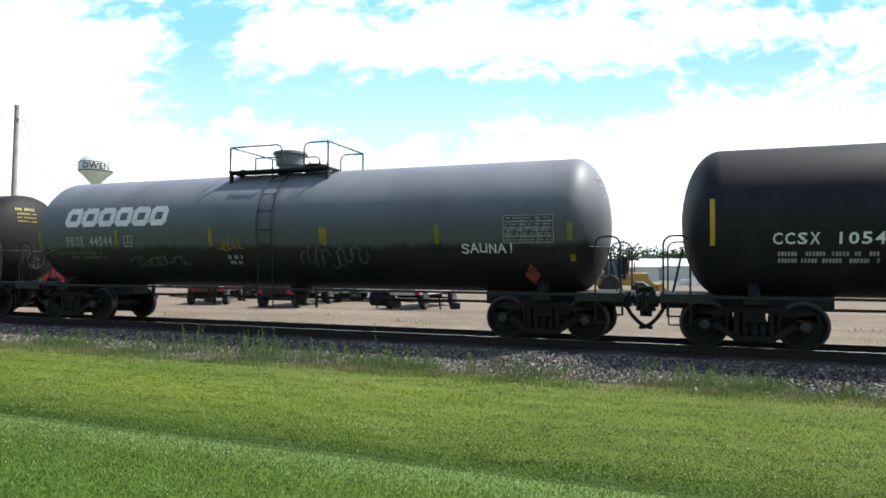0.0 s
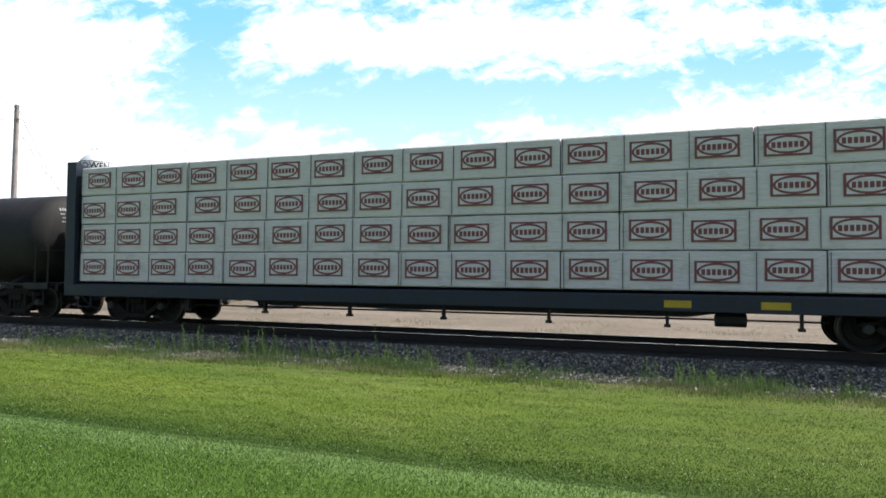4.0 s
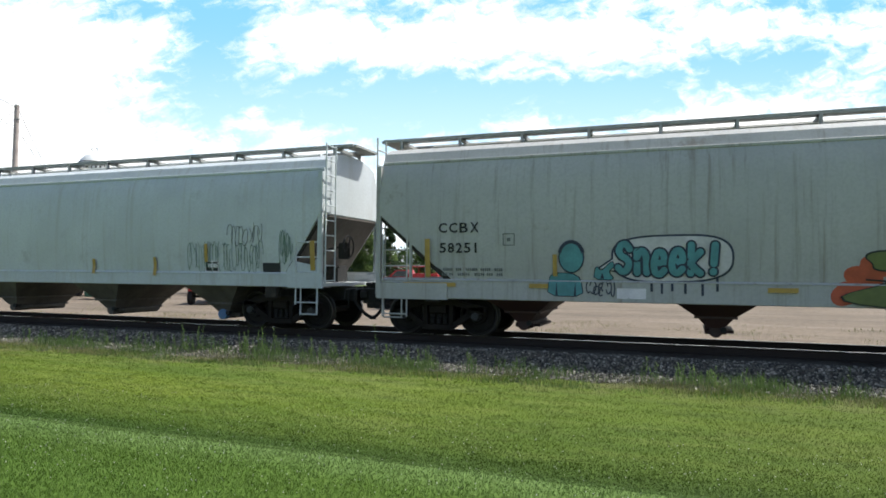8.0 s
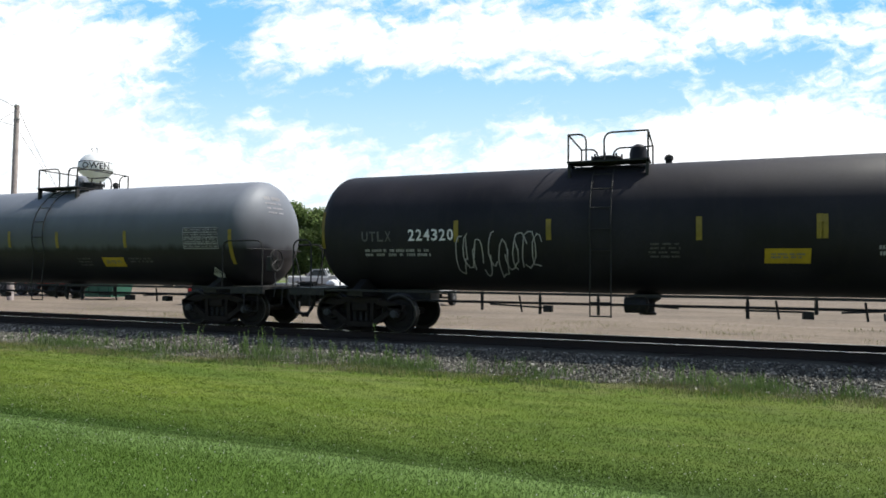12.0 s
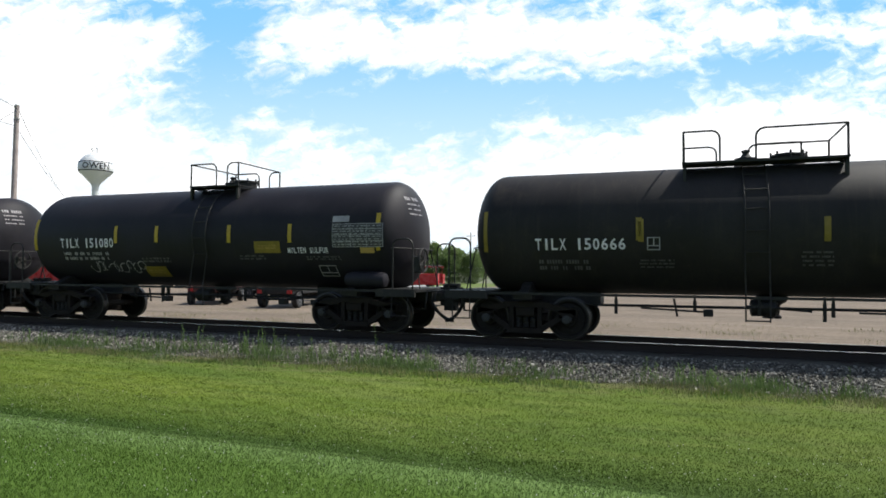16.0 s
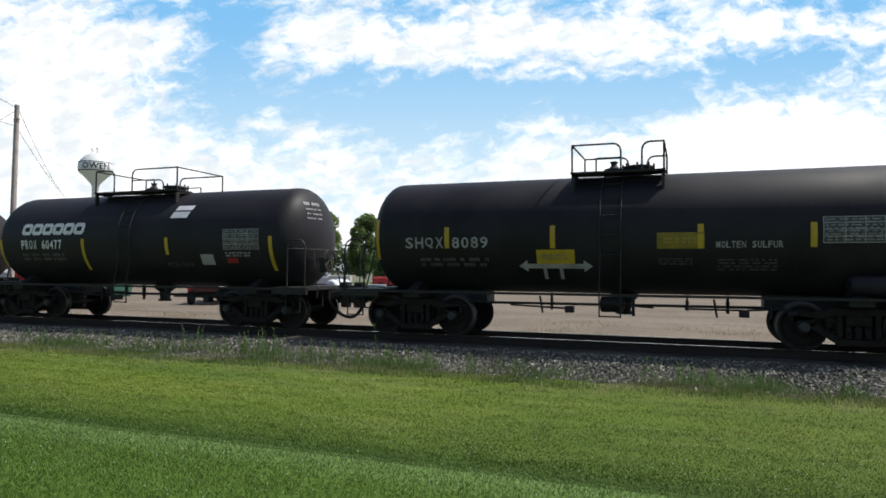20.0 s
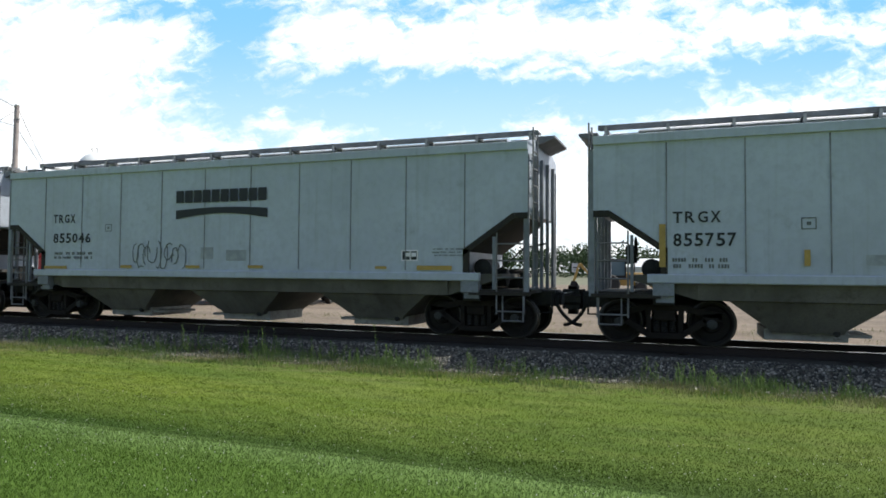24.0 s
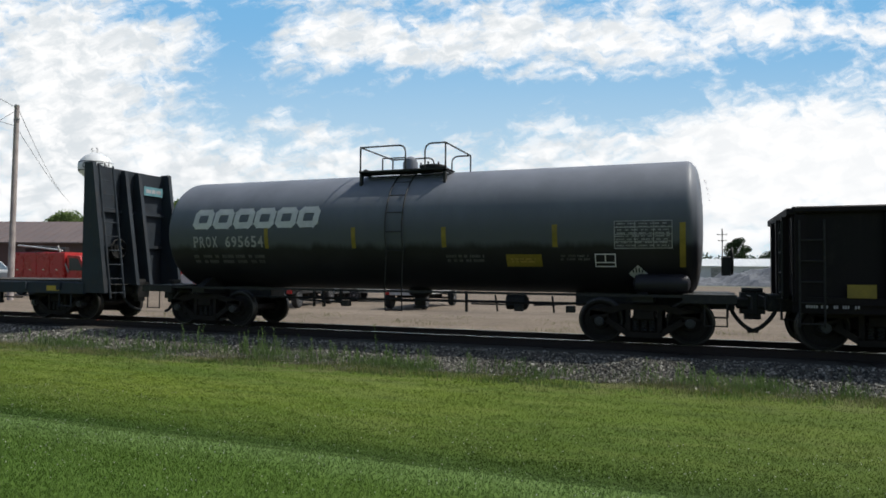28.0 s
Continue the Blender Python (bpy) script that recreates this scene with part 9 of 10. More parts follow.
def green_mass(x, z, w, h):
    """A green heap with stubby upright blocks and pale teeth, outlined in black over red splashes."""
    spots = ((0.05, 0.22, 0.09), (0.11, 0.42, 0.10), (0.17, 0.66, 0.09), (0.28, 0.90, 0.07), (0.47, 0.97, 0.06), (0.63, 0.93, 0.07), (0.74, 0.74, 0.08), (0.83, 0.58, 0.10), (0.90, 0.34, 0.08), (0.97, 0.14, 0.06), (0.995, 0.2, 0.02), (0.86, 0.72, 0.02))
    red = [blob(x + w * f, z + h * g, w * q * 1.6, w * q * 1.3, 100 + i) for i, (f, g, q) in enumerate(spots)]
    shapes = [(0.50, 0.24, 0.82, 0.46), (0.24, 0.72, 0.22, 0.26), (0.35, 0.62, 0.14, 0.30), (0.46, 0.68, 0.13, 0.44), (0.57, 0.66, 0.13, 0.40), (0.68, 0.66, 0.15, 0.30), (0.40, 0.86, 0.10, 0.20), (0.60, 0.88, 0.10, 0.18)]
    layers = [("polys", x, z, w, h, ORANGE_RED, red, 0.006)]
    for i, (f, g, a, b) in enumerate(shapes[1:] + shapes[:1]):
        box_ = (x + w * f, z + h * g, w * a, h * b, 120 + i)
        layers.append(("polys", x, z, w, h, SPRAY_BLACK, [blob(*box_, 0.028)], 0.010 + 0.004 * i))
        layers.append(("polys", x, z, w, h, SPRAY_GREEN, [blob(*box_)], 0.012 + 0.004 * i))
    teeth = [blob(x + w * f, z + h * 0.13, w * 0.035, h * 0.2, 140 + i) for i, f in enumerate((0.28, 0.33, 0.49, 0.54, 0.59, 0.80))]
    rims = [blob(x + w * f, z + h * 0.13, w * 0.035, h * 0.2, 140 + i, 0.022) for i, f in enumerate((0.28, 0.33, 0.49, 0.54, 0.59, 0.80))]
    lines = stroke([(x + w * f, z + h * g) for f, g in ((0.12, 0.44), (0.3, 0.40), (0.5, 0.44), (0.7, 0.40), (0.88, 0.42))], 0.03)
    return layers + [("polys", x, z, w, h, SPRAY_BLACK, rims + lines, 0.046), ("polys", x, z, w, h, WHITE, teeth, 0.060)]


# ---- the train, from the first car in view to the last ----
tank_car("glossy black tank car with white car number", 14.0, 1.15, 4.05, TANK_BLACK, [("CCSX 1054", -6.13, 2.01, 1.81, 0.22, WHITE),
    ("bars", -6.07, 1.65, 1.71, 0.25, GREYWHITE, 2)],
    fit="round", tall=0.62, stripes=[(-7.16, 2.00, 0.90)], stripe_mat=YELLOW, seed=1, head_mark=GREYWHITE, platform=(-3.04, -1.45))
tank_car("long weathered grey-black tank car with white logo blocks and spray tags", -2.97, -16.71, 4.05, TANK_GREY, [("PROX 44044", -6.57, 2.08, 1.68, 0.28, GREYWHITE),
    ("bars", -6.58, 1.72, 1.41, 0.25, FAINT, 2),
    ("box", -4.49, 2.07, 0.29, 0.29, GREYWHITE),
    ("polys", -1.39, 1.95, 0.83, 0.36, DULL_YELLOW, scribble(-1.39, 1.95, 0.83, 0.36, 5, 0.03, 3)),
    ("polys", 0.99, 1.52, 1.81, 0.52, FAINT, scribble(0.99, 1.52, 1.81, 0.52, 9, 0.03, 4)),
    ("polys", -4.36, 1.54, 2.01, 0.3, FAINT, scribble(-4.36, 1.54, 2.01, 0.3, 7, 0.03, 14)),
    *tag_word("SAUNA!", 5.12, 1.85, 1.24, 0.24, 0.03, WHITE),
    ("plate", 6.09, 2.08, 1.09, 0.59, PLATE),
    ("diamond", 6.47, 1.17, 0.35, 0.46, RED_PLACARD),
    ("bars", -1.19, 1.58, 0.52, 0.28, GREYWHITE, 2),
    ("polys", -7.8, 1.88, 1.17, 0.35, FAINT, scribble(-7.8, 1.88, 1.17, 0.35, 4, 0.03, 6))],
    fit="drum", tall=0.7, stripes=[(-7.69, 1.99, 0.53), (-4.74, 2.10, 0.43), (-1.61, 2.07, 0.44), (1.71, 2.06, 0.42), (1.62, 2.10, 0.40), (4.57, 2.07, 0.42), (7.51, 2.13, 0.38), (7.55, 1.69, 0.15)], stripe_mat=DULL_YELLOW, seed=3, head_mark=GREYWHITE, logo=(-6.62, 2.62, 3.62, 0.52, WHITE), platform=(-1.51, 1.48))
tank_car("dusty black tank car with yellow number and a chalked tag", -20.78, -33.39, 3.81, TANK_DULL, [("UTLX 672356", -5.95, 2.0, 2.13, 0.26, YELLOW_INK),
    ("bars", -5.94, 1.82, 0.77, 0.1, FAINT, 1),
    ("bars", -5.97, 1.56, 1.58, 0.19, FAINT, 2),
    ("polys", -7.31, 1.48, 4.6, 0.51, GREYWHITE, dotted(-7.31, 1.48, 4.6, 0.51)),
    *tag_word("PHARSE", -2.82, 1.47, 2.48, 0.53, 0.035, GREYWHITE),
    ("panel", 2.54, 1.66, 0.71, 0.38, YELLOW),
    ("box", 4.67, 1.61, 0.43, 0.25, GREYWHITE),
    ("plate", 5.49, 1.98, 1.07, 0.52, PLATE),
    ("diamond", 5.98, 1.19, 0.35, 0.4, PLACARD)],
    fit="can", tall=0.72, stripes=[(-7.02, 1.85, 0.89), (-3.74, 2.10, 0.47), (-1.55, 2.11, 0.46), (3.59, 2.12, 0.47), (6.87, 1.93, 0.88), (1.26, 2.11, 0.50), (-1.74, 2.11, 0.45)], stripe_mat=DULL_YELLOW, seed=5, head_mark=YELLOW_INK, platform=(-1.58, 1.41))
tank_car("black tank car with yellow stencilled number", -37.41, -50.03, 3.8, TANK_BLACK, [("UTLX 672072", -5.93, 2.01, 2.11, 0.26, YELLOW_INK),
    ("bars", -5.91, 1.88, 0.99, 0.08, FAINT, 1),
    ("bars", -5.93, 1.56, 1.59, 0.23, FAINT, 2),
    ("box", 4.72, 1.56, 0.41, 0.28, WHITE),
    ("plate", 5.5, 1.97, 1.1, 0.5, PLATE),
    ("diamond", 6.1, 1.2, 0.34, 0.34, PLACARD)],
    fit="can", tall=0.68, stripes=[(-7.11, 2.01, 0.85), (-3.80, 2.16, 0.50), (-1.71, 2.17, 0.48), (1.47, 2.15, 0.45), (3.65, 2.17, 0.45), (6.90, 1.91, 0.89)], stripe_mat=DULL_YELLOW, seed=6, head_mark=YELLOW_INK, platform=(-1.57, 1.5), flip=True)
hopper_car("olive-grey covered hopper car with silver and dark graffiti", -54.05, -67.4, -52.8, -68.8, HOPPER_OLIVE, "round", [("CRDX", -6.71, 2.26, 0.83, 0.23, BLACK_INK),
    ("panel", -6.74, 1.83, 0.83, 0.3, GREY_INK),
    ("bars", -6.72, 1.42, 0.73, 0.25, GREY_INK, 2),
    ("white_plate", 6.07, 1.44, 0.55, 0.3, WHITE),
    ("bars", 6.08, 1.98, 0.53, 0.23, GREY_INK, 3),
    ("14187", -6.72, 1.85, 0.79, 0.23, BLACK_INK),
    *tag_word("VOCK", -6.31, 1.32, 4.01, 0.79, 0.13, SPRAY_DARK),
    *silver_letters(-1.6)],
    stripes=[(-6.88, 1.39, 0.13, 0.78), (-4.06, 1.36, 0.13, 0.41), (-1.47, 1.35, 0.14, 0.43), (1.28, 1.32, 0.13, 0.46), (4.03, 1.33, 0.12, 0.45), (6.58, 1.33, 0.11, 0.9)], seed=31, stripe_mat=OCHRE, pockets=3, pocket=(4.15, 1.1, 0.66), sill=(0.90, 1.28), ztop=3.93, walk_z=4.58)
flat_car("dark blue bulkhead flat car loaded with white-wrapped lumber", -72.4, -90.6, 2.2, FLAT_BLUE, "red", deck=1.05, top=4.3, bulk=4.47, seed=1, tape=[4.68, 6.4, 9.53, 10.85])
tank_car("dull black tank car with pale grey number", -95.2, -104.69, 3.73, TANK_DULL, [("TILX 150705", -4.51, 1.96, 2.06, 0.24, GREYWHITE),
    ("bars", -4.43, 1.54, 1.68, 0.24, GREYWHITE, 2)],
    fit="round", tall=0.66, stripes=[(-5.57, 1.81, 0.90), (-2.36, 1.75, 0.44)], stripe_mat=YELLOW, seed=7, head_mark=GREYWHITE, platform=(-1.97, 0.76))
tank_car("black tank car with yellow number and yellow panel", -108.85, -119.7, 3.92, TANK_BLACK, [("UTLX 682786", -5.15, 2.06, 2.08, 0.24, YELLOW_INK),
    ("bars", -5.13, 1.92, 1.04, 0.1, FAINT, 1),
    ("bars", -5.06, 1.63, 1.54, 0.18, FAINT, 2),
    ("panel", 1.36, 1.8, 0.77, 0.27, YELLOW),
    ("panel", 0.59, 3.16, 0.64, 0.28, DULL_YELLOW),
    ("plate", 4.55, 2.03, 1.09, 0.58, PLATE),
    ("panel", 2.36, 1.74, 0.98, 0.09, GREYWHITE)],
    fit="drum", tall=0.66, stripes=[(-6.02, 2.00, 0.91), (-2.70, 2.22, 0.47), (0.62, 2.21, 0.45), (2.71, 2.21, 0.45), (5.79, 1.99, 0.92), (2.64, 2.24, 0.43)], stripe_mat=DULL_YELLOW, seed=9, head_mark=YELLOW_INK, platform=(-2.08, 0.91))
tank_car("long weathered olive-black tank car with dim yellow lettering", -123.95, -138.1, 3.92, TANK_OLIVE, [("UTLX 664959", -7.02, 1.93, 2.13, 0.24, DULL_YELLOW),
    ("panel", 1.62, 1.81, 0.78, 0.3, DULL_YELLOW),
    ("bars", 3.0, 1.73, 1.09, 0.4, GREYWHITE, 5),
    ("bars", -2.52, 1.93, 0.66, 0.2, GREYWHITE, 3),
    ("bars", 5.13, 1.7, 0.52, 0.16, GREYWHITE, 2),
    ("polys", 4.39, 1.39, 0.53, 0.51, SPRAY_LIME, scribble(4.39, 1.39, 0.53, 0.51, 8, 0.03, 8)),
    ("polys", -4.3, 1.46, 0.62, 0.4, FAINT, scribble(-4.3, 1.46, 0.62, 0.4, 5, 0.04, 9)),
    ("plate", 6.51, 2.06, 1.1, 0.53, PLATE)],
    fit="can", tall=0.66, stripes=[(-4.50, 1.92, 0.47), (-1.50, 1.91, 0.44), (1.40, 1.90, 0.45), (4.26, 1.89, 0.48), (7.70, 1.64, 0.89)], stripe_mat=DULL_YELLOW, seed=8, head_mark=YELLOW_INK, platform=(-1.3, 1.23), crisp=True)
hopper_car("stained grey covered hopper car with turquoise and green graffiti", -142.3, -157.93, -141.1, -159.2, HOPPER_GREY, "round", [("CCBX", -7.63, 2.31, 0.93, 0.22, BLACK_INK),
    ("58251", -7.61, 1.87, 0.91, 0.22, BLACK_INK),
    ("box", -6.17, 2.02, 0.26, 0.26, GREY_INK),
    ("bars", -7.58, 1.35, 1.41, 0.21, GREY_INK, 2),
    ("white_plate", 7.16, 1.37, 0.55, 0.3, WHITE),
    ("panel", 7.2, 1.7, 0.46, 0.18, GREY_INK),
    *speech_bubble(-4.03, 1.16, 2.4, 1.08),
    *blue_figure(-5.22, 0.98, 1.4, 1.1),
    *green_mass(0.06, 0.85, 3.72, 1.18),
    *tag_word("kij", 5.64, 1.05, 1.23, 1.06, 0.07, SPRAY_BLUEBLACK, None, 0.05, 1, 1.3),
    ("bars", 4.48, 1.63, 0.43, 0.21, GREY_INK, 2),
    ("panel", 4.71, 0.99, 0.46, 0.17, WHITE),
    ("panel", -3.81, 0.94, 0.56, 0.21, WHITE)],
    stripes=[(-7.95, 1.33, 0.12, 0.85), (-5.1, 1.38, 0.09, 0.45), (5.36, 1.38, 0.12, 0.43), (7.83, 1.35, 0.11, 0.8), (-8.49, 1.13, 1.26, 0.09), (-5.6, 1.13, 0.4, 0.09), (-1.08, 1.11, 0.51, 0.09), (4.06, 1.1, 0.47, 0.09), (7.38, 1.12, 0.91, 0.09)], seed=32, sill=(0.86, 1.25), ztop=4.0, walk_z=4.58, pocket=(3.92, 0.70, 0.14), pocket_paint=RUST_BROWN)
hopper_car("pale grey covered hopper car with faint scrawled tags", -162.15, -177.7, -160.75, -179.1, HOPPER_PALE, "round", [("DOWX", -7.56, 2.44, 0.71, 0.23, BLACK_INK),
    ("20869", -7.51, 2.0, 0.8, 0.23, BLACK_INK),
    ("box", -6.27, 2.22, 0.23, 0.25, GREY_INK),
    ("panel", -6.57, 1.95, 0.18, 0.12, GREY_INK),
    ("bars", -7.45, 1.37, 1.07, 0.37, GREY_INK, 3),
    ("panel", -7.98, 1.39, 0.49, 0.24, GREY_INK),
    ("panel", -8.35, 1.69, 0.16, 0.25, GREY_INK),
    ("panel", -6.5, 1.11, 0.48, 0.17, BLACK_INK),
    ("panel", -6.46, 1.13, 0.41, 0.11, WHITE),
    ("polys", 5.27, 1.4, 2.27, 0.77, SPRAY_DEEP, scribble(5.27, 1.4, 2.27, 0.77, 26, 0.012, 34)),
    ("polys", 6.52, 2.06, 1.02, 0.56, SPRAY_DARK, scribble(6.52, 2.06, 1.02, 0.56, 9, 0.012, 35)),
    ("polys", 8.05, 1.62, 0.35, 0.87, SPRAY_DEEP, scribble(8.05, 1.62, 0.35, 0.87, 7, 0.014, 36)),
    ("white_plate", 5.79, 1.4, 0.43, 0.29, WHITE),
    ("panel", 7.54, 1.4, 0.51, 0.24, BLACK_INK),
    ("white_plate", -7.85, 1.43, 0.52, 0.2, WHITE)],
    stripes=[(-8.4, 1.66, 0.11, 0.6), (-5.52, 1.34, 0.1, 0.4), (-1.84, 1.44, 0.1, 0.39), (2.01, 1.34, 0.11, 0.4), (4.15, 1.3, 0.1, 0.48), (5.81, 1.66, 0.1, 0.46), (8.91, 1.46, 0.13, 0.71)], seed=33, sill=(1.06, 1.36), ztop=3.98, walk_z=4.55, gusset=True, cut=(1.0, 2.85), outlet_cap=(3,), pocket=(3.92, 0.84, 0.18))
hopper_car("pale blue-grey covered hopper car with black number", -181.9, -198.34, -180.4, -199.8, HOPPER_PALE, "round", [("CCBX", -7.86, 2.3, 0.87, 0.25, BLACK_INK),
    ("71894", -7.85, 1.92, 0.86, 0.24, BLACK_INK),
    ("bars", -7.88, 1.57, 1.12, 0.25, GREY_INK, 2),
    ("CAUTION BEFORE", -2.12, 2.17, 0.99, 0.09, RED_INK),
    ("UNLOADING ATTACH", -2.19, 2.06, 1.15, 0.09, RED_INK),
    ("GROUND CONNECTION", -2.19, 1.95, 1.17, 0.09, RED_INK),
    ("HAMMERING ON SIDE", 1.01, 2.16, 1.1, 0.08, GREY_INK),
    ("OF CAR WILL", 1.23, 2.05, 0.67, 0.08, GREY_INK),
    ("CONTAMINATE PRODUCT", 0.92, 1.94, 1.29, 0.09, GREY_INK),
    ("panel", -4.44, 1.22, 0.41, 0.14, RED_INK),
    ("panel", -8.89, 1.25, 0.14, 0.13, RED_INK),
    ("panel", -7.9, 1.15, 0.21, 0.14, GREY_INK),
    ("box", -5.6, 2.08, 0.26, 0.26, GREY_INK),
    ("polys", 3.27, 1.47, 0.83, 0.63, SPRAY_DARK, scribble(3.27, 1.47, 0.83, 0.63, 9, 0.025, 37)),
    ("white_plate", 7.38, 1.88, 0.4, 0.22, WHITE),
    ("bars", 7.88, 1.95, 0.69, 0.19, GREY_INK, 3),
    ("bars", 5.48, 1.9, 0.63, 0.08, GREY_INK, 1)],
    stripes=[(-8.33, 1.63, 0.13, 0.81), (-5.35, 1.56, 0.1, 0.41), (-2.01, 1.57, 0.09, 0.43), (0.26, 1.55, 0.11, 0.43), (4.42, 1.47, 0.12, 0.49), (7.23, 1.52, 0.1, 0.89), (-8.43, 1.54, 0.1, 0.87)], seed=34, sill=(1.08, 1.46), ztop=3.99, walk_z=4.55, outlet_cap=(3,), pocket=(4.14, 0.90, 0.18), pocket_paint=POCKET_PALE)
hopper_car("heavily rusted tan covered hopper car with pale graffiti", -202.59, -219.02, -201.1, -220.8, RUSTY, "round", [("CCBX", -7.9, 2.33, 0.86, 0.25, BLACK_INK),
    ("73337", -7.87, 1.95, 0.86, 0.25, BLACK_INK),
    ("bars", -7.96, 1.57, 1.56, 0.21, GREY_INK, 2),
    *bubble_word(-5.86, 1.12, 2.16, 1.03, SPRAY_CREAM, SPRAY_TEAL, 4, 38),
    *teal_letters(-2.85),
    *green_letters(0.95),
    ("white_plate", 6.83, 1.77, 0.43, 0.31, WHITE),
    ("panel", 7.96, 2.09, 0.64, 0.23, SPRAY_PALE),
    *bubble_word(4.5, 1.12, 2.0, 0.9, SPRAY_DULL_GREEN, SPRAY_TEAL, 3, 41)],
    stripes=[(-2.28, 1.62, 0.15, 0.53), (-0.08, 1.64, 0.15, 0.49), (2.22, 1.65, 0.12, 0.5), (5.9, 1.72, 0.12, 0.52), (7.71, 1.6, 0.12, 0.83)], seed=35, sill=(1.05, 1.44), ztop=3.96, walk_z=4.53, outlet_cap=(2, 3), pocket=(4.14, 0.92, 0.18), pocket_paint=POCKET_TAN, end_paint=TAN_END)
tank_car("satin black tank car with bright white number", -223.3, -236.0, 3.85, TANK_BLACK, [("UTLX", -6.15, 2.14, 0.75, 0.23, FAINT),
    ("224320", -4.97, 2.15, 1.09, 0.26, WHITE),
    ("bars", -6.12, 1.79, 1.71, 0.19, GREYWHITE, 2),
    ("panel", 2.35, 1.66, 0.78, 0.28, YELLOW),
    ("bars", 0.24, 1.75, 0.62, 0.33, FAINT, 4),
    ("polys", -3.82, 1.29, 1.91, 1.04, GREYWHITE, scribble(-3.82, 1.29, 1.91, 1.04, 10, 0.025, 10)),
    ("panel", 5.82, 1.87, 1.06, 0.81, GREYWHITE),
    ("box", 5.32, 1.79, 0.48, 0.29, WHITE),
    ("diamond", 6.08, 1.12, 0.4, 0.36, PLACARD),
    ("bars", 4.18, 1.79, 0.4, 0.22, GREYWHITE, 2)],
    fit="ball", tall=0.66, stripes=[(-7.21, 1.99, 0.88), (-3.82, 2.12, 0.47), (-1.76, 2.14, 0.44), (1.19, 2.11, 0.46), (3.34, 2.12, 0.45), (5.05, 2.13, 0.44), (3.26, 2.12, 0.46), (6.92, 2.45, 0.43)], stripe_mat=DULL_YELLOW, seed=4, head_mark=GREYWHITE, platform=(-1.46, 0.25), flip=True, fit_at=0.83)
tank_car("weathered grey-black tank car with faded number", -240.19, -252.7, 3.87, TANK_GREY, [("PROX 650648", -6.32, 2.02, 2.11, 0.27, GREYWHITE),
    ("bars", -6.43, 1.57, 1.96, 0.18, FAINT, 2),
    ("panel", 2.49, 1.53, 0.78, 0.25, YELLOW),
    ("bars", 1.56, 1.53, 0.53, 0.26, FAINT, 3),
    ("bars", 3.43, 1.63, 0.85, 0.16, FAINT, 2),
    ("plate", 5.43, 2.0, 1.11, 0.55, PLATE),
    ("diamond", 6.06, 1.15, 0.37, 0.39, PLACARD)],
    fit="ball", tall=0.62, stripes=[(-3.83, 2.08, 0.51), (-0.97, 2.07, 0.48), (0.94, 2.05, 0.46), (3.45, 2.04, 0.46), (6.91, 1.61, 0.88)], stripe_mat=DULL_YELLOW, seed=10, head_mark=GREYWHITE, platform=(-0.49, 1.11))
tank_car("dull black tank car with white print on its head", -256.9, -269.8, 3.85, TANK_DULL, [("bars", -6.3, 1.87, 2.0, 0.31, GREYWHITE, 2),
    ("plate", 5.43, 2.0, 1.11, 0.55, PLATE)],
    fit="can", tall=0.62, stripes=[(-0.97, 2.07, 0.48), (0.95, 2.05, 0.46), (6.93, 1.61, 0.88)], stripe_mat=DULL_YELLOW, seed=11, head_mark=WHITE)
flat_car("brown centre-beam flat car loaded with blue-wrapped lumber", -274.94, -293.2, 2.3, RUST_BROWN, "orange", deck=1.03, top=4.34, bulk=4.42, seed=2, marks=[("CN", -7.32, 0.79, 0.39, 0.17, WHITE),
    ("626", -6.1, 0.8, 0.45, 0.19, WHITE),
    ("153", -5.26, 0.82, 0.37, 0.18, WHITE)], tape=[-9.63, -4.78, -0.35, 4.4, -4.54])
tank_car("dusty black sulfur tank car with white number", -298.38, -307.93, 3.71, TANK_DULL, [("TILX 150666", -4.51, 1.93, 1.86, 0.24, WHITE),
    ("bars", -4.48, 1.49, 1.14, 0.26, FAINT, 2),
    ("box", -2.23, 1.92, 0.25, 0.26, GREYWHITE),
    ("panel", 1.94, 1.53, 0.7, 0.32, DULL_YELLOW),
    ("panel", 2.88, 1.85, 0.8, 0.15, GREYWHITE),
    ("plate", 4.1, 1.85, 1.07, 0.52, PLATE),
    ("box", 3.81, 1.54, 0.45, 0.25, WHITE),
    ("bars", -2.41, 1.55, 0.71, 0.2, FAINT, 3),
    ("bars", 0.52, 1.59, 0.57, 0.32, FAINT, 4),
    ("bars", 4.33, 2.45, 0.68, 0.09, GREYWHITE, 1),
    ("bars", 3.13, 1.35, 0.36, 0.28, FAINT, 3)],
    fit="round", tall=0.7, stripes=[(-5.61, 1.89, 0.89), (-2.35, 2.09, 0.46), (0.95, 2.07, 0.46), (2.90, 2.10, 0.47), (5.39, 1.88, 0.88), (-2.39, 2.12, 0.46)], stripe_mat=DULL_YELLOW, seed=12, head_mark=GREYWHITE, platform=(-1.57, 1.41), flip=True)
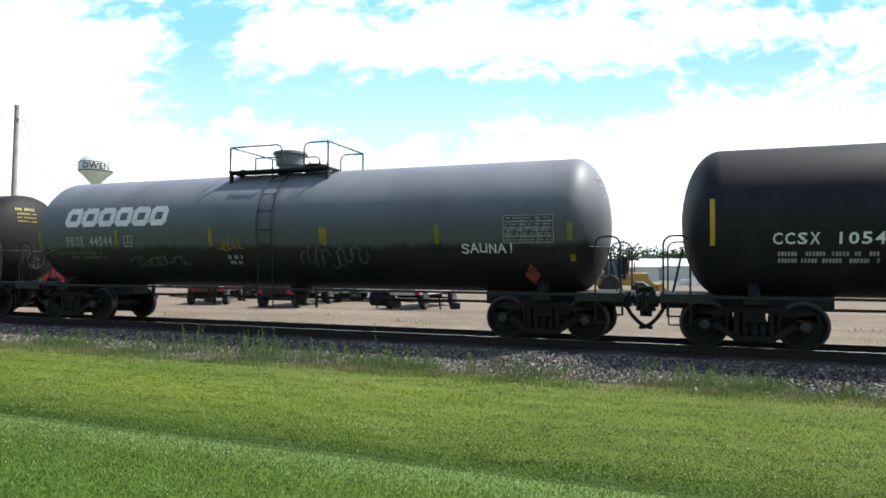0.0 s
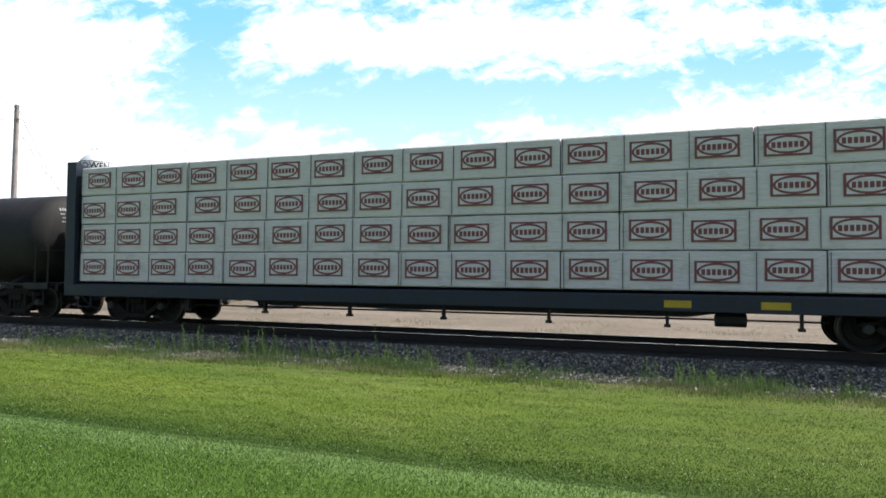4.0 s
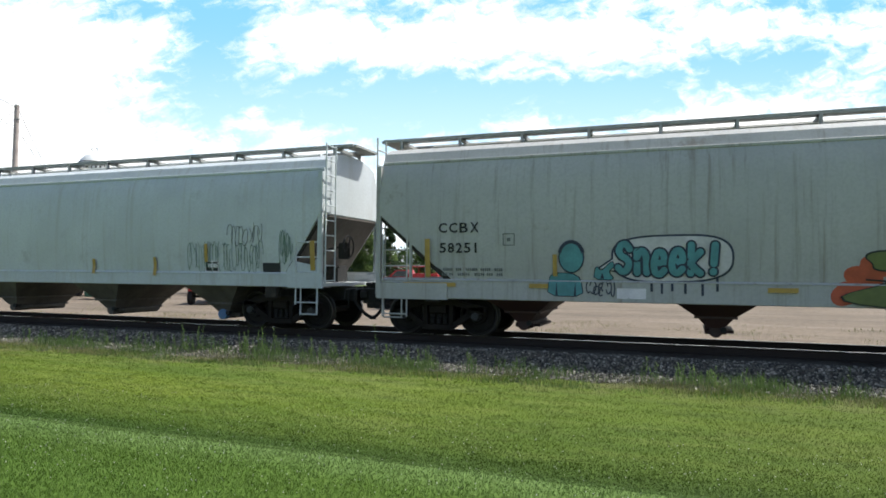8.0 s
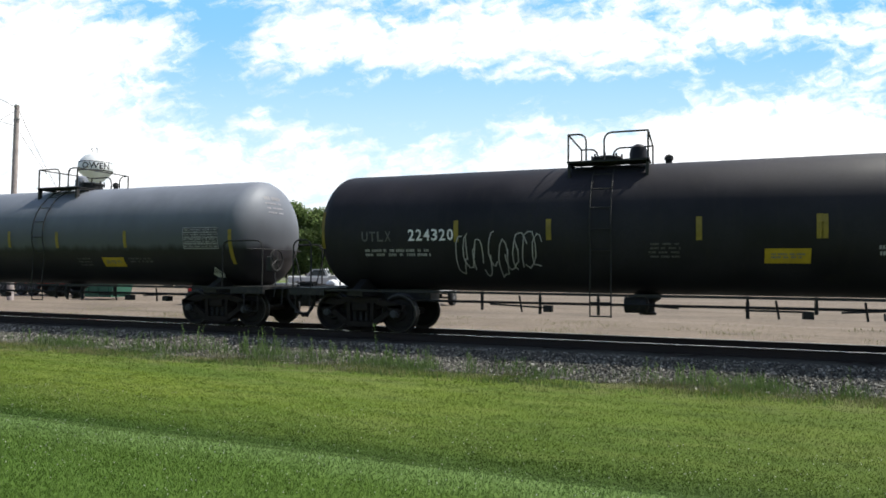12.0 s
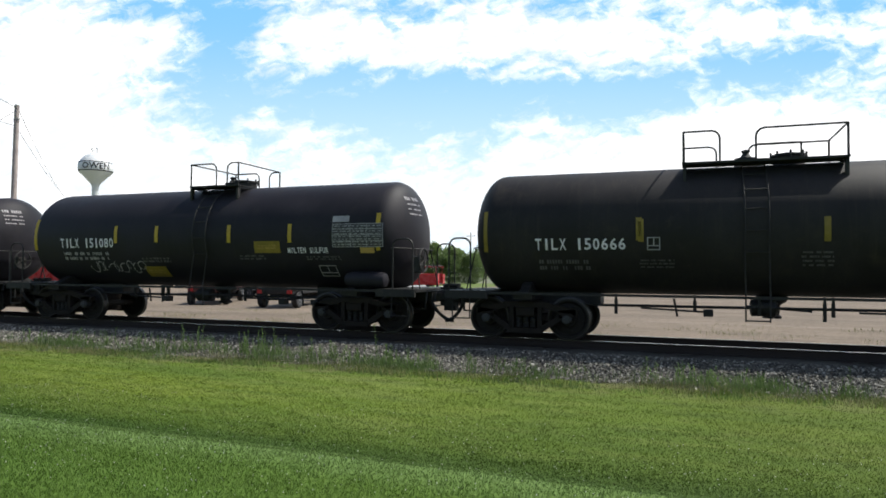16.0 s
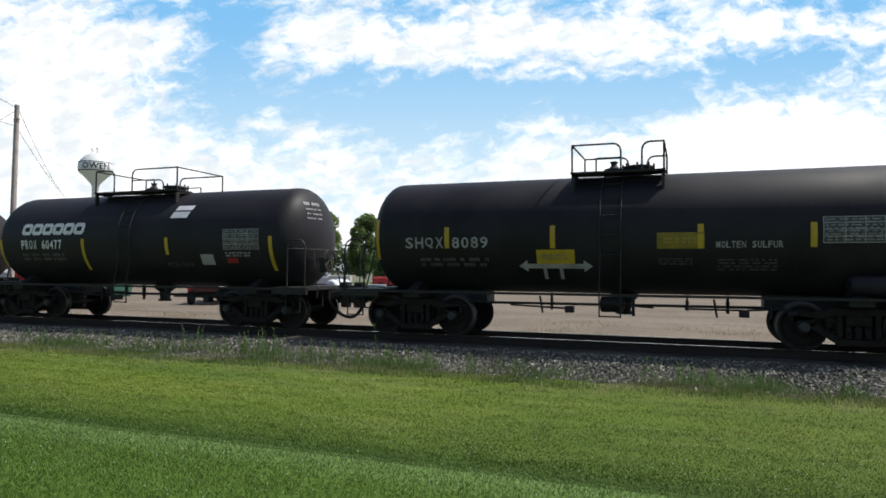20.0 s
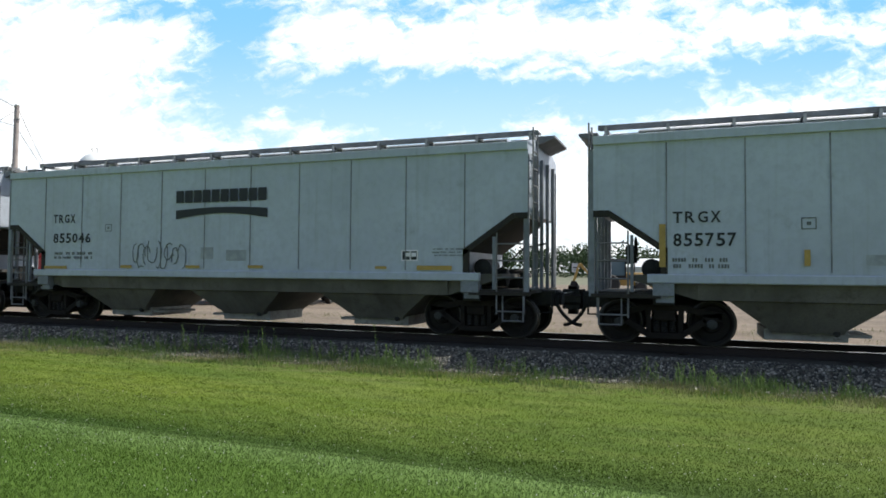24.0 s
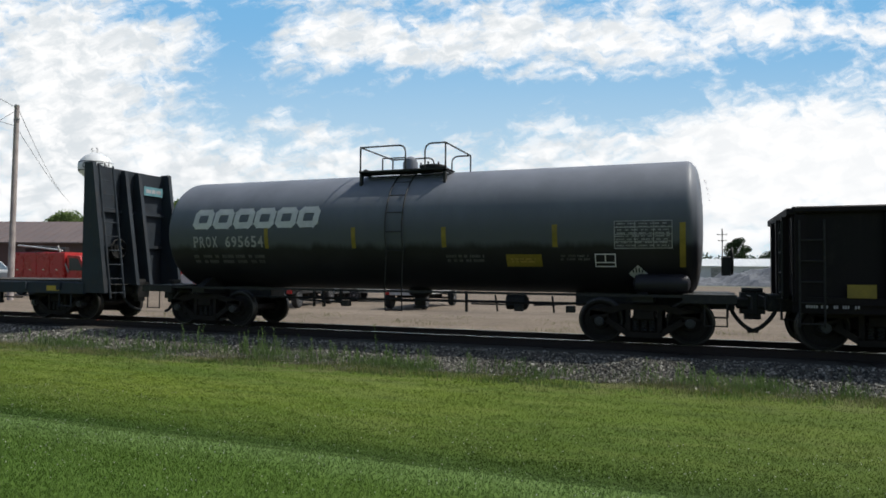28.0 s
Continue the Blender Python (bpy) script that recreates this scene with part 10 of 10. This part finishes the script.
tank_car("black sulfur tank car with crisp white lettering", -312.1, -321.64, 3.7, TANK_BLACK, [("TILX 151080", -4.53, 2.05, 1.97, 0.26, WHITE),
    ("bars", -4.49, 1.69, 1.72, 0.26, GREYWHITE, 2),
    ("polys", -3.58, 1.37, 1.94, 0.33, GREYWHITE, scribble(-3.58, 1.37, 1.94, 0.33, 9, 0.02, 11)),
    ("panel", -1.71, 1.26, 0.75, 0.28, DULL_YELLOW),
    ("bars", -1.67, 1.64, 1.0, 0.15, FAINT, 2),
    ("panel", 2.05, 1.89, 0.76, 0.29, DULL_YELLOW),
    ("MOLTEN SULFUR", 3.03, 1.88, 1.14, 0.14, WHITE),
    ("bars", 1.53, 1.71, 0.84, 0.14, FAINT, 2),
    ("bars", 3.51, 1.71, 0.98, 0.11, FAINT, 2),
    ("plate", 4.29, 2.02, 1.34, 0.56, PLATE),
    ("panel", 4.28, 2.62, 0.45, 0.15, GREYWHITE),
    ("panel", 5.02, 1.88, 0.37, 0.13, OCHRE),
    ("box", 3.8, 1.32, 0.48, 0.27, GREYWHITE)],
    fit="round", tall=0.66, stripes=[(-5.54, 1.99, 0.89), (-2.48, 2.17, 0.47), (-1.06, 2.18, 0.44), (1.29, 2.15, 0.45), (3.10, 2.14, 0.46), (5.49, 1.94, 0.88)], stripe_mat=YELLOW, seed=14, head_mark=GREYWHITE, platform=(-0.33, 1.26))
tank_car("short black sulfur tank car with a banded waist", -325.92, -334.05, 3.74, TANK_BLACK, [("PROX 60460", -3.98, 2.04, 1.63, 0.24, WHITE),
    ("bars", -4.01, 1.68, 1.73, 0.28, FAINT, 2),
    ("polys", 1.39, 2.85, 0.72, 0.34, WHITE, flag_polys(1.39, 2.85, 0.72, 0.34)),
    ("panel", 2.2, 2.01, 0.78, 0.32, YELLOW),
    ("plate", 3.24, 1.96, 1.08, 0.56, PLATE),
    ("bars", 3.25, 1.79, 0.9, 0.15, GREYWHITE, 2),
    ("panel", 2.42, 1.58, 0.42, 0.29, GREYWHITE),
    ("panel", 3.3, 1.63, 0.33, 0.14, RED),
    ("MOLTEN SULFUR", 1.27, 1.55, 0.89, 0.1, GREYWHITE),
    ("panel", 0.53, 1.6, 0.31, 0.15, FAINT)],
    fit="round", tall=0.68, stripes=[(-2.09, 1.86, 0.43), (-1.62, 1.88, 0.44), (1.20, 1.85, 0.48), (1.66, 1.85, 0.47), (4.64, 1.43, 0.87), (-4.84, 1.43, 0.87)], stripe_mat=YELLOW, seed=15, head_mark=GREYWHITE, logo=(-3.96, 2.42, 2.46, 0.35, WHITE), platform=(-1.62, 1.39), jacket=(-1.37, 1.48), flip=True)
tank_car("short black sulfur tank car with a dull yellow panel", -338.55, -346.9, 3.71, TANK_BLACK, [("PROX 60418", -3.99, 2.06, 1.57, 0.24, WHITE),
    ("bars", -4.01, 1.72, 1.57, 0.25, FAINT, 2),
    ("polys", -2.35, 2.85, 0.82, 0.35, WHITE, flag_polys(-2.35, 2.85, 0.82, 0.35)),
    ("panel", 1.43, 1.55, 0.87, 0.4, DULL_YELLOW),
    ("panel", 2.37, 1.59, 0.42, 0.28, GREYWHITE),
    ("plate", 3.22, 1.98, 1.09, 0.51, PLATE),
    ("bars", 3.21, 1.79, 0.79, 0.15, GREYWHITE, 2),
    ("panel", 3.21, 1.62, 0.36, 0.13, RED)],
    fit="round", tall=0.68, stripes=[(-4.86, 1.49, 0.85), (-1.59, 1.46, 0.87), (1.38, 1.79, 0.54), (4.62, 1.50, 0.82)], stripe_mat=YELLOW, seed=16, head_mark=GREYWHITE, logo=(-3.97, 2.41, 2.44, 0.32, WHITE), platform=(-1.57, 1.43), fit_at=0.64)
tank_car("black sulfur tank car with a central valve rail", -351.17, -360.66, 3.7, TANK_BLACK, [("TILX 150686", -4.51, 1.92, 1.99, 0.26, GREYWHITE),
    ("bars", -3.85, 1.59, 1.29, 0.2, FAINT, 2),
    ("bars", 1.98, 2.28, 1.36, 0.25, FAINT, 3),
    ("panel", 2.88, 1.9, 0.78, 0.3, YELLOW),
    ("MOLTEN SULFUR", 4.23, 2.4, 1.11, 0.12, WHITE),
    ("plate", 4.23, 1.82, 1.11, 0.53, PLATE),
    ("box", 3.95, 1.53, 0.42, 0.25, WHITE),
    ("panel", 4.57, 2.59, 0.37, 0.12, RED),
    ("panel", 2.89, 1.48, 0.39, 0.14, FAINT)],
    fit="round", tall=0.66, stripes=[(-3.80, 2.12, 0.43), (-1.21, 2.10, 0.44), (1.89, 2.08, 0.47), (5.43, 1.84, 0.93), (-5.66, 1.86, 0.91)], stripe_mat=DULL_YELLOW, seed=18, head_mark=GREYWHITE, platform=(-1.46, 1.27))
tank_car("short black sulfur tank car with white flag mark", -365.05, -373.2, 3.7, TANK_BLACK, [("PROX 60497", -3.95, 2.04, 1.63, 0.24, WHITE),
    ("bars", -3.93, 1.72, 1.56, 0.24, FAINT, 2),
    ("polys", 1.45, 2.84, 0.74, 0.35, WHITE, flag_polys(1.45, 2.84, 0.74, 0.35)),
    ("panel", 1.55, 1.57, 0.74, 0.35, DULL_YELLOW),
    ("panel", 2.45, 1.6, 0.43, 0.26, GREYWHITE),
    ("plate", 3.3, 1.93, 1.08, 0.55, PLATE),
    ("bars", 3.3, 1.76, 0.87, 0.15, FAINT, 2),
    ("panel", 3.31, 1.63, 0.39, 0.12, RED)],
    fit="round", tall=0.68, stripes=[(-4.82, 1.50, 0.81), (-1.59, 1.44, 0.87), (1.41, 1.85, 0.45), (4.68, 1.46, 0.86)], stripe_mat=YELLOW, seed=17, head_mark=GREYWHITE, logo=(-3.94, 2.43, 2.41, 0.33, WHITE), platform=(-1.55, 1.45), flip=True)
tank_car("black sulfur tank car with a painted double arrow", -377.5, -386.35, 3.61, TANK_BLACK, [("SHQX", -4.59, 1.98, 0.93, 0.25, GREYWHITE),
    ("8089", -3.46, 1.98, 0.84, 0.25, GREYWHITE),
    ("bars", -4.26, 1.56, 1.69, 0.23, FAINT, 2),
    ("polys", -1.96, 1.4, 1.58, 0.35, GREYWHITE, arrow_polys(-1.96, 1.4, 1.58, 0.35)),
    ("panel", -1.56, 1.63, 0.81, 0.31, YELLOW),
    ("panel", 0.9, 1.95, 0.89, 0.32, DULL_YELLOW),
    ("MOLTEN SULFUR", 2.0, 1.96, 1.17, 0.13, GREYWHITE),
    ("bars", 0.9, 1.62, 0.69, 0.15, FAINT, 3),
    ("bars", 2.01, 1.51, 1.1, 0.25, FAINT, 4),
    ("plate", 3.83, 2.04, 0.99, 0.49, PLATE)],
    fit="round", tall=0.66, stripes=[(-5.31, 1.73, 0.92), (-3.58, 1.98, 0.47), (-1.20, 1.97, 0.48), (1.72, 1.95, 0.48), (3.68, 1.97, 0.46)], stripe_mat=YELLOW, seed=20, head_mark=GREYWHITE, platform=(-0.88, 1.06))
tank_car("short black sulfur tank car with weathered waist", -390.75, -398.9, 3.65, TANK_BLACK, [("PROX 60477", -4.0, 2.02, 1.61, 0.26, WHITE),
    ("bars", -4.03, 1.68, 1.71, 0.24, FAINT, 2),
    ("polys", 1.42, 2.83, 0.69, 0.34, WHITE, flag_polys(1.42, 2.83, 0.69, 0.34)),
    ("panel", 2.45, 1.59, 0.41, 0.27, GREYWHITE),
    ("plate", 3.22, 1.98, 1.09, 0.52, PLATE),
    ("bars", 3.24, 1.79, 0.82, 0.14, GREYWHITE, 2),
    ("panel", 3.26, 1.64, 0.34, 0.12, RED),
    ("MOLTEN SULFUR", 1.3, 1.55, 0.88, 0.1, FAINT)],
    fit="round", tall=0.68, stripes=[(-4.87, 1.51, 0.80), (-1.60, 1.43, 0.88), (1.38, 1.85, 0.46), (4.65, 1.45, 0.86)], stripe_mat=YELLOW, seed=19, head_mark=GREYWHITE, logo=(-3.99, 2.43, 2.45, 0.33, WHITE), platform=(-1.61, 1.38), flip=True)
tank_car("low black sulfur tank car with a white panel", -403.29, -412.61, 3.47, TANK_DULL, [("PROX 60006", -4.57, 2.06, 1.9, 0.25, WHITE),
    ("bars", -4.44, 1.72, 1.75, 0.25, FAINT, 2),
    ("panel", 1.8, 2.08, 0.75, 0.29, GREYWHITE),
    ("box", 2.98, 1.73, 0.41, 0.28, GREYWHITE),
    ("plate", 4.1, 2.04, 1.08, 0.48, PLATE),
    ("MOLTEN SULFUR", 4.09, 2.74, 1.19, 0.12, GREYWHITE),
    ("bars", 1.8, 1.79, 0.52, 0.24, FAINT, 3),
    ("bars", 3.64, 1.79, 0.49, 0.21, FAINT, 2),
    ("panel", 3.81, 1.63, 0.4, 0.14, RED)],
    fit="round", tall=0.72, stripes=[(-2.61, 1.97, 0.41), (0.21, 1.96, 0.45), (2.75, 1.95, 0.49), (5.54, 1.69, 0.73), (-5.84, 1.57, 1.01)], stripe_mat=DULL_YELLOW, seed=21, head_mark=GREYWHITE, logo=(-4.47, 2.44, 2.49, 0.35, WHITE), platform=(-1.04, 1.28))
tank_car("dull black tank car with a dim yellow panel", -416.8, -425.6, 3.64, TANK_DULL, [("ITDX 6916", -4.4, 1.99, 1.68, 0.25, GREYWHITE),
    ("panel", -0.09, 1.65, 0.68, 0.69, DULL_YELLOW),
    ("MOLTEN SULFUR", 1.97, 1.97, 1.17, 0.1, FAINT),
    ("plate", 3.76, 1.99, 0.96, 0.54, FAINT)],
    fit="round", tall=0.7, stripes=[(-3.51, 1.96, 0.48), (-1.82, 1.90, 0.54), (0.86, 1.91, 0.54), (3.40, 1.96, 0.45), (5.04, 1.52, 0.93)], stripe_mat=DULL_YELLOW, seed=22, head_mark=GREYWHITE, platform=(-1.21, 0.31))
tank_car("black sulfur tank car with white print on its head", -429.9, -439.4, 3.7, TANK_BLACK, [("bars", -3.69, 1.59, 1.29, 0.2, FAINT, 2),
    ("panel", 3.03, 1.9, 0.78, 0.3, DULL_YELLOW),
    ("plate", 4.38, 1.82, 1.11, 0.53, PLATE)],
    fit="round", tall=0.62, stripes=[(-3.65, 2.12, 0.43), (-1.06, 2.10, 0.44), (2.04, 2.08, 0.47)], stripe_mat=DULL_YELLOW, seed=24, head_mark=WHITE)
hopper_car("light blue-grey covered hopper car with black logo blocks", -443.7, -456.59, -442.4, -457.94, HOPPER_BLUE, "flat", [("logo", -1.66, 3.2, 3.1, 0.36, BLACK_INK),
    ("TRGX", -6.27, 2.44, 0.87, 0.22, BLACK_INK),
    ("855757", -6.26, 1.98, 1.13, 0.26, BLACK_INK),
    ("bars", -6.28, 1.54, 1.08, 0.24, GREY_INK, 2),
    ("bars", 4.87, 1.83, 0.58, 0.26, GREY_INK, 3),
    ("panel", -3.02, 1.62, 0.45, 0.19, GREY_INK),
    ("panel", -0.67, 1.62, 0.32, 0.34, GREY_INK),
    ("panel", 2.41, 1.58, 0.48, 0.23, GREY_INK),
    ("box", -4.04, 2.28, 0.25, 0.22, GREY_INK),
    ("bars", 4.12, 1.65, 0.41, 0.07, GREY_INK, 1)],
    stripes=[(-6.52, 1.58, 0.12, 0.84), (-4.0, 1.61, 0.1, 0.3), (-1.48, 1.6, 0.09, 0.33), (1.18, 1.51, 0.1, 0.44), (3.73, 1.53, 0.1, 0.41), (6.3, 1.52, 0.1, 0.88)], seed=41, sill=(0.98, 1.42), ztop=4.06, walk_z=4.58, pockets=3, pocket=(3.88, 1.0, 0.62), posts=11, cut=(1.4, 2.72), stripe_mat=OCHRE)
hopper_car("light blue-grey covered hopper car with a small outline tag", -460.58, -473.32, -459.3, -474.7, HOPPER_BLUE, "flat", [("logo", -1.66, 3.18, 2.82, 0.32, BLACK_INK),
    ("TRGX", -6.03, 2.74, 0.84, 0.24, BLACK_INK),
    ("855046", -6.01, 2.18, 1.41, 0.27, BLACK_INK),
    ("bars", -5.99, 1.71, 1.49, 0.24, GREY_INK, 2),
    ("white_plate", 4.75, 1.69, 0.41, 0.25, WHITE),
    ("polys", -3.09, 1.49, 1.7, 0.74, GREY_INK, scribble(-3.09, 1.49, 1.7, 0.74, 9, 0.03, 42)),
    ("bars", 5.5, 1.78, 0.73, 0.21, GREY_INK, 3),
    ("panel", -0.06, 1.69, 0.6, 0.27, GREY_INK),
    ("panel", -0.85, 1.74, 0.39, 0.29, GREY_INK),
    ("box", -4.09, 2.48, 0.24, 0.2, GREY_INK)],
    stripes=[(-6.3, 1.46, 0.87, 0.08), (-3.48, 1.49, 0.39, 0.08), (-1.3, 1.5, 0.45, 0.07), (0.62, 1.51, 0.45, 0.07), (4.11, 1.51, 0.29, 0.06), (5.14, 1.49, 0.83, 0.1)], seed=42, sill=(0.98, 1.42), ztop=4.06, walk_z=4.58, pockets=3, pocket=(3.88, 1.0, 0.62), posts=11, cut=(1.4, 2.72), stripe_mat=OCHRE)
hopper_car("light blue-grey covered hopper car with a tiny black scrawl", -477.37, -490.1, -476.1, -491.5, HOPPER_BLUE, "flat", [("logo", -1.74, 3.19, 3.05, 0.38, BLACK_INK),
    ("TRGX", -6.52, 2.5, 0.85, 0.22, BLACK_INK),
    ("855756", -6.49, 2.02, 1.09, 0.25, BLACK_INK),
    ("bars", -6.47, 1.56, 1.12, 0.23, GREY_INK, 2),
    ("polys", 2.79, 1.87, 0.48, 0.35, BLACK_INK, scribble(2.79, 1.87, 0.48, 0.35, 7, 0.02, 43)),
    ("bars", 4.72, 1.86, 0.58, 0.24, GREY_INK, 3),
    ("box", -4.16, 2.3, 0.24, 0.24, GREY_INK),
    ("panel", -3.13, 1.57, 0.48, 0.24, GREY_INK),
    ("panel", -0.82, 1.61, 0.31, 0.36, GREY_INK),
    ("panel", 2.29, 1.55, 0.48, 0.27, GREY_INK)],
    stripes=[(-6.69, 1.53, 0.14, 0.89), (-4.08, 1.6, 0.11, 0.34), (-1.58, 1.53, 0.12, 0.39), (1.08, 1.52, 0.12, 0.42), (3.61, 1.5, 0.12, 0.47), (6.14, 1.51, 0.13, 0.89)], seed=43, sill=(0.98, 1.42), ztop=4.06, walk_z=4.58, pockets=3, pocket=(3.88, 1.0, 0.62), posts=11, cut=(1.4, 2.72), stripe_mat=OCHRE)
hopper_car("light blue-grey covered hopper car with yellow edge stripes", -494.24, -507.06, -493.0, -508.4, HOPPER_BLUE, "flat", [("logo", -1.63, 3.21, 3.05, 0.4, BLACK_INK),
    ("TRGX", -6.3, 2.55, 0.85, 0.19, BLACK_INK),
    ("855751", -6.23, 2.08, 1.05, 0.22, BLACK_INK),
    ("bars", -6.33, 1.6, 1.11, 0.19, GREY_INK, 2),
    ("bars", 4.88, 1.84, 0.54, 0.29, GREY_INK, 3),
    ("box", -3.95, 2.32, 0.24, 0.23, GREY_INK),
    ("panel", -3.15, 1.62, 0.49, 0.23, GREY_INK),
    ("panel", -0.73, 1.59, 0.38, 0.37, GREY_INK),
    ("panel", 2.36, 1.6, 0.47, 0.24, GREY_INK)],
    stripes=[(-6.64, 1.56, 0.13, 0.9), (-3.94, 1.57, 0.12, 0.39), (-1.47, 1.58, 0.11, 0.4), (1.18, 1.51, 0.12, 0.47), (3.77, 1.51, 0.11, 0.47), (6.22, 1.5, 0.12, 0.92)], seed=44, sill=(0.98, 1.42), ztop=4.06, walk_z=4.58, pockets=3, pocket=(3.88, 1.0, 0.62), posts=11, cut=(1.4, 2.72), stripe_mat=OCHRE)
gondola_car("long worn black gondola car with faint graffiti", -511.14, -528.41, -509.8, -529.9, seed=5, marks=[("CW", -8.33, 1.95, 0.34, 0.23, GREYWHITE),
    ("618", -8.42, 1.51, 0.5, 0.24, GREYWHITE),
    ("panel", -9.27, 1.04, 0.45, 0.24, DULL_YELLOW),
    ("panel", -6.89, 1.06, 0.46, 0.12, DULL_YELLOW),
    ("panel", -3.85, 1.07, 0.46, 0.11, DULL_YELLOW),
    ("panel", -0.78, 1.06, 0.4, 0.12, DULL_YELLOW),
    ("panel", 2.33, 1.06, 0.45, 0.12, YELLOW),
    ("panel", 5.39, 1.07, 0.43, 0.11, YELLOW),
    ("panel", 8.81, 1.07, 0.43, 0.2, YELLOW),
    ("box", -6.82, 1.99, 0.27, 0.27, GREYWHITE),
    ("box", 7.66, 1.29, 0.46, 0.31, GREYWHITE),
    ("bars", -4.9, 1.31, 1.44, 0.26, GREYWHITE, 2),
    ("bars", 8.81, 1.36, 0.43, 0.32, GREYWHITE, 3),
    ("bars", -9.93, 0.83, 0.89, 0.09, GREYWHITE, 1),
    ("bars", 9.06, 0.84, 0.88, 0.09, GREYWHITE, 1),
    ("polys", -3.0, 0.77, 0.73, 0.72, SPRAY_LIME, stroke([(-2.62 + 0.33 * math.cos(q) * (1 + 0.12 * math.sin(3 * q)), 1.15 + 0.34 * math.sin(q)) for q in np.linspace(0, 6.28, 22)], 0.06) + stroke([(-2.75, 0.98), (-2.7, 1.2), (-2.5, 1.25), (-2.42, 1.05), (-2.55, 0.9)], 0.05) + stroke([(-2.9, 0.9), (-2.62, 0.72), (-2.35, 0.9)], 0.05)),
    ("polys", 3.18, 0.86, 0.72, 1.18, DIM, scribble(3.18, 0.86, 0.72, 1.18, 9, 0.06, 52)),
    ("polys", 4.33, 0.91, 0.47, 0.66, DIM, scribble(4.33, 0.91, 0.47, 0.66, 7, 0.05, 53)),
    ("polys", 5.26, 0.81, 0.68, 0.79, DIM, scribble(5.26, 0.81, 0.68, 0.79, 8, 0.05, 54)),
    ("panel", -4.56, 0.82, 0.26, 0.09, GREYWHITE),
    ("bars", -6.97, 0.71, 0.63, 0.15, GREYWHITE, 2)])
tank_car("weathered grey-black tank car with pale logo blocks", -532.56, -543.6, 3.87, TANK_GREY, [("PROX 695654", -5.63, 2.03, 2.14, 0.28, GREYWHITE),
    ("bars", -5.72, 1.61, 2.28, 0.26, FAINT, 2),
    ("panel", 2.68, 1.58, 0.78, 0.26, DULL_YELLOW),
    ("box", 4.57, 1.58, 0.42, 0.27, WHITE),
    ("plate", 4.97, 1.95, 1.12, 0.56, PLATE),
    ("diamond", 5.23, 1.27, 0.38, 0.35, PLACARD),
    ("bars", 1.29, 1.66, 0.92, 0.19, FAINT, 2),
    ("bars", 3.83, 1.7, 0.65, 0.14, FAINT, 2)],
    fit="ball", tall=0.66, stripes=[(-3.40, 2.00, 0.49), (-0.98, 1.99, 0.49), (1.28, 2.00, 0.45), (3.76, 1.99, 0.47), (6.28, 1.58, 0.88)], stripe_mat=DULL_YELLOW, seed=13, head_mark=GREYWHITE, logo=(-5.65, 2.5, 3.75, 0.51, PLACARD), platform=(-1.1, 1.16), crisp=True)
flat_car("empty faded blue bulkhead flat car with a timber deck", -548.9, -562.5, 1.5, FLAT_TEAL, "", deck=1.1, top=4.3, bulk=4.45, seed=3)


# ---- what moves: the train along the track, its wheels, and the clouds ----
def motions():
    for car, u in CARS:
        walk(car, [(t, pose(u + travel(t), 0.755, 0)) for t in range(0, 29, 2)])
    for w, u, ax in WHEELSETS:
        # each wheelset rolls from before it comes into view until it has gone
        t0, t1 = min(27.0, max(0.0, (-38 - u) / 19.2)), min(28.0, max(0.5, (14 - u) / 18.8))
        first, last = math.floor(t0 * FPS), math.ceil(t1 * FPS)
        turn = lambda k: pose(ax, 0, WHEEL_R, 0, math.degrees((travel(k / FPS) - travel(first / FPS)) / WHEEL_R), 0)
        rows = [(k / FPS, turn(k)) for k in range(first, min(28 * FPS, last) + 1)]
        if first > 0:
            rows.insert(0, (0.0, turn(first)))
        if rows[-1][0] < 28.0:
            rows.append((28.0, rows[-1][1]))
        walk(w, rows)
    drift = STAND @ pose(0, 0, -SKY_FAR)
    walk(SKY, [(t, drift @ pose(66 * PX * (t - 14) / 28, 0, 0)) for t in (0, 7, 14, 21, 28)])


motions()
